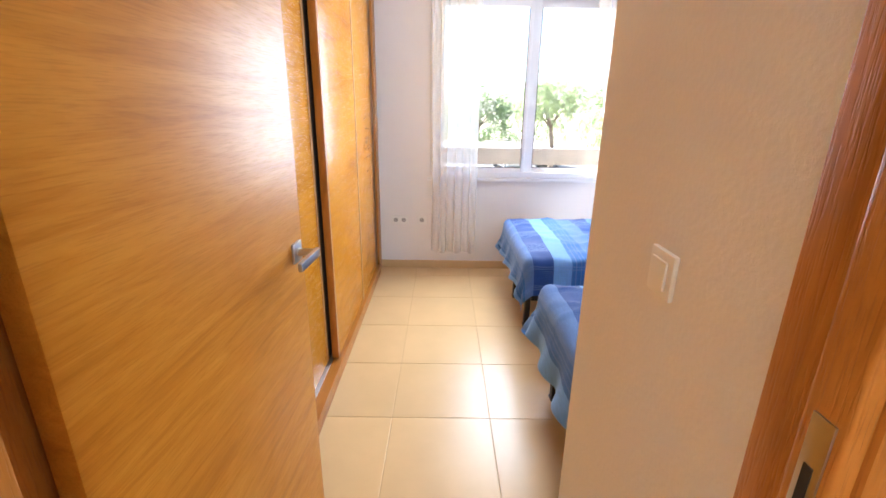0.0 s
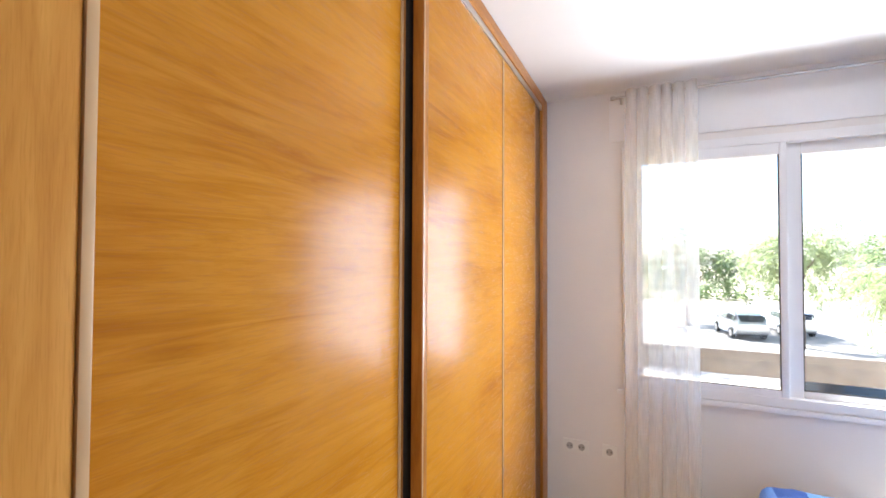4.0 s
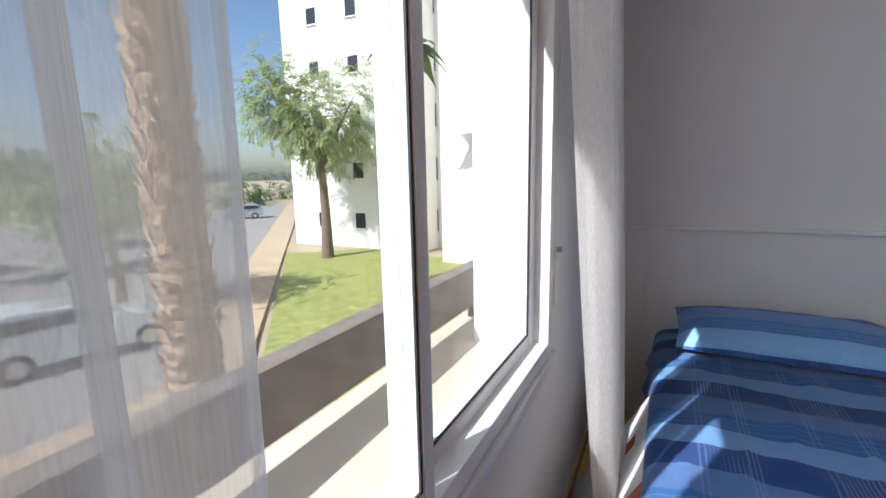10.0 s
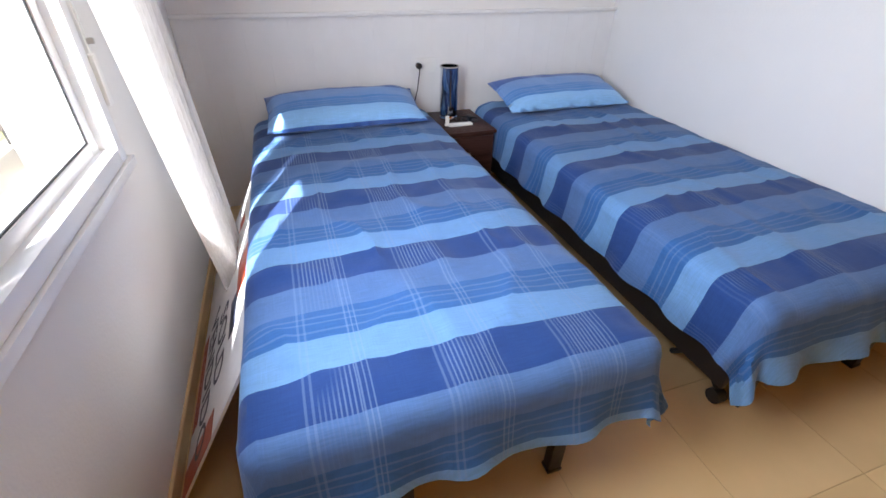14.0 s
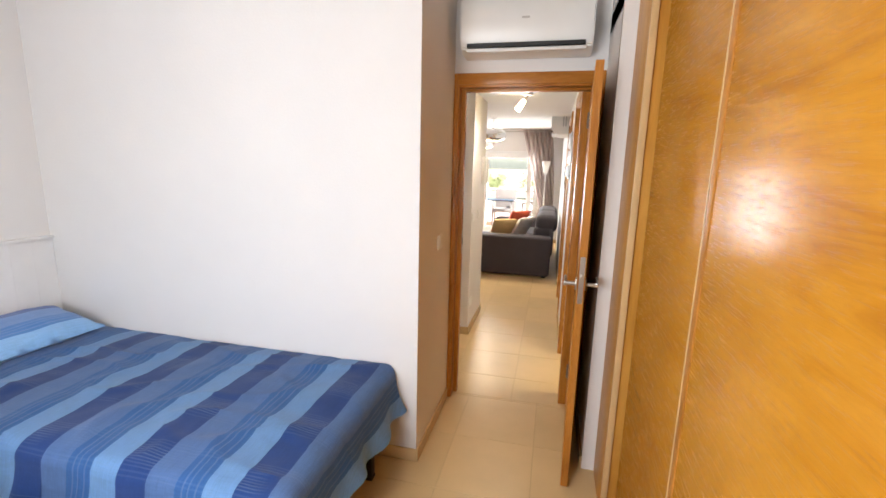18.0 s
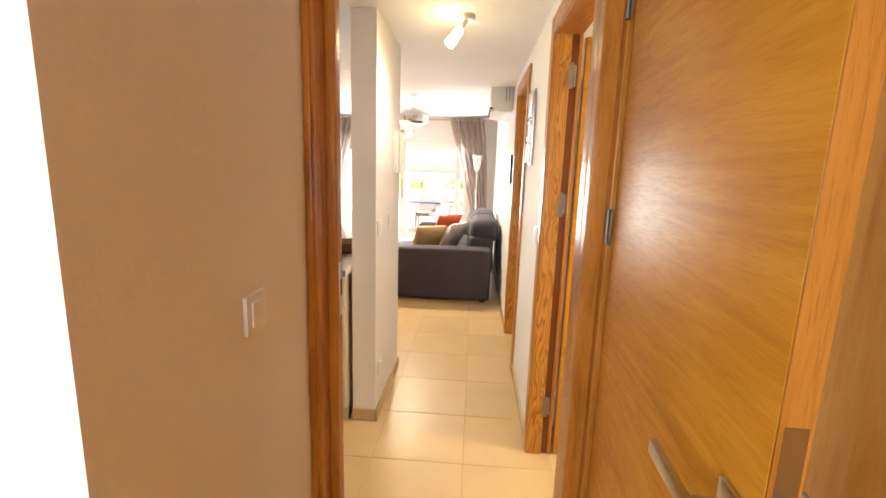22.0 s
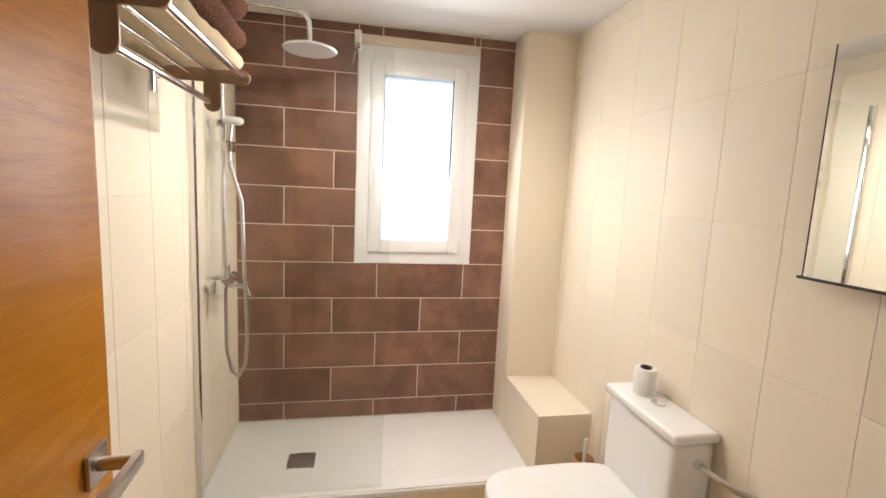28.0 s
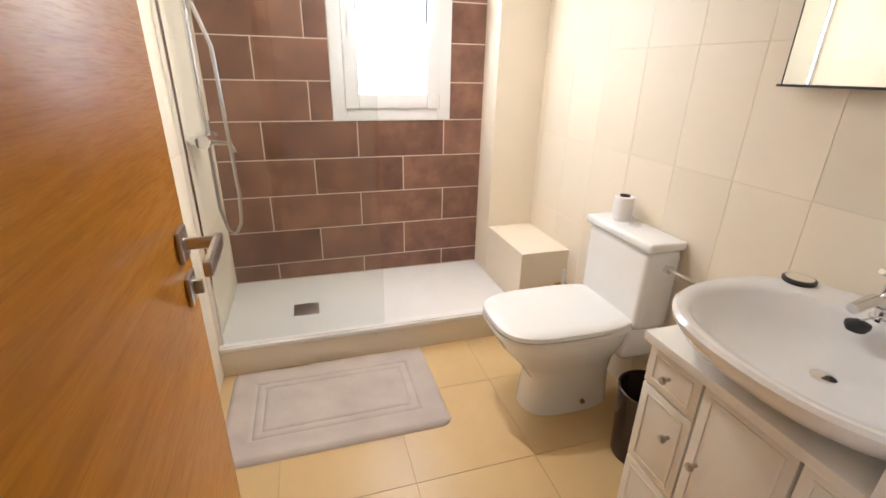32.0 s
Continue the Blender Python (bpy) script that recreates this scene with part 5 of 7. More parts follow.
# shower
structure("shower_column", a_box(-2.715, -2.506, 0.420, 0.700, 0.0, BATH_C), CREAM, "cream tiled boxed-in pipe column beside the shower", "column", smooth=False)
structure("shower_bench", a_box(-2.506, -2.050, 0.422, 0.700, 0.0, 0.451, bevel=0.003), CREAM, "cream tiled low ledge beside the shower", "bench", smooth=False)
tr = thing("shower_tray", (-2.38, -0.30, 0), "white textured resin shower tray on a raised step", "shower tray")
bm = bmesh.new()
box(bm, -2.700, -2.032, -1.037, 0.420, 0.0, 0.128, bevel=0.004)
part("step", bm, CREAM, tr)
bm = bmesh.new()
box(bm, -2.700, -2.026, -1.037, 0.420, 0.128, 0.152, bevel=0.006, seg=3)
part("tray", bm, ACRYLIC, tr)
part("rim", a_box(-2.076, -2.034, -1.036, 0.420, 0.152, 0.158, bevel=0.003), ACRYLIC, tr)
dn = part("drain_cover", a_box(-2.358, -2.238, -0.722, -0.596, 0.152, 0.1555, bevel=0.001), ALU, tr, "square brushed steel drain cover")
gl = thing("shower_screen", (-2.065, -0.63, 0.158), "clear glass walk-in shower screen with chrome profile", "shower screen")
g = part("glass", a_box(-2.059, -2.051, -1.020, -0.292, 0.160, 2.020, bevel=0.001), SHOWER_GLASS, gl, smooth=False)
part("wall_profile", a_box(-2.068, -2.042, -1.037, -1.016, 0.156, 2.022, bevel=0.002), CHROME, gl)
part("clamp", a_box(-2.070, -2.040, -0.448, -0.422, 1.985, 2.055, bevel=0.004), CHROME, gl)
part("stay_bar", a_tube([(-2.055, -0.435, 2.040), (-2.695, -0.470, 2.075)], 0.007, 10), CHROME, gl)

sh = thing("shower_column_set", (-2.46, -0.99, 1.0), "chrome thermostatic shower column with rain head and hand shower", "shower")
part("rail", a_tube([(-2.46, -0.950, 1.05), (-2.46, -0.950, 2.13), (-2.46, -0.945, 2.17), (-2.46, -0.92, 2.195), (-2.46, -0.88, 2.205), (-2.46, -0.66, 2.195), (-2.46, -0.625, 2.185), (-2.46, -0.605, 2.155), (-2.46, -0.60, 2.075)], 0.0105, 12), CHROME, sh)
part("rain_head", a_lathe([(0, 0.03), (0.018, 0.03), (0.024, 0.012), (0.105, 0.004), (0.112, -0.002), (0.108, -0.008), (0, -0.008)], (-2.46, -0.60, 2.045), 36), SATIN, sh, "round chrome rain shower head")
part("mixer", a_tube([(-2.46 - 0.085, -0.945, 1.045), (-2.46 + 0.085, -0.945, 1.045)], 0.023, 16), CHROME, sh)
for x in (-2.55, -2.37):
    part("mixer_knob", a_tube([(x - 0.022, -0.945, 1.045), (x + 0.022, -0.945, 1.045)], 0.028, 14), CHROME, sh)
    part("wall_rose", a_tube([(x + (0.02 if x < -2.46 else -0.02), -0.998, 1.045), (x + (0.02 if x < -2.46 else -0.02), -0.94, 1.045)], 0.020, 14), CHROME, sh)
part("diverter", a_tube([(-2.46, -0.945, 1.06), (-2.46, -0.945, 1.12)], 0.018, 12), CHROME, sh)
part("spout_lever", a_tube([(-2.46, -0.935, 1.03), (-2.46, -0.86, 1.025), (-2.46, -0.845, 0.985)], [0.012, 0.010, 0.006], 10), CHROME, sh)
part("slider", a_box(-2.495, -2.425, -0.975, -0.905, 1.60, 1.645, bevel=0.006), CHROME, sh)
part("rail_bracket", a_box(-2.475, -2.445, -0.999, -0.945, 1.70, 1.73, bevel=0.004), CHROME, sh)
part("hand_shower", a_tube([(-2.46, -0.925, 1.56), (-2.46, -0.922, 1.66), (-2.46, -0.915, 1.715)], [0.010, 0.011, 0.012], 12), CHROME, sh)
hd = part("hand_shower_head", a_lathe([(0, 0.0), (0.030, 0.002), (0.040, 0.010), (0.042, 0.020), (0.034, 0.030), (0, 0.032)], (-2.46, -0.905, 1.712), 24), WHITE_PLASTIC, sh, "white round hand shower head")
part("hose", a_tube([(-2.46, -0.925, 1.56), (-2.455, -0.875, 1.40), (-2.45, -0.865, 1.10), (-2.45, -0.855, 0.80), (-2.45, -0.865, 0.67), (-2.455, -0.895, 0.615), (-2.46, -0.925, 0.64), (-2.46, -0.945, 0.74), (-2.46, -0.945, 1.02)], 0.008, 8), STEEL, sh, "flexible steel hose")

sh.location = (-2.270, -1.022, 0.985)

# bathroom window
w2 = tagged(thing("window_bathroom", (-2.71, -0.105, BWZ0), "white tilting bathroom window with frosted pane", "window"), kind="structure")


frame_bars(w2, "window_frame", WHITE_PVC, BWY0, BWY1, BWZ0, BWZ1, 0.075, -2.730, -2.690, along="y")
sx = frame_bars(w2, "sash", WHITE_PVC, BWY0 + 0.066, BWY1 - 0.066, BWZ0 + 0.066, BWZ1 - 0.070, 0.072, -2.722, -2.674, 0.006, "y")
fz = part("pane", a_box(-2.702, -2.696, BWY0 + 0.130, BWY1 - 0.130, BWZ0 + 0.130, BWZ1 - 0.134), FROSTED, sx, smooth=False)
for ya, yb in ((BWY0 + 0.137, BWY0 + 0.142), (BWY1 - 0.142, BWY1 - 0.137)):
    part("seal", a_box(-2.695, -2.690, ya, yb, BWZ0 + 0.137, BWZ1 - 0.141), RUBBER, sx)
hn = part("window_handle", a_box(-2.674, -2.664, BWY0 + 0.088, BWY0 + 0.112, 1.46, 1.53, bevel=0.003), WHITE_PLASTIC, sx, "white window handle")
part("grip", a_box(-2.655, -2.642, BWY0 + 0.091, BWY0 + 0.109, 1.48, 1.60, bevel=0.005), WHITE_PLASTIC, hn)
for z in (1.15, 2.08):
    part("window_hinge", a_tube([(-2.676, BWY1 - 0.072, z - 0.04), (-2.676, BWY1 - 0.072, z + 0.04)], 0.008, 10), WHITE_PLASTIC, w2)

# towel rack
BRONZE = plain("brown bronze finish", (0.36, 0.25, 0.175), 0.30, 0.85, vary=0.02, scale=40, grain=400)
rk = thing("towel_rack", (-1.58, -0.90, 1.70), "chrome hotel towel rack on the bathroom wall", "towel rack")


def rounded_plate(x, thick, outline):
    """A flat plate across x with the given outline in y and z."""
    bm = bmesh.new()
    a = [bm.verts.new((x - thick / 2, y, z)) for y, z in outline]
    b = [bm.verts.new((x + thick / 2, y, z)) for y, z in outline]
    bm.faces.new(a[::-1])
    bm.faces.new(b)
    for k in range(len(a)):
        q = (k + 1) % len(a)
        bm.faces.new((a[k], a[q], b[q], b[k]))
    bmesh.ops.bevel(bm, geom=[e for e in bm.edges if abs(e.verts[0].co.x - e.verts[1].co.x) < 1e-6], offset=0.0012, segments=1, affect="EDGES")
    return bm


def arc(y, z, r, a0, a1, n=10):
    return [(y + r * math.cos(a0 + (a1 - a0) * k / n), z + r * math.sin(a0 + (a1 - a0) * k / n)) for k in range(n + 1)]


for x in (-1.184, -1.806):
    part("bracket", rounded_plate(x, 0.010, [(-1.037, 1.812), (-1.037, 1.770)] + arc(-0.788, 1.791, 0.021, -math.pi / 2, math.pi / 2)), BRONZE, rk)
    part("drop_arm", rounded_plate(x, 0.009, [(-0.854, 1.769)] + [(-0.906, 1.769)] + arc(-0.880, 1.706, 0.026, math.pi, 2 * math.pi)), BRONZE, rk)
for y in (-1.00, -0.935, -0.87):
    part("shelf_bar", a_tube([(-1.802, y, 1.790), (-1.188, y, 1.790)], 0.007, 10), CHROME, rk)
part("hanging_bar", a_tube([(-1.802, -0.880, 1.705), (-1.188, -0.880, 1.705)], 0.010, 12), CHROME, rk)
part("front_rail", a_tube([(-1.802, -0.788, 1.791), (-1.188, -0.788, 1.791)], 0.011, 12), CHROME, rk)


def folded(x0, x1, y0, y1, z0, h, seed):
    """A thick towel folded twice: one doubled layer lying inside another, both with a round nose towards the room."""
    bm = bmesh.new()
    t = h / 4

    def fold(lo, hi, nose, back, shade):
        r = (hi - lo) / 2
        path = [(back + (nose - r - back) * k / 9, lo) for k in range(10)]
        path += [(nose - r + r * math.sin(a), lo + r - r * math.cos(a)) for a in [math.pi * k / 9 for k in range(1, 9)]]
        path += [(nose - r + (back + shade - nose + r) * k / 9, hi) for k in range(10)]
        out, inn = [], []
        for k, (y, z) in enumerate(path):
            ya, za = path[max(k - 1, 0)]
            yb, zb = path[min(k + 1, len(path) - 1)]
            d = math.hypot(yb - ya, zb - za)
            ny, nz = (zb - za) / d, -(yb - ya) / d
            w = t * 0.52 * (0.62 if k in (0, len(path) - 1) else 1.0)
            out.append((y + ny * w, z + nz * w))
            inn.append((y - ny * w, z - nz * w))
        loop = out + inn[::-1]
        rings = []
        for j in range(31):
            v = j / 30
            end = 1 - 0.10 * max(0.0, abs(2 * v - 1) - 0.94) / 0.06
            line = []
            for y, z in loop:
                x = x0 + (x1 - x0) * v
                p = Vector((x * 6, y * 10, z * 12 + seed))
                w = 0.008 * noise.noise(p) + 0.003 * noise.noise(p * 4.1)
                sag = -0.010 * math.sin(math.pi * v) * (z - z0) / h
                mid = z0 + h / 2
                line.append(bm.verts.new((x + w, y + w, mid + (z - mid) * end + w * 0.7 + sag)))
            rings.append(line)
        for a, b in zip(rings, rings[1:]):
            for k in range(len(loop)):
                q = (k + 1) % len(loop)
                bm.faces.new((a[k], a[q], b[q], b[k]))
        for ring in (rings[0], rings[-1]):
            m = len(ring)
            for k in range(m // 2 - 1):
                bm.faces.new((ring[k], ring[k + 1], ring[m - 2 - k], ring[m - 1 - k]))

    fold(z0 + t * 0.5, z0 + h - t * 0.5, y1, y0, 0.03)
    fold(z0 + t * 1.5, z0 + h - t * 1.5, y1 - t * 1.25, y0 + 0.02, 0.05)
    return bm


solo("bath_towel", folded(-1.76, -1.20, -1.03, -0.785, 1.798, 0.056, 1), CREAM_TOWEL, (-1.48, -0.91, 1.80), "folded cream terry towel on the rack", "towel", "towels on the rack")
solo("bath_towel", folded(-1.75, -1.21, -1.03, -0.775, 1.855, 0.080, 7), BROWN_TOWEL, (-1.48, -0.91, 1.855), "folded brown terry towel on the rack", "towel", "towels on the rack")
solo("bath_towel", folded(-1.74, -1.22, -1.03, -0.772, 1.934, 0.094, 12), BROWN_TOWEL, (-1.48, -0.91, 1.934), "folded brown terry towel on top of the stack", "towel", "towels on the rack")
hk = thing("towel_hook", (-1.377, -0.880, 1.655), "small chrome hook under the towel rack", "hook")
part("plate", a_box(-1.385, -1.369, -0.885, -0.875, 1.655, 1.715, bevel=0.002), CHROME, hk)

# bath mat with stitched borders
def mat_at(u, v):
    x, y = -2.022 + 0.545 * u, -0.990 + 0.872 * v
    ex, ey = min(u, 1 - u) * 0.545, min(v, 1 - v) * 0.872
    e = min(ex, ey)
    z = 0.018 * min(1, e / 0.02) ** 0.5
    for d in (0.11, 0.145):
        if min(ex, ey) > d - 0.03:
            z -= 0.006 * math.exp(-((e - d) / 0.006) ** 2)
    r = 0.05
    if ex < r and ey < r:
        k = math.hypot(r - ex, r - ey)
        if k > r:
            x += (r - ex) * (1 - r / k) * (1 if u < 0.5 else -1)
            y += (r - ey) * (1 - r / k) * (1 if v < 0.5 else -1)
    return Vector((x, y, max(z, 0.0005) + 0.0015 * noise.noise(Vector((x * 18, y * 18, 0)))))


solo("bath_mat", sheet(120, 150, mat_at), MAT_CLOTH, (-1.74, -0.54, 0.001), "soft grey velour bath mat before the shower", "bath mat")


def spot_lamp(x, y, zc, label, shades, glow):
    """A small ceiling spot rail with frosted glass cones."""
    s = thing("ceiling_spot", (x, y, zc - 0.02), label, "lamp")
    part("rose", a_lathe([(0, 0.0), (0.045, 0.0), (0.045, -0.018), (0.038, -0.024), (0, -0.024)], (x, y, zc), 28), STEEL, s)
    for dx, dy, dz in shades:
        d = Vector((dx, dy, dz)).normalized()
        a = Vector((x, y, zc - 0.024))
        b = a + d * 0.05
        part("arm", a_tube([a, b], 0.012, 12), STEEL, s)
        e = part("shade", a_tube([b, b + d * 0.02, b + d * 0.10], [0.017, 0.022, 0.026], 18), glow, s, "lit frosted glass shade")
    return s


def glowing(name, colour, strength):
    n = Nodes(name, colour, 0.4)
    n.put(n.b, "Emission Color", rgb(colour))
    n.put(n.b, "Emission Strength", strength)
    return n.m


WARM_GLASS = glowing("lit frosted glass", (1.0, 0.80, 0.42), 6.0)
spot_lamp(-1.65, -0.135, BATH_C, "lit bathroom ceiling spot with frosted shade", ((-0.35, -0.22, -0.9), (0.75, 0.12, -0.5)), WARM_GLASS)
spot_lamp(0.225, -1.06, HALL_C, "lit corridor ceiling spot with frosted shade", ((0.5, 0.15, -0.75),), WARM_GLASS)


# ---- kitchen counter ----
COUNTER = plain("pale speckled worktop", (0.66, 0.575, 0.46), 0.35, vary=0.05, scale=60)
FRONT = wood("pale ash kitchen fronts", (0.58, 0.485, 0.34), (0.63, 0.535, 0.385), (0.66, 0.565, 0.415), 0.4, "x", 9, 10, 0.08)
structure("worktop", a_box(0.795, 2.60, -1.62, -0.862, 0.868, 0.902, bevel=0.006), COUNTER, "pale laminate kitchen worktop with grey edge", "worktop")
structure("worktop_edge", a_box(0.796, 2.599, -0.8615, -0.857, 0.869, 0.901, bevel=0.001), plain("grey edge band", (0.27, 0.25, 0.26), 0.4), "grey edge band along the worktop front", "trim")


def drawer_unit(x0, x1, levels, label):
    u = thing("kitchen_drawer_unit", ((x0 + x1) / 2, -1.2, 0), label, "kitchen unit", "kitchen base units")
    part("carcass", a_box(x0, x1, -1.50, -0.918, 0.09, 0.867), FRONT, u)
    part("plinth", a_box(x0, x1, -1.48, -0.96, 0.0, 0.09), STEEL, u)
    for z0, z1 in levels:
        d = part("drawer", a_box(x0 + 0.002, x1 - 0.002, -0.917, -0.898, z0, z1 - 0.004, bevel=0.002), FRONT, u)
        xm, zm = (x0 + x1) / 2, z1 - 0.062 if z1 - z0 > 0.12 else (z0 + z1) / 2
        h = part("handle", a_tube([(xm - 0.085, -0.868, zm), (xm + 0.085, -0.868, zm)], 0.006, 10), STEEL, d, "steel bar handle")
        for dx in (-0.06, 0.06):
            part("post", a_tube([(xm + dx, -0.898, zm), (xm + dx, -0.868, zm)], 0.005, 8), STEEL, h)
    return u


drawer_unit(0.815, 1.388, ((0.10, 0.452), (0.452, 0.69), (0.69, 0.866)), "pale wood kitchen unit with three wide drawers")
drawer_unit(1.392, 1.795, ((0.10, 0.32), (0.32, 0.51), (0.51, 0.695), (0.695, 0.866)), "pale wood kitchen unit with four narrow drawers")
drawer_unit(1.80, 2.40, ((0.10, 0.45), (0.45, 0.69), (0.69, 0.866)), "pale wood kitchen unit beside the narrow drawers")
bw = solo("wooden_bowl", a_lathe([(0, 0.0), (0.045, 0.0), (0.09, 0.03), (0.105, 0.07), (0.100, 0.07), (0.085, 0.034), (0.04, 0.010), (0, 0.010)], (0.93, -1.36, 0.902), 30), plain("turned olive wood", (0.32, 0.14, 0.05), 0.4, vary=0.2), (0.93, -1.36, 0.902), "turned brown wooden bowl on the worktop", "bowl")


def dome_pendant(x, y, rim, r, ceiling, label):
    p = thing("pendant_lamp", (x, y, rim), label, "lamp", "kitchen pendant lamps")
    part("shade", a_lathe([(r, 0.0), (r * 0.97, 0.02), (r * 0.88, 0.085), (r * 0.70, 0.145), (r * 0.42, 0.185), (r * 0.37, 0.19), (r * 0.36, 0.245), (r * 0.33, 0.25), (r * 0.33, 0.188), (r * 0.66, 0.142), (r * 0.85, 0.082), (r * 0.95, 0.018), (r * 0.985, 0.0)], (x, y, rim), 48), ALU, p, "brushed aluminium dome shade")
    part("cap", a_lathe([(r * 0.3, 0.0), (r * 0.28, 0.012), (r * 0.12, 0.03), (r * 0.07, 0.055), (0, 0.055)], (x, y, rim + 0.248), 24), BLACK_PLASTIC, p)
    part("cord", a_tube([(x, y, rim + 0.30), (x, y, ceiling - 0.02)], 0.0035, 8), BLACK_PLASTIC, p)
    part("rose", a_lathe([(0, 0.0), (0.04, 0.0), (0.04, -0.02), (0, -0.022)], (x, y, ceiling), 20), STEEL, p)
    part("bulb", a_lathe([(0, -0.03), (0.022, -0.02), (0.03, 0.01), (0.02, 0.05), (0.014, 0.08), (0, 0.08)], (x, y, rim + 0.09), 18), WHITE_PLASTIC, p)
    return p


dome_pendant(1.225, -1.20, 1.612, 0.165, HALL_C, "brushed aluminium dome pendant over the worktop")
dome_pendant(1.65, -1.20, 1.612, 0.165, HALL_C, "brushed aluminium dome pendant over the worktop")

# red shell chairs behind the counter
RED_SHELL = plain("glossy red plastic", (0.50, 0.012, 0.02), 0.25)


def shell_chair():
    c = thing("dining_chair", (0, 0, 0), "red moulded plastic chair with steel legs behind the counter", "chair", "red chairs")

    def back(u, v):
        t = -1 + 2 * u
        half = 0.225 * (1 - 0.16 * v * v) * (1 if v < 0.86 else math.sqrt(max(0, 1 - ((v - 0.86) / 0.14) ** 2 * 0.75)))
        return Vector((t * half, 0.19 + 0.06 * v - 0.075 * t * t, 0.44 + 0.42 * v))

    part("backrest", sheet(20, 16, back, 0.012), RED_SHELL, c)
    part("seat", sheet(18, 14, lambda u, v: Vector(((-1 + 2 * u) * 0.22, -0.22 + 0.42 * v, 0.45 - 0.025 * (1 - (-1 + 2 * u) ** 2) + 0.01 * v)), 0.012), RED_SHELL, c)
    for sx_, sy_ in ((-1, -1), (1, -1), (-1, 1), (1, 1)):
        part("leg", a_tube([(0.15 * sx_, 0.13 * sy_, 0.44), (0.20 * sx_, 0.19 * sy_, 0.0)], 0.010, 10), CHROME, c)
    return c


ch = shell_chair()
ch.matrix_basis = pose(1.665, -2.10, 0, 0, 0, 0)
copy_thing(ch, pose(1.225, -2.10, 0, 0, 0, 4))

# entrance door and wall things on the east wall
ENTRY = wood("pale beech entrance door", (0.50, 0.33, 0.19), (0.58, 0.40, 0.25), (0.63, 0.45, 0.29), 0.35, "z", 6, 10)
en = thing("entrance_door", (2.94, -2.58, 0), "closed pale beech entrance door with brass-toned lock", "door")
part("leaf", a_box(2.925, 2.95, -2.935, -2.115, 0.005, 2.02, bevel=0.003), ENTRY, en)
for y0, y1, z0, z1 in ((-3.01, -2.937, 0, 2.095), (-2.113, -2.04, 0, 2.095), (-2.937, -2.113, 2.022, 2.095)):
    part("architrave", a_box(2.930, 2.952, y0, y1, z0, z1, bevel=0.004), ENTRY, en)
part("peep_hole", a_tube([(2.926, -2.52, 1.42), (2.918, -2.52, 1.42)], 0.012, 14), STEEL, en)
part("deadbolt", a_box(2.905, 2.925, -2.90, -2.85, 1.14, 1.17, bevel=0.005), STEEL, en)
lk = part("lock_plate", a_box(2.918, 2.925, -2.895, -2.855, 0.90, 1.06, bevel=0.004), STEEL, en)
part("lever", a_tube([(2.918, -2.875, 1.02), (2.875, -2.875, 1.02), (2.872, -2.80, 1.02)], 0.008, 10), STEEL, lk)
en.location += Vector((-0.15, -0.06, 0))
fu = thing("fuse_cover", (2.945, -3.61, 0.35), "flat white fuse box cover on the wall", "fuse box")
part("door", a_box(2.935, 2.95, -3.79, -3.44, 0.35, 0.69, bevel=0.004), WHITE_PLASTIC, fu)
part("catch", a_box(2.931, 2.936, -3.47, -3.45, 0.50, 0.54, bevel=0.001), GREY_PLASTIC, fu)
fu.location += Vector((-0.15, -0.075, 0.06))
ABS = Nodes("pale abstract print", (0.6, 0.62, 0.66), 0.5)
ABS.colour(ABS.ramp(ABS.noise(ABS.coords((6, 14, 3)), 1.0, 5, 0.7), [(0.3, (0.30, 0.36, 0.45)), (0.45, (0.60, 0.60, 0.62)), (0.6, (0.72, 0.72, 0.72)), (0.72, (0.50, 0.40, 0.36))]))
SKETCH = Nodes("pale landscape print", (0.7, 0.7, 0.7), 0.4)
SKETCH.colour(SKETCH.ramp(SKETCH.noise(SKETCH.coords((2, 6, 9)), 1.0, 4), [(0.40, (0.45, 0.50, 0.52)), (0.52, (0.76, 0.77, 0.78))]))
p1 = thing("framed_print", (2.94, -3.63, 1.36), "small pale print in a white frame", "picture")
part("frame", a_box(2.930, 2.95, -3.83, -3.43, 1.365, 1.71, bevel=0.004), WHITE_PVC, p1)
part("print", a_box(2.928, 2.930, -3.80, -3.46, 1.395, 1.68), SKETCH.m, p1)
p1.location += Vector((-0.15, -0.075, 0.04))
p2 = thing("large_canvas", (2.93, -5.05, 1.0), "large abstract canvas in greys with a dark red edge", "picture")
part("canvas", a_box(2.905, 2.95, -5.76, -4.735, 1.08, 2.065, bevel=0.003), ABS.m, p2)
part("painted_edge", a_box(2.903, 2.95, -4.735, -4.720, 1.08, 2.065), plain("dark red canvas edge", (0.12, 0.02, 0.02), 0.6), p2)

p2.location.x -= 0.15

# low TV console and what stands on it
tv = thing("tv_console", (2.58, -4.8, 0), "low dark wenge TV console with white drawers", "console")
part("top", a_box(2.36, 2.79, -5.95, -3.68, 0.370, 0.405, bevel=0.005), WENGE, tv)
part("body", a_box(2.39, 2.78, -5.92, -3.90, 0.08, 0.370, bevel=0.003), LACQUER, tv)
part("foot", a_box(2.45, 2.75, -5.80, -4.00, 0.0, 0.08), WENGE, tv)
for y in (-5.0, -4.27):
    # dark strip on the console front for the shade between drawers
    part("drawer_gap", a_box(2.387, 2.391, y - 0.004, y + 0.004, 0.09, 0.365), GAP_SHADE, tv)
ts = thing("television", (2.54, -4.9, 0.405), "black flat television on the console", "television")
part("screen", a_box(2.52, 2.555, -5.25, -4.58, 0.455, 0.835, bevel=0.006), BLACK_PLASTIC, ts)
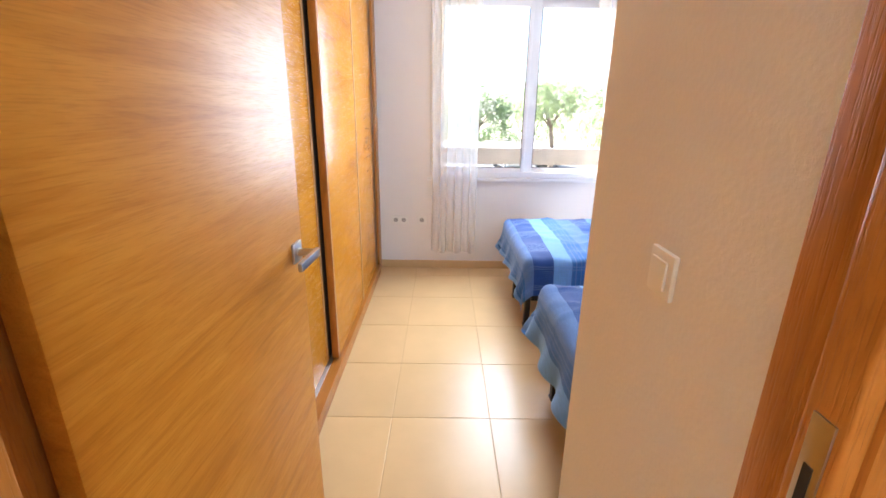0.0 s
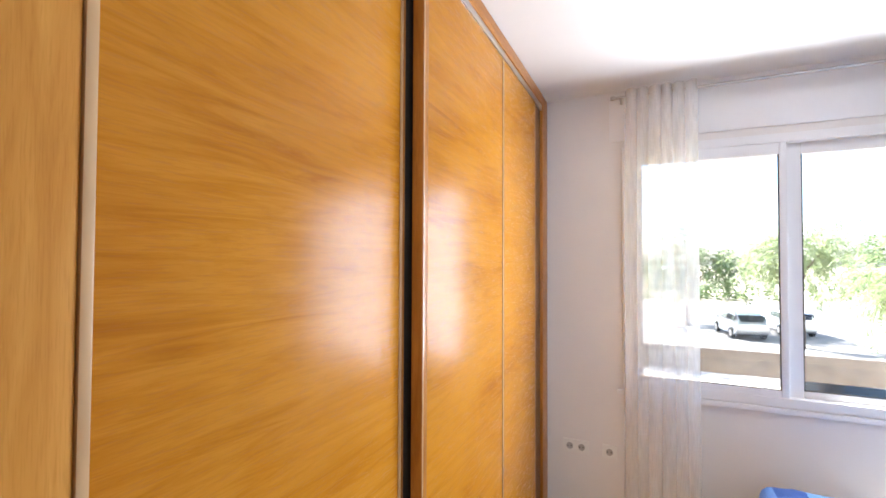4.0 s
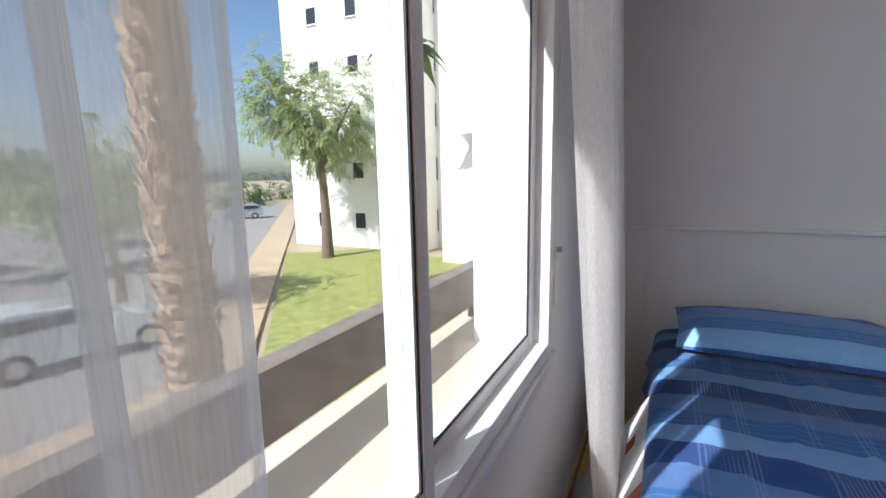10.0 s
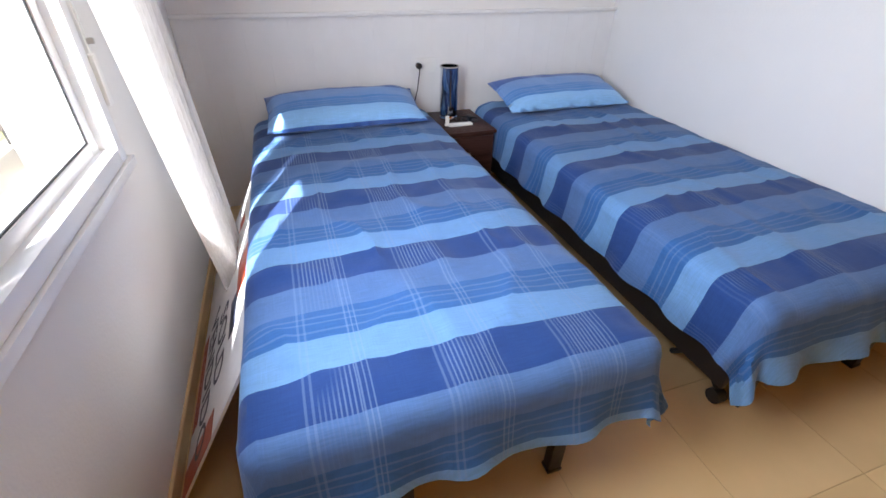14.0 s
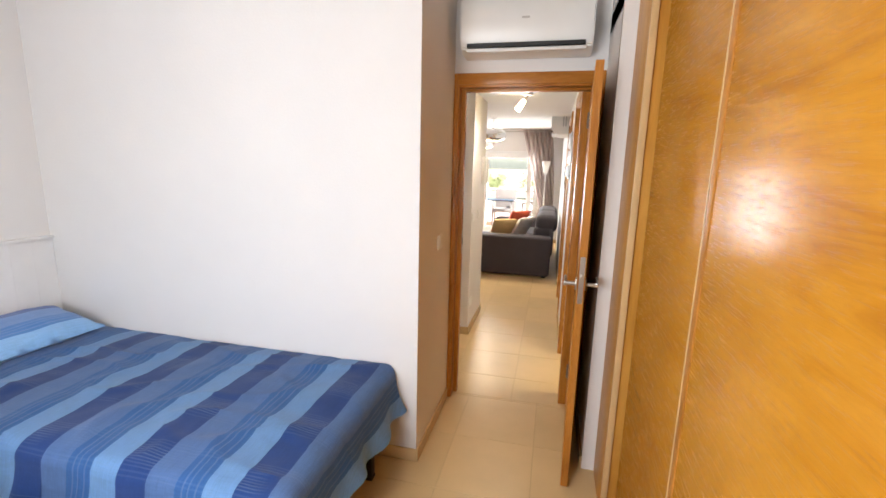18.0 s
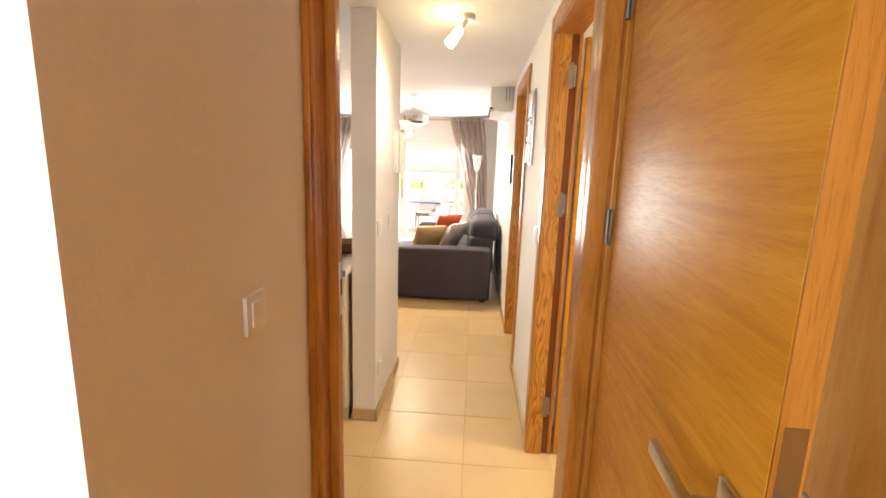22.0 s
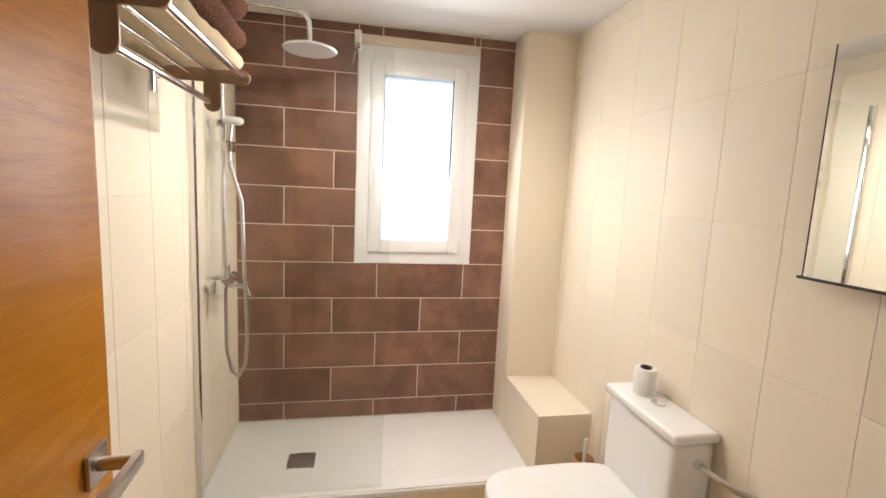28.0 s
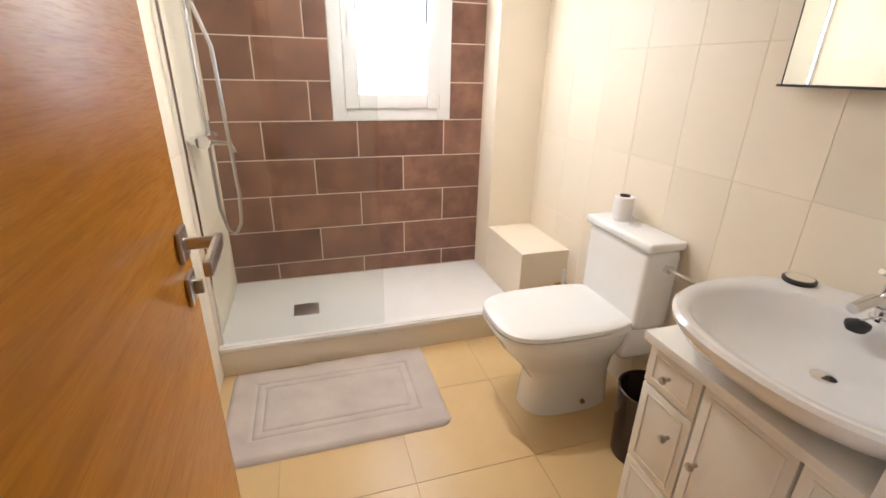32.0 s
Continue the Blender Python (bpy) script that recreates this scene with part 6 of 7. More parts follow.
part("panel", a_box(2.517, 2.52, -5.23, -4.60, 0.475, 0.815), plain("dark glossy screen", (0.012, 0.012, 0.014), 0.08), ts)
for y in (-5.10, -4.68):
    part("stand_foot", a_tube([(2.46, y, 0.412), (2.537, y, 0.47), (2.62, y, 0.412)], 0.010, 8), BLACK_PLASTIC, ts)
fn = thing("desk_fan", (2.66, -5.35, 0.475), "small black desk fan at rest on the console", "fan")
part("base", a_lathe([(0, 0.0), (0.085, 0.0), (0.085, 0.015), (0.02, 0.03), (0, 0.03)], (2.66, -5.35, 0.475), 24), BLACK_PLASTIC, fn)
part("stem", a_tube([(2.66, -5.35, 0.50), (2.66, -5.35, 0.66)], 0.012, 10), BLACK_PLASTIC, fn)
part("motor", a_tube([(2.70, -5.35, 0.72), (2.60, -5.32, 0.72)], 0.04, 14), BLACK_PLASTIC, fn)
for q in range(9):
    t = 2 * math.pi * q / 9
    part("guard_wire", a_tube([(2.60, -5.32, 0.72), (2.575, -5.32 + 0.10 * math.cos(t), 0.72 + 0.10 * math.sin(t)), (2.60, -5.32 + 0.125 * math.cos(t), 0.72 + 0.125 * math.sin(t)), (2.64, -5.32 + 0.125 * math.cos(t), 0.72 + 0.125 * math.sin(t))], 0.002, 5), BLACK_PLASTIC, fn)
for q in range(3):
    t = 2 * math.pi * q / 3
    part("blade", sheet(6, 6, lambda u, v: Vector((2.605 + 0.02 * (v - 0.5), -5.32 + (0.02 + 0.09 * u) * math.cos(t + (v - 0.5) * 1.2), 0.72 + (0.02 + 0.09 * u) * math.sin(t + (v - 0.5) * 1.2))), 0.002), BLACK_PLASTIC, fn)
fn.location += Vector((-0.12, -0.25, -0.07))
solo("speaker", a_box(2.55, 2.61, -4.08, -4.01, 0.405, 0.50, bevel=0.006), BLACK_PLASTIC, (2.58, -4.05, 0.405), "small black speaker on the console", "speaker")

# ---- sofa ----
def soft_box(x0, x1, y0, y1, z0, z1, r):
    return a_box(x0, x1, y0, y1, z0, z1, bevel=r, seg=5)


sf = thing("corner_sofa", (0.60, -4.4, 0), "charcoal grey fabric sofa with loose cushions", "sofa")
part("near_arm", soft_box(-0.02, 1.16, -3.62, -3.355, 0.02, 0.585, 0.045), SOFA, sf)
part("near_arm_step", soft_box(1.13, 1.335, -3.66, -3.36, 0.02, 0.47, 0.045), SOFA, sf)
part("base", soft_box(0.0, 1.30, -5.35, -3.60, 0.03, 0.33, 0.03), SOFA, sf)
part("seat_cushion", soft_box(0.24, 1.02, -4.47, -3.63, 0.30, 0.47, 0.06), SOFA, sf)
part("seat_cushion", soft_box(0.24, 1.02, -5.32, -4.48, 0.30, 0.47, 0.06), SOFA, sf)
part("far_arm", soft_box(0.0, 1.02, -5.58, -5.33, 0.02, 0.62, 0.07), SOFA, sf)
for y0, y1 in ((-4.50, -3.63), (-5.35, -4.50)):
    part("backrest", soft_box(-0.05, 0.24, y0, y1, 0.25, 0.70, 0.08), SOFA, sf)
    part("headrest", soft_box(-0.10, 0.22, y0 + 0.01, y1 - 0.01, 0.62, 0.875, 0.115), SOFA, sf)
for x, y in ((0.06, -3.42), (1.20, -3.46), (0.06, -5.5), (0.95, -5.5)):
    part("foot", a_box(x - 0.03, x + 0.03, y - 0.03, y + 0.03, 0.0, 0.032, bevel=0.004), BLACK_PLASTIC, sf)
sf.location.x -= 0.045


def cushion(name, at, size, turn, mat, label):
    bm = pillow(0, 0, 0, size, size, 0.075, 0, at[0] * 7)
    bmesh.ops.transform(bm, verts=bm.verts[:], matrix=Matrix.Translation(at) @ Euler([radians(a) for a in turn]).to_matrix().to_4x4())
    return solo(name, bm, mat, (at[0], at[1], 0.47), label, "cushion", "sofa cushions")


cushion("cushion", (0.50, -4.62, 0.655), 0.40, (62, 0, 42), RED_CLOTH, "plain orange-red cushion on the sofa")
cushion("cushion", (0.66, -3.83, 0.625), 0.38, (52, 0, 25), YELLOW_CLOTH, "plain mustard yellow cushion on the sofa")
cushion("cushion", (0.37, -3.92, 0.640), 0.38, (60, 0, 60), GREY_CLOTH, "plain grey-beige cushion on the sofa")

# floor lamp, pendants, curtains
fl = thing("floor_lamp", (0.12, -6.15, 0), "white torchiere floor lamp in the corner", "lamp")
part("base", a_lathe([(0, 0.0), (0.13, 0.0), (0.13, 0.012), (0.03, 0.03), (0, 0.03)], (0.12, -6.15, 0), 28), WHITE_PLASTIC, fl)
part("pole", a_tube([(0.12, -6.15, 0.02), (0.12, -6.15, 1.42)], 0.012, 12), WHITE_PLASTIC, fl)
part("shade", a_lathe([(0.02, 0.0), (0.045, 0.05), (0.085, 0.27), (0.081, 0.27), (0.04, 0.05), (0, 0.02)], (0.12, -6.15, 1.40), 28), WHITE_PLASTIC, fl)


def bubble_pendant(x, y, zc, r, label):
    p = thing("pendant_lamp", (x, y, zc), label, "lamp", "living room pendant lamps")
    part("shade", a_lathe([(r * 0.62, -0.085), (r * 0.9, -0.055), (r, 0.0), (r * 0.93, 0.055), (r * 0.70, 0.09), (r * 0.40, 0.105), (r * 0.12, 0.11), (r * 0.12, 0.104), (r * 0.66, 0.084), (r * 0.9, 0.05), (r * 0.965, 0.0), (r * 0.87, -0.052), (r * 0.6, -0.08)], (x, y, zc), 48), CHROME, p, "mirror chrome flattened globe shade")
    part("diffuser", a_lathe([(0, -0.082), (r * 0.62, -0.084), (r * 0.62, -0.078), (0, -0.074)], (x, y, zc), 36), WARM_GLASS, p, "lit warm diffuser")
    part("cord", a_tube([(x, y, zc + 0.11), (x, y, LIV_C - 0.02)], 0.003, 8), STEEL, p)
    part("rose", a_lathe([(0, 0.0), (0.05, 0.0), (0.05, -0.02), (0, -0.022)], (x, y, LIV_C), 24), CHROME, p)
    return p


bubble_pendant(0.915, -4.10, 2.03, 0.20, "mirror chrome pendant lamp in the living room")
bubble_pendant(1.23, -5.20, 1.955, 0.19, "mirror chrome pendant lamp near the window")


def tied(v):
    k = abs(v - 0.30) / 0.70 if v > 0.30 else abs(v - 0.30) / 0.30 * 0.6
    return min(1.0, 0.30 + 0.70 * k)


curtain("taupe_curtain", "taupe satin curtain tied back beside the floor lamp", DRAPE, 2.28, 0.06, -6.36, 0.045, 6, 5.1, lambda v: (-0.085 + 0.115 * v ** 3, 0.04 + 0.56 * tied(v)), -6.36, 70, 40)
curtain("taupe_curtain", "taupe satin curtain at the far side of the window", DRAPE, 2.28, 0.06, -6.36, 0.045, 6, 8.3, lambda v: (2.745 - 0.55 * tied(v), 2.765), -6.36, 70, 40)
r2 = thing("curtain_rod", (1.4, -6.36, 2.247), "steel curtain rod over the terrace window", "rod")
part("bar", a_tube([(0.03, -6.36, 2.245), (2.775, -6.36, 2.245)], 0.011, 12), STEEL, r2)
for x in (0.02, 2.78):
    part("finial", a_lathe([(0, -0.02), (0.02, -0.012), (0.022, 0.0), (0.02, 0.012), (0, 0.02)], (x, -6.36, 2.245), 16), STEEL, r2)

# terrace window
w3 = tagged(thing("window_living", (1.4, -6.52, 0.14), "white sliding terrace door with glass panels", "window"), kind="structure")
frame_bars(w3, "window_frame", WHITE_PVC, LWX0, LWX1, 0.14, LWZ1, 0.05, -6.59, -6.46)
for x0, x1, y in ((0.40, 1.42, -6.50), (1.32, 2.50, -6.54)):
    s = frame_bars(w3, "sash", WHITE_PVC, x0, x1, 0.19, LWZ1 - 0.05, 0.09, y - 0.02, y + 0.02)
    g = part("pane", a_box(x0 + 0.08, x1 - 0.08, y - 0.003, y + 0.003, 0.27, LWZ1 - 0.10), GLASS, s, smooth=False)
    g.visible_shadow = False
    part("seal", a_box(x0 + 0.06, x1 - 0.06, y + 0.012, y + 0.016, 0.245, 0.252), RUBBER, s)
structure("window_step", a_box(LWX0 - 0.1, 2.75, -6.45, -6.40, 0.0, 0.14, bevel=0.004), WHITE_PVC, "white raised threshold under the terrace door", "sill")

# intercom and photo frames along the corridor
ic = thing("intercom", (0.645, -1.47, 1.43), "white wall intercom handset with a coiled cord", "intercom")
part("base", a_box(0.625, 0.66, -1.53, -1.44, 1.40, 1.66, bevel=0.006), WHITE_PLASTIC, ic)
part("handset", a_box(0.595, 0.625, -1.515, -1.465, 1.41, 1.65, bevel=0.010), WHITE_PLASTIC, ic)
part("cord", a_tube([(0.61 + 0.006 * math.cos(t * 2.2), -1.49 + 0.028 * math.sin(t * 0.16), 1.41 - 0.165 * math.sin(math.pi * t / 40) + 0.004 * math.sin(t * 2.2)) for t in range(41)], 0.004, 6), GREY_PLASTIC, ic)
pf = thing("photo_frame", (-0.18, -1.37, 1.48), "tall narrow silver photo frame on the corridor wall", "picture frame")
part("back", a_box(-0.183, -0.168, -1.44, -1.315, 1.475, 1.900, bevel=0.003), STEEL, pf)
for k, (z0, z1) in enumerate(((1.49, 1.60), (1.615, 1.73), (1.745, 1.885))):
    part("mount", a_box(-0.168, -0.150, -1.425, -1.33, z0, z1, bevel=0.004), ALU, pf)
    part("photo", a_box(-0.150, -0.1485, -1.405, -1.35, z0 + 0.02, z1 - 0.02), (SKETCH.m, WENGE, ABS.m)[k], pf)
p3 = thing("photo_frame", (-0.18, -2.85, 1.35), "small dark framed photo beyond the second door", "picture frame")
part("frame", a_box(-0.184, -0.165, -2.95, -2.75, 1.32, 1.58, bevel=0.003), BLACK_PLASTIC, p3)
part("photo", a_box(-0.165, -0.1635, -2.93, -2.77, 1.34, 1.56), SKETCH.m, p3)

# what shows of the second bedroom
curtain("far_curtain", "pale sheer curtain in the second bedroom", SHEER, 2.3, 0.1, -4.50, 0.03, 6, 3.3, lambda v: (-1.35, -0.75), -4.5, 50, 20)


# ---- outside: street on the window side ----
GROUND = -3.0


def leafy(name, c1, c2):
    """Leaves that let part of the sun through."""
    n = Nodes(name, c1, 0.6)
    tone = n.ramp(n.noise(n.coords(), 2.5, 3), [(0.3, c1), (0.7, c2)])
    n.colour(tone)
    thin = n.t.nodes.new("ShaderNodeBsdfTranslucent")
    n.t.links.new(tone, thin.inputs["Color"])
    both = n.t.nodes.new("ShaderNodeMixShader")
    both.inputs[0].default_value = 0.5
    n.t.links.new(n.b.outputs[0], both.inputs[1])
    n.t.links.new(thin.outputs[0], both.inputs[2])
    n.t.links.new(both.outputs[0], n.t.nodes["Material Output"].inputs[0])
    return n.m


LEAF = leafy("pale green leaves", (0.25, 0.30, 0.12), (0.38, 0.43, 0.20))
LEAF_DARK = leafy("dull green leaves", (0.08, 0.13, 0.035), (0.14, 0.19, 0.06))
BARK = plain("grey-brown bark", (0.16, 0.115, 0.08), 0.9, vary=0.25, scale=12, bump=0.6, grain=30)
PALM_BARK = plain("shaggy palm bark", (0.50, 0.36, 0.24), 0.9, vary=0.3, scale=14, bump=0.8, grain=40)
SAND = plain("sandy pavement", (0.42, 0.32, 0.21), 0.9, vary=0.12, scale=1.2)
ASPHALT = plain("sun-bleached asphalt", (0.26, 0.235, 0.21), 0.9, vary=0.15, scale=2.0)
GRASS = plain("dry lawn", (0.24, 0.25, 0.07), 0.95, vary=0.25, scale=3.0, bump=0.5, grain=120)
RENDER_W = plain("white render", (0.78, 0.76, 0.72), 0.9, vary=0.04, scale=2)
structure("ground", a_box(-400, 400, -400, 400, GROUND - 0.3, GROUND), plain("pale dry ground", (0.34, 0.28, 0.19), 0.95, vary=0.15, scale=0.3), "pale dry ground reaching the horizon", "ground", smooth=False)


def flat(points, z0, z1):
    """A level slab with a many-cornered outline."""
    bm = bmesh.new()
    lo, hi = [bm.verts.new((x, y, z0)) for x, y in points], [bm.verts.new((x, y, z1)) for x, y in points]
    bm.faces.new(hi)
    bm.faces.new(lo[::-1])
    for k in range(len(points)):
        q = (k + 1) % len(points)
        bm.faces.new((lo[k], lo[q], hi[q], hi[k]))
    return bm


structure("road", flat([(-60, 12.5), (5.2, 12.5), (12.9, 19.8), (52, 57), (-60, 57)], GROUND, GROUND + 0.01), ASPHALT, "sun-bleached asphalt car park road", "road", smooth=False)
structure("pavement", flat([(-60, 10.2), (5.4, 10.2), (8.4, 13.2), (19.0, 23.2), (53.5, 55.5), (52.1, 57), (12.95, 19.75), (5.25, 12.45), (-60, 12.45)], GROUND, GROUND + 0.10), SAND, "sandy paved footpath with a kerb", "pavement", smooth=False)
structure("lawn", flat([(6.6, 11.1), (18.6, 22.6), (19.8, 20.6), (21.4, 19.4), (19.3, 6.0), (6.6, 6.0)], GROUND, GROUND + 0.07), GRASS, "strip of sunny lawn", "lawn", smooth=False)


def foliage(centre, size, count, leaf, seed):
    """Feathered twigs that droop out of uneven clumps, a pair of narrow leaflets at every step along each twig."""
    rnd = random.Random(seed)
    middle = Vector(centre)
    clumps = []
    for _ in range(max(16, count // 480)):
        d = Vector((rnd.gauss(0, 1), rnd.gauss(0, 1), rnd.gauss(0, 0.8))).normalized() * (0.35 + 0.60 * rnd.random())
        clumps.append((middle + Vector((d.x * size[0], d.y * size[1], d.z * size[2])), 0.13 + 0.15 * rnd.random()))
    verts, faces = [], []
    for _ in range(count // 14):
        c, r = rnd.choice(clumps)
        p = c + Vector((rnd.gauss(0, 1), rnd.gauss(0, 1), rnd.gauss(0, 0.75))) * r * size[0]
        way = (p - middle).normalized() * 0.7 + Vector((rnd.uniform(-1, 1), rnd.uniform(-1, 1), rnd.uniform(-0.4, 0.5)))
        way.normalize()
        step = leaf * rnd.uniform(0.38, 0.55)
        for k in range(7):
            way = (way + Vector((0, 0, -0.17))).normalized()
            p = p + way * step
            side = way.cross(Vector((0, 0, 1)))
            side = side.normalized() if side.length > 0.05 else Vector((1, 0, 0))
            for s in (1, -1):
                a = (side * s + way * 0.45 + Vector((0, 0, rnd.uniform(-0.6, 0.1)))).normalized() * leaf * rnd.uniform(0.7, 1.15)
                b = way * leaf * 0.20
                n = len(verts)
                verts += [p, p + a * 0.5 + b, p + a, p + a * 0.5 - b]
                faces.append((n, n + 1, n + 2, n + 3))
    return verts, faces


def crown(parent, centre, size, count, leaf, seed, mat):
    verts, faces = foliage(centre, size, count, leaf, seed)
    me = bpy.data.meshes.new("crown")
    o = ORIGIN[parent.name]
    me.from_pydata([v - o for v in verts], [], faces)
    me.materials.append(mat)
    ob = new("crown", me)
    ob.parent = parent
    return ob


def tree(x, y, h, spread, count, leaf, seed, mat, label):
    rnd = random.Random(seed)
    t = thing("tree", (x, y, GROUND), label, "tree", "street trees")
    top = Vector((x + rnd.uniform(-0.3, 0.3), y + rnd.uniform(-0.3, 0.3), GROUND + h * 0.45))
    part("trunk", a_tube([(x, y, GROUND), (x + 0.05, y, GROUND + h * 0.22), top], [0.16 * h / 5, 0.12 * h / 5, 0.09 * h / 5], 10), BARK, t)
    for k in range(6):
        a = 6.2832 * k / 6 + rnd.uniform(-0.3, 0.3)
        e = top + Vector((math.cos(a) * spread * 0.6, math.sin(a) * spread * 0.6, h * rnd.uniform(0.15, 0.38)))
        part("limb", a_tube([top, (top + e) / 2 + Vector((0, 0, 0.12)), e], [0.06 * h / 5, 0.04 * h / 5, 0.015], 7), BARK, t)
    crown(t, (x, y, GROUND + h * 0.70), (spread, spread, h * 0.30), count * 4, leaf * 0.66, seed, mat)
    return t


def palm(x, y, h, r, label, fronds=True, seed=1):
    rnd = random.Random(seed)
    p = thing("palm_tree", (x, y, GROUND), label, "palm", "palm trees")
    part("trunk", a_tube([(x, y, GROUND), (x + 0.02, y, GROUND + h * 0.3), (x, y, GROUND + h * 0.7), (x, y, GROUND + h)], [r * 1.15, r, r * 0.95, r * 0.8], 20), PALM_BARK, p)
    bm = bmesh.new()
    steps = int(h / 0.16)
    for k in range(steps):
        for q in range(9):
            a = 6.2832 * q / 9 + (k % 2) * 0.35 + rnd.uniform(-0.12, 0.12)
            z = GROUND + 0.15 + k * 0.16 + rnd.uniform(-0.04, 0.04)
            c, s = math.cos(a), math.sin(a)
            w, l = r * rnd.uniform(0.28, 0.42), rnd.uniform(0.12, 0.22)
            o = r * rnd.uniform(1.10, 1.32)
            base = Vector((x + c * r * 0.93, y + s * r * 0.93, z))
            side = Vector((-s, c, 0)) * w
            tip = Vector((x + c * o, y + s * o, z + l))
            q4 = [bm.verts.new(base - side), bm.verts.new(base + side), bm.verts.new(tip + side * 0.55), bm.verts.new(tip - side * 0.55)]
            bm.faces.new(q4)
    part("bark_stubs", bm, PALM_BARK, p, smooth=False)
    if fronds:
        for k in range(16):
            a = 6.2832 * k / 16 + rnd.uniform(-0.1, 0.1)
            up = rnd.uniform(-0.2, 0.9)
            c = Vector((x, y, GROUND + h))

            def blade(u, v, a=a, up=up, c=c):
                d = 1.5 * u
                w = (v - 0.5) * 0.9 * math.sin(math.pi * min(1, 0.12 + u * 0.9)) * (0.6 + 0.4 * abs(math.sin(u * 40)))
                return c + Vector((math.cos(a) * d - math.sin(a) * w, math.sin(a) * d + math.cos(a) * w, up * d - 0.5 * d * d + 0.1 * abs(v - 0.5)))

            part("frond", sheet(14, 4, blade), LEAF_DARK, p)
    return p


palm(3.44, 8.25, 9.5, 0.29, "tall palm with shaggy pale brown trunk", True, 2)
palm(15.6, 12.4, 9.0, 0.22, "slender palm before the white building", True, 3)
tree(18.4, 19.4, 10.6, 3.4, 5200, 0.34, 11, LEAF, "feathery pale green street tree")
tree(8.2, 19.3, 5.7, 2.1, 3600, 0.22, 12, LEAF, "round green street tree by the car park")
tree(7.4, 30.0, 7.0, 2.5, 2600, 0.30, 13, LEAF, "green street tree behind the palm")
tree(-3.5, 26.5, 6.0, 3.0, 2200, 0.32, 14, LEAF_DARK, "dull green street tree by the car park")
tree(2.6, 36.0, 6.4, 3.2, 1800, 0.4, 15, LEAF_DARK, "dull green tree across the car park")
tree(14.5, 38.0, 6.0, 3.0, 1500, 0.4, 16, LEAF_DARK, "small dull green tree far off")
tree(-8.0, 32.0, 6.4, 3.4, 1600, 0.4, 17, LEAF_DARK, "dull green tree across the car park")
for k, (x, y, h) in enumerate(((35, 84, 14), (38, 88, 13.2), (40, 85, 14.4), (54, 86, 13.5), (56, 84, 14))):
    palm(x, y, h, 0.16, "tall thin palm far down the street", True, 20 + k)
hedge = tagged(new("distant_hedge", bpy.data.meshes.new("distant_hedge")), "band of distant green trees", "trees", kind="stuff")
hv, hf = [], []
for k in range(26):
    v, f_ = foliage((-60 + 6.0 * k, 66 + 5 * math.sin(k), GROUND + 2.2), (4.5, 2.5, 2.2), 420, 0.8, 40 + k)
    n0 = len(hv)
    hv += v
    hf += [tuple(i + n0 for i in q) for q in f_]
hedge.data.from_pydata(hv, [], hf)
hedge.data.materials.append(LEAF_DARK)

# parked cars
CAR_WHITE = plain("white car paint", (0.80, 0.80, 0.80), 0.15, vary=0.01, Coat_Weight=1.0)
CAR_GREY = plain("silver car paint", (0.45, 0.46, 0.48), 0.25, 0.6, vary=0.02)
CAR_GLASS = plain("tinted car glass", (0.02, 0.025, 0.03), 0.05)
TYRE = plain("tyre rubber", (0.02, 0.02, 0.02), 0.9)


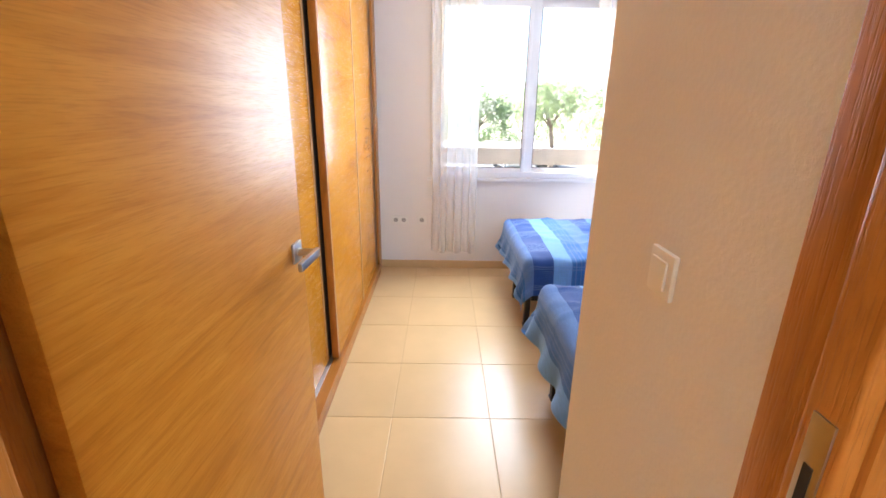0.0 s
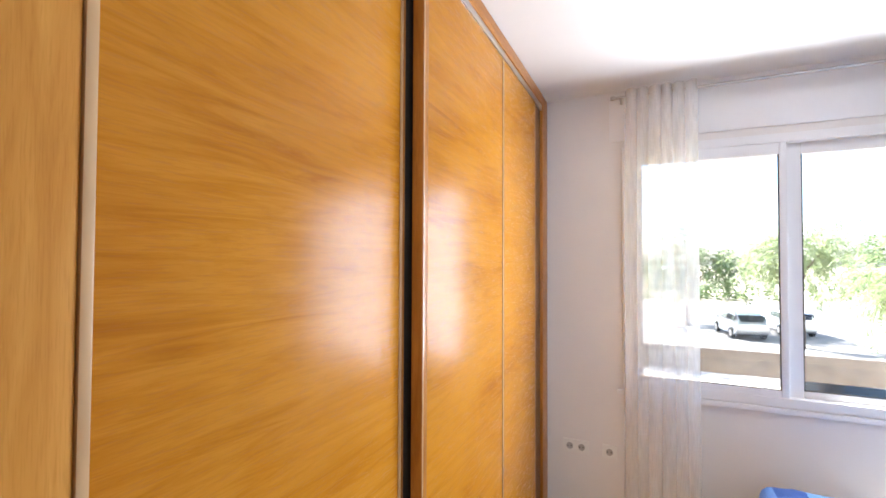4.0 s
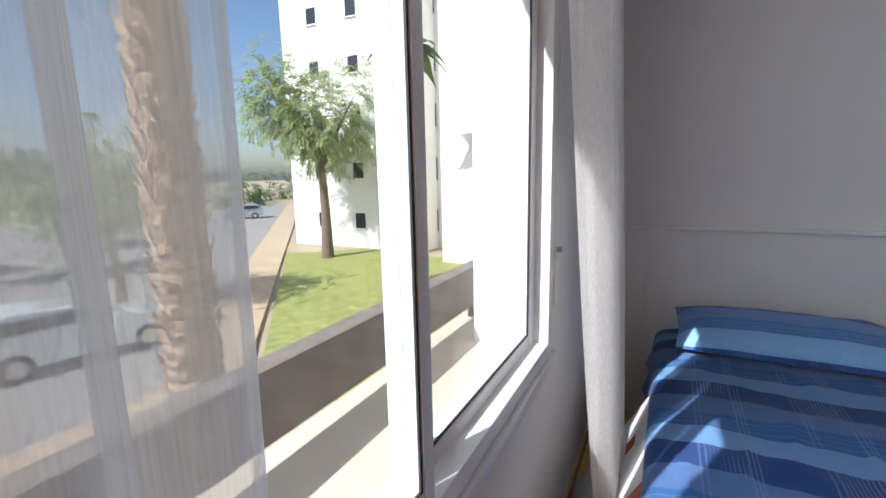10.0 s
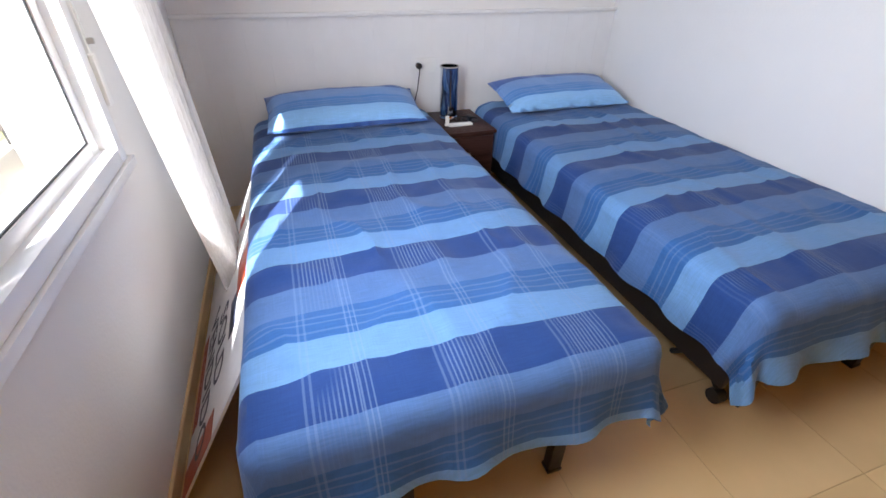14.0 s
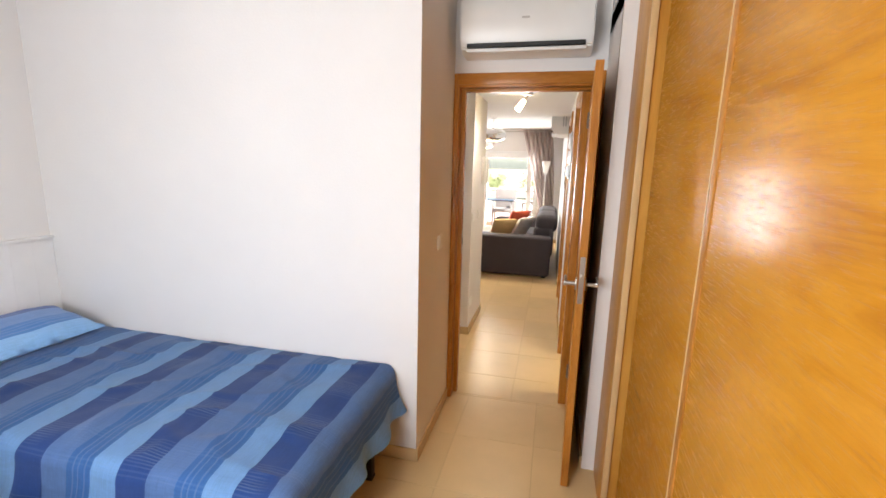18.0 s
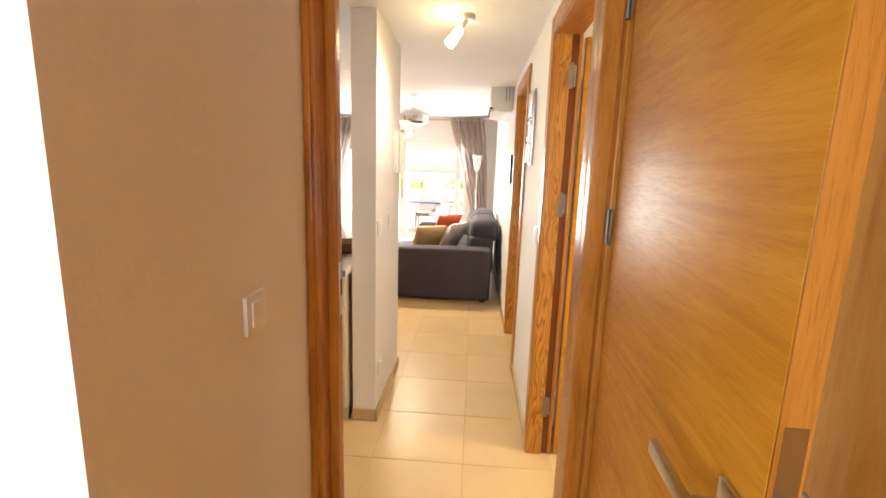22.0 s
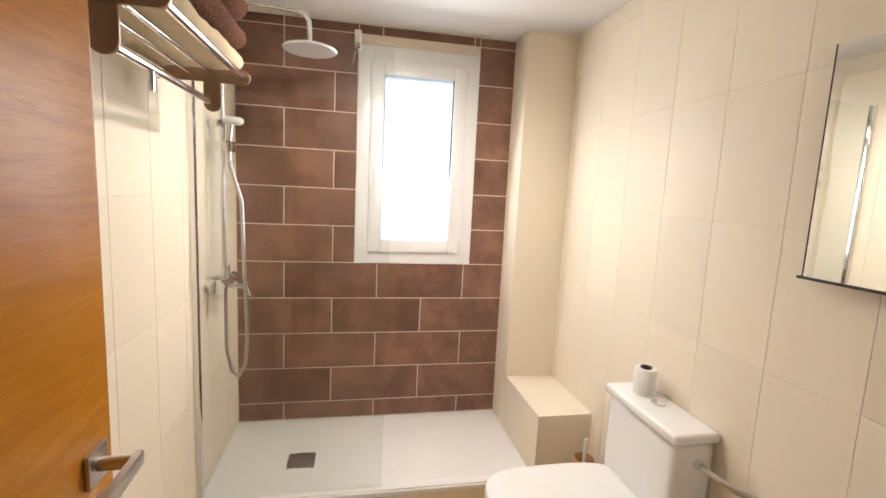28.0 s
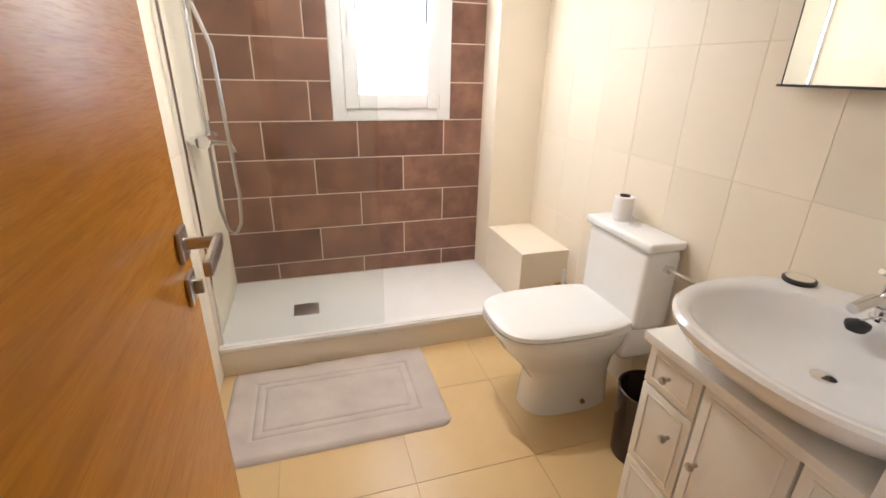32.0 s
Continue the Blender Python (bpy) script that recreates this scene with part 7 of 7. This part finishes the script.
def car(paint, label):
    """A parked estate car, its nose to +x, resting on z = 0."""
    c = thing("parked_car", (0, 0, 0), label, "car", "parked cars")
    prof = [(-2.10, 0.45), (-2.12, 0.80), (-2.02, 1.02), (-1.75, 1.42), (-1.2, 1.50), (0.1, 1.47), (0.75, 1.10), (1.05, 0.98), (1.85, 0.85), (2.08, 0.66), (2.10, 0.42), (1.75, 0.24), (-1.75, 0.24)]
    bm = bmesh.new()
    L = [bm.verts.new((x, -0.86 if z < 1.0 else -0.66, z)) for x, z in prof]
    R = [bm.verts.new((x, 0.86 if z < 1.0 else 0.66, z)) for x, z in prof]
    n = len(prof)
    for k in range(n):
        bm.faces.new((L[k], L[(k + 1) % n], R[(k + 1) % n], R[k]))
    bm.faces.new(L[::-1])
    bm.faces.new(R)
    bmesh.ops.bevel(bm, geom=bm.edges[:], offset=0.06, segments=3, affect="EDGES")
    part("body", bm, paint, c)
    for s in (-1, 1):
        bm = bmesh.new()
        q = [bm.verts.new((x, s * y, z)) for x, y, z in ((-1.62, 0.757, 1.36), (0.02, 0.757, 1.36), (0.55, 0.83, 1.08), (-1.72, 0.83, 1.08))]
        bm.faces.new(q)
        part("side_window", bmesh_thick(bm, 0.02), CAR_GLASS, c)
        for x in (-1.30, 1.28):
            w = part("wheel", a_tube([(x, s * 0.70, 0.32), (x, s * 0.89, 0.32)], 0.32, 24), TYRE, c)
            part("rim", a_tube([(x, s * 0.885, 0.32), (x, s * 0.898, 0.32)], 0.20, 18), ALU, w)
        part("headlight", a_box(1.80, 2.06, s * 0.70 - 0.12, s * 0.70 + 0.12, 0.66, 0.80, bevel=0.03), CHROME, c)
        part("door_mirror", a_box(0.55, 0.70, s * 0.97 - 0.08, s * 0.97 + 0.08, 1.02, 1.14, bevel=0.03), paint, c)
    for x0, z0, x1, z1 in ((0.16, 1.44, 0.72, 1.12), (-1.99, 1.06, -1.77, 1.38)):
        bm = bmesh.new()
        q = [bm.verts.new((x, y, z)) for x, y, z in ((x0, -0.58, z0), (x0, 0.58, z0), (x1, 0.66, z1), (x1, -0.66, z1))]
        bm.faces.new(q)
        part("windscreen", bmesh_thick(bm, 0.03), CAR_GLASS, c)
    return c


def bmesh_thick(bm, t):
    bmesh.ops.recalc_face_normals(bm, faces=bm.faces[:])
    bmesh.ops.solidify(bm, geom=bm.faces[:], thickness=t)
    return bm


cw = car(CAR_WHITE, "white estate car parked under the trees")
cw.matrix_basis = pose(5.7, 16.4, GROUND + 0.01, 0, 0, -12)
cg = car(CAR_GREY, "silver car parked across the street")
cg.matrix_basis = pose(33.0, 44.0, GROUND + 0.01, 0, 0, 140)
copy_thing(cg, pose(5.2, 33.5, GROUND + 0.01, 0, 0, 100))
copy_thing(cw, pose(8.2, 36.0, GROUND + 0.01, 0, 0, 95))
copy_thing(cg, pose(-4.0, 30.0, GROUND + 0.01, 0, 0, 90))


def house(x0, x1, y0, y1, storeys, label, balconies):
    h = thing("apartment_building", ((x0 + x1) / 2, (y0 + y1) / 2, GROUND), label, "building", "white apartment buildings")
    top = GROUND + storeys * 3.0 + 0.6
    part("wall", a_box(x0, x1, y0, y1, GROUND, top), RENDER_W, h, smooth=False)
    part("parapet", a_box(x0 - 0.06, x1 + 0.06, y0 - 0.06, y1 + 0.06, top, top + 0.15), RENDER_W, h, smooth=False)
    for s in range(storeys):
        z = GROUND + 1.0 + 3.0 * s
        y = y0 + 1.2
        while y < y1 - 1.2:
            w = part("window", a_box(x0 - 0.03, x0 + 0.05, y, y + 0.7, z + 0.2, z + 1.1), CAR_GLASS, h, smooth=False)
            part("sill", a_box(x0 - 0.10, x0, y - 0.06, y + 0.76, z + 0.12, z + 0.19), RENDER_W, w, smooth=False)
            y += 2.9
        x = x0 + 1.5
        while x < x1 - 1.5:
            w = part("window", a_box(x, x + 1.2, y0 - 0.03, y0 + 0.05, z, z + 1.3), CAR_GLASS, h, smooth=False)
            part("sill", a_box(x - 0.06, x + 1.26, y0 - 0.10, y0, z - 0.08, z), RENDER_W, w, smooth=False)
            if balconies and s:
                b = part("balcony", a_box(x - 0.4, x + 1.6, y0 - 1.1, y0, z - 1.0, z - 0.85), RENDER_W, h, smooth=False)
                part("balustrade", a_box(x - 0.4, x + 1.6, y0 - 1.1, y0 - 1.02, z - 0.85, z + 0.05), RENDER_W, b, smooth=False)
            x += 3.4
    return h


house(22.0, 34.0, 15.4, 25.2, 5, "white rendered apartment block behind the lawn", False)
house(23.6, 33.0, 13.1, 15.39, 5, "recessed part of the white apartment block", True)
house(19.5, 30.0, 5.6, 13.05, 5, "white rendered apartment block beside the lawn", False)
house(9.0, 22.0, 3.9, 5.2, 4, "white rendered neighbouring wing with small windows", True)

# ---- outside: terrace on the living side ----
TERRACOTTA = plain("terracotta tiles", (0.42, 0.17, 0.08), 0.7, vary=0.12, scale=5)
RATTAN = plain("grey woven rattan", (0.20, 0.18, 0.17), 0.8, vary=0.2, scale=60)
structure("terrace_floor", a_box(-0.9, 3.4, -9.2, -6.60, -0.1, 0.05), TERRACOTTA, "terracotta tiled terrace floor", "terrace floor", smooth=False)
structure("terrace_wall", a_box(2.75, 2.95, -9.2, -6.60, 0.05, 2.45), RENDER_W, "white rendered terrace side wall", "terrace wall", smooth=False)
structure("terrace_parapet", a_box(-0.9, 2.75, -9.2, -9.05, 0.05, 0.62), RENDER_W, "low white rendered terrace parapet", "terrace wall", smooth=False)
tr2 = thing("terrace_rail", (0.9, -9.12, 0.62), "grey steel rail on the terrace parapet", "rail")
part("bar", a_tube([(-0.9, -9.12, 0.91), (2.75, -9.12, 0.91)], 0.035, 10), GREY_PLASTIC, tr2)
for k in range(5):
    part("post", a_tube([(-0.8 + 0.86 * k, -9.12, 0.62), (-0.8 + 0.86 * k, -9.12, 0.88)], 0.015, 8), GREY_PLASTIC, tr2)


def rattan_chair():
    c = thing("terrace_chair", (0, 0, 0), "grey rattan armchair on the terrace", "chair", "terrace chairs")
    part("seat", a_box(-0.27, 0.27, -0.27, 0.27, 0.36, 0.44, bevel=0.02), RATTAN, c)
    part("backrest", a_box(-0.27, 0.27, 0.22, 0.28, 0.40, 0.92, bevel=0.025), RATTAN, c)
    for s in (-1, 1):
        part("armrest", a_box(s * 0.27 - 0.03, s * 0.27 + 0.03, -0.25, 0.25, 0.62, 0.66, bevel=0.01), RATTAN, c)
        for y in (-0.24, 0.24):
            part("leg", a_box(s * 0.26 - 0.022, s * 0.26 + 0.022, y - 0.022, y + 0.022, 0.0, 0.62, bevel=0.006), RATTAN, c)
    return c


rc = rattan_chair()
rc.matrix_basis = pose(2.05, -7.5, 0.05, 0, 0, -100)
copy_thing(rc, pose(1.12, -8.35, 0.05, 0, 0, 180))
copy_thing(rc, pose(0.35, -7.9, 0.05, 0, 0, 80))
tt = thing("terrace_table", (1.2, -7.6, 0.05), "low grey rattan terrace table with glass top", "table")
part("tabletop", a_box(0.80, 1.60, -8.0, -7.2, 0.76, 0.785, bevel=0.004), CAR_GLASS, tt)
for x in (0.86, 1.54):
    for y in (-7.94, -7.26):
        part("leg", a_box(x - 0.025, x + 0.025, y - 0.025, y + 0.025, 0.05, 0.76, bevel=0.005), RATTAN, tt)
tree(1.0, -58.0, 3.9, 2.6, 1600, 0.40, 31, LEAF, "green tree beyond the terrace")
tree(9.5, -62.0, 3.8, 2.8, 1600, 0.40, 32, LEAF, "green tree beyond the terrace")
tree(-7.0, -60.0, 4.0, 3.0, 1500, 0.42, 33, LEAF, "green tree beyond the terrace")


# ---- floor and wall tiles, piece by piece ----
def tile_field(parent, name, mat, us, vs, plane, at, thick, gap, holes=()):
    """Tiles between the joint lines us and vs; plane 'z', 'x' or 'y', its face at `at`, thick metres deep (signed)."""
    shared = {}
    for a, b in zip(us, us[1:]):
        for c, d in zip(vs, vs[1:]):
            if b - a < 0.015 or d - c < 0.015 or any(a >= h[0] - 1e-4 and b <= h[1] + 1e-4 and c >= h[2] - 1e-4 and d <= h[3] + 1e-4 for h in holes):
                continue
            key = (round(b - a, 3), round(d - c, 3))
            if key not in shared:
                w, h, g = (b - a) / 2 - gap / 2, (d - c) / 2 - gap / 2, 0.0015
                lo, hi = sorted((at - thick, at))
                top = at
                ring1 = [(-w, -h), (w, -h), (w, h), (-w, h)]
                ring2 = [(-w + g, -h + g), (w - g, -h + g), (w - g, h - g), (-w + g, h - g)]
                s = 1 if thick > 0 else -1
                pts = [(u, v, -thick) for u, v in ring1] + [(u, v, -0.0007 * s) for u, v in ring1] + [(u, v, 0.0) for u, v in ring2]
                if plane == "z":
                    co = pts
                elif plane == "x":
                    co = [(z, u, v) for u, v, z in pts]
                else:
                    co = [(u, z, v) for u, v, z in pts]
                fs = [(8, 9, 10, 11)] + [(k, (k + 1) % 4, 4 + (k + 1) % 4, 4 + k) for k in range(4)] + [(4 + k, 4 + (k + 1) % 4, 8 + (k + 1) % 4, 8 + k) for k in range(4)]
                me = bpy.data.meshes.new(name)
                me.from_pydata(co, [], fs)
                bm = bmesh.new()
                bm.from_mesh(me)
                bmesh.ops.recalc_face_normals(bm, faces=bm.faces[:])
                bm.to_mesh(me)
                bm.free()
                me.materials.append(mat)
                shared[key] = me
            ob = new(name, shared[key])
            u, v = (a + b) / 2, (c + d) / 2
            ob.location = {"z": (u, v, at), "x": (at, u, v), "y": (u, at, v)}[plane]
            ob.parent = parent


def lines(lo, hi, through_, step):
    k0 = math.ceil((lo - through_) / step + 1e-6)
    out = [lo]
    x = through_ + k0 * step
    while x < hi - 1e-3:
        if x - lo > 1e-3:
            out.append(x)
        x += step
    return out + [hi]


def field(name, label):
    return tagged(thing(name, (0, 0, 0), label, "floor" if "floor" in name else "wall"), kind="structure")


fb_ = field("floor_bedroom", "beige polished porcelain floor tiles in the bedroom")
tile_field(fb_, "floor_tile", FLOOR, lines(-0.50, 2.975, 0.435, 0.463), lines(0.125, 3.61, 2.010, 0.466), "z", 0.0, 0.002, 0.0024)
fc_ = field("floor_corridor", "beige polished porcelain floor tiles in corridor and living room")
tile_field(fc_, "floor_tile", FLOOR, lines(-0.29, 2.95, 0.148, 0.457), lines(-6.45, 0.125, -1.515, 0.440), "z", 0.0, 0.002, 0.0024)
ft_ = field("floor_bathroom", "beige polished porcelain floor tiles in the bathroom")
tile_field(ft_, "floor_tile", FLOOR, lines(-2.71, -0.29, -1.251, 0.45), lines(-1.044, 0.70, -0.326, 0.45), "z", 0.0, 0.002, 0.0024)
ff_ = field("floor_far_bedroom", "beige polished porcelain floor tiles in the second bedroom")
tile_field(ff_, "floor_tile", FLOOR, lines(-3.5, -0.29, -1.0, 0.45), lines(-4.58, -1.17, -1.5, 0.45), "z", 0.0, 0.002, 0.0024)

wb_ = field("wall_tiles_brown", "rust brown rectangular tiles in the shower")
zs = [0.152] + [BWZ0 - 0.8 + 0.2 * k for k in range(7 + 4)]
zs = [z for z in zs if z < BATH_C - 0.02] + [BATH_C]
for k, (za, zb) in enumerate(zip(zs, zs[1:])):
    odd = round((zb - BWZ0) / 0.2) % 2
    base = -0.307 if odd == 0 else -0.055
    ys = lines(-1.038, 0.422, base, 0.494)
    cut = sorted({*ys, *((BWY0, BWY1) if za >= BWZ0 - 0.01 and zb <= BWZ1 + 0.12 else ())})
    hole = [(BWY0, BWY1, za, zb)] if za >= BWZ0 - 0.01 and zb <= BWZ1 + 0.06 else []
    if hole:
        cut = [y for y in cut if not BWY0 + 1e-3 < y < BWY1 - 1e-3]
    tile_field(wb_, "brown_tile", RUST, cut, [za, zb], "x", -2.700, 0.0022, 0.0058, hole)

wc2 = field("wall_tiles_cream", "cream glazed wall tiles in the bathroom")
zz = [0.0] + [0.21 + 0.4 * k for k in range(6)]
zz = [z for z in zz if z < BATH_C - 0.02] + [BATH_C]
tile_field(wc2, "cream_tile", CREAM, lines(-2.50, -0.29, -1.715, 0.2455), zz, "y", 0.693, -0.0016, 0.0013)
tile_field(wc2, "cream_tile", CREAM, lines(-2.70, -0.29, -1.494, 0.2455), zz, "y", -1.038, 0.0016, 0.0013)
tile_field(wc2, "cream_tile", CREAM, [-1.036, -0.84], zz, "x", -0.3, -0.006, 0.0013)
tile_field(wc2, "cream_tile", CREAM, [0.03, 0.27, 0.515, 0.692], zz, "x", -0.3, -0.006, 0.0013)
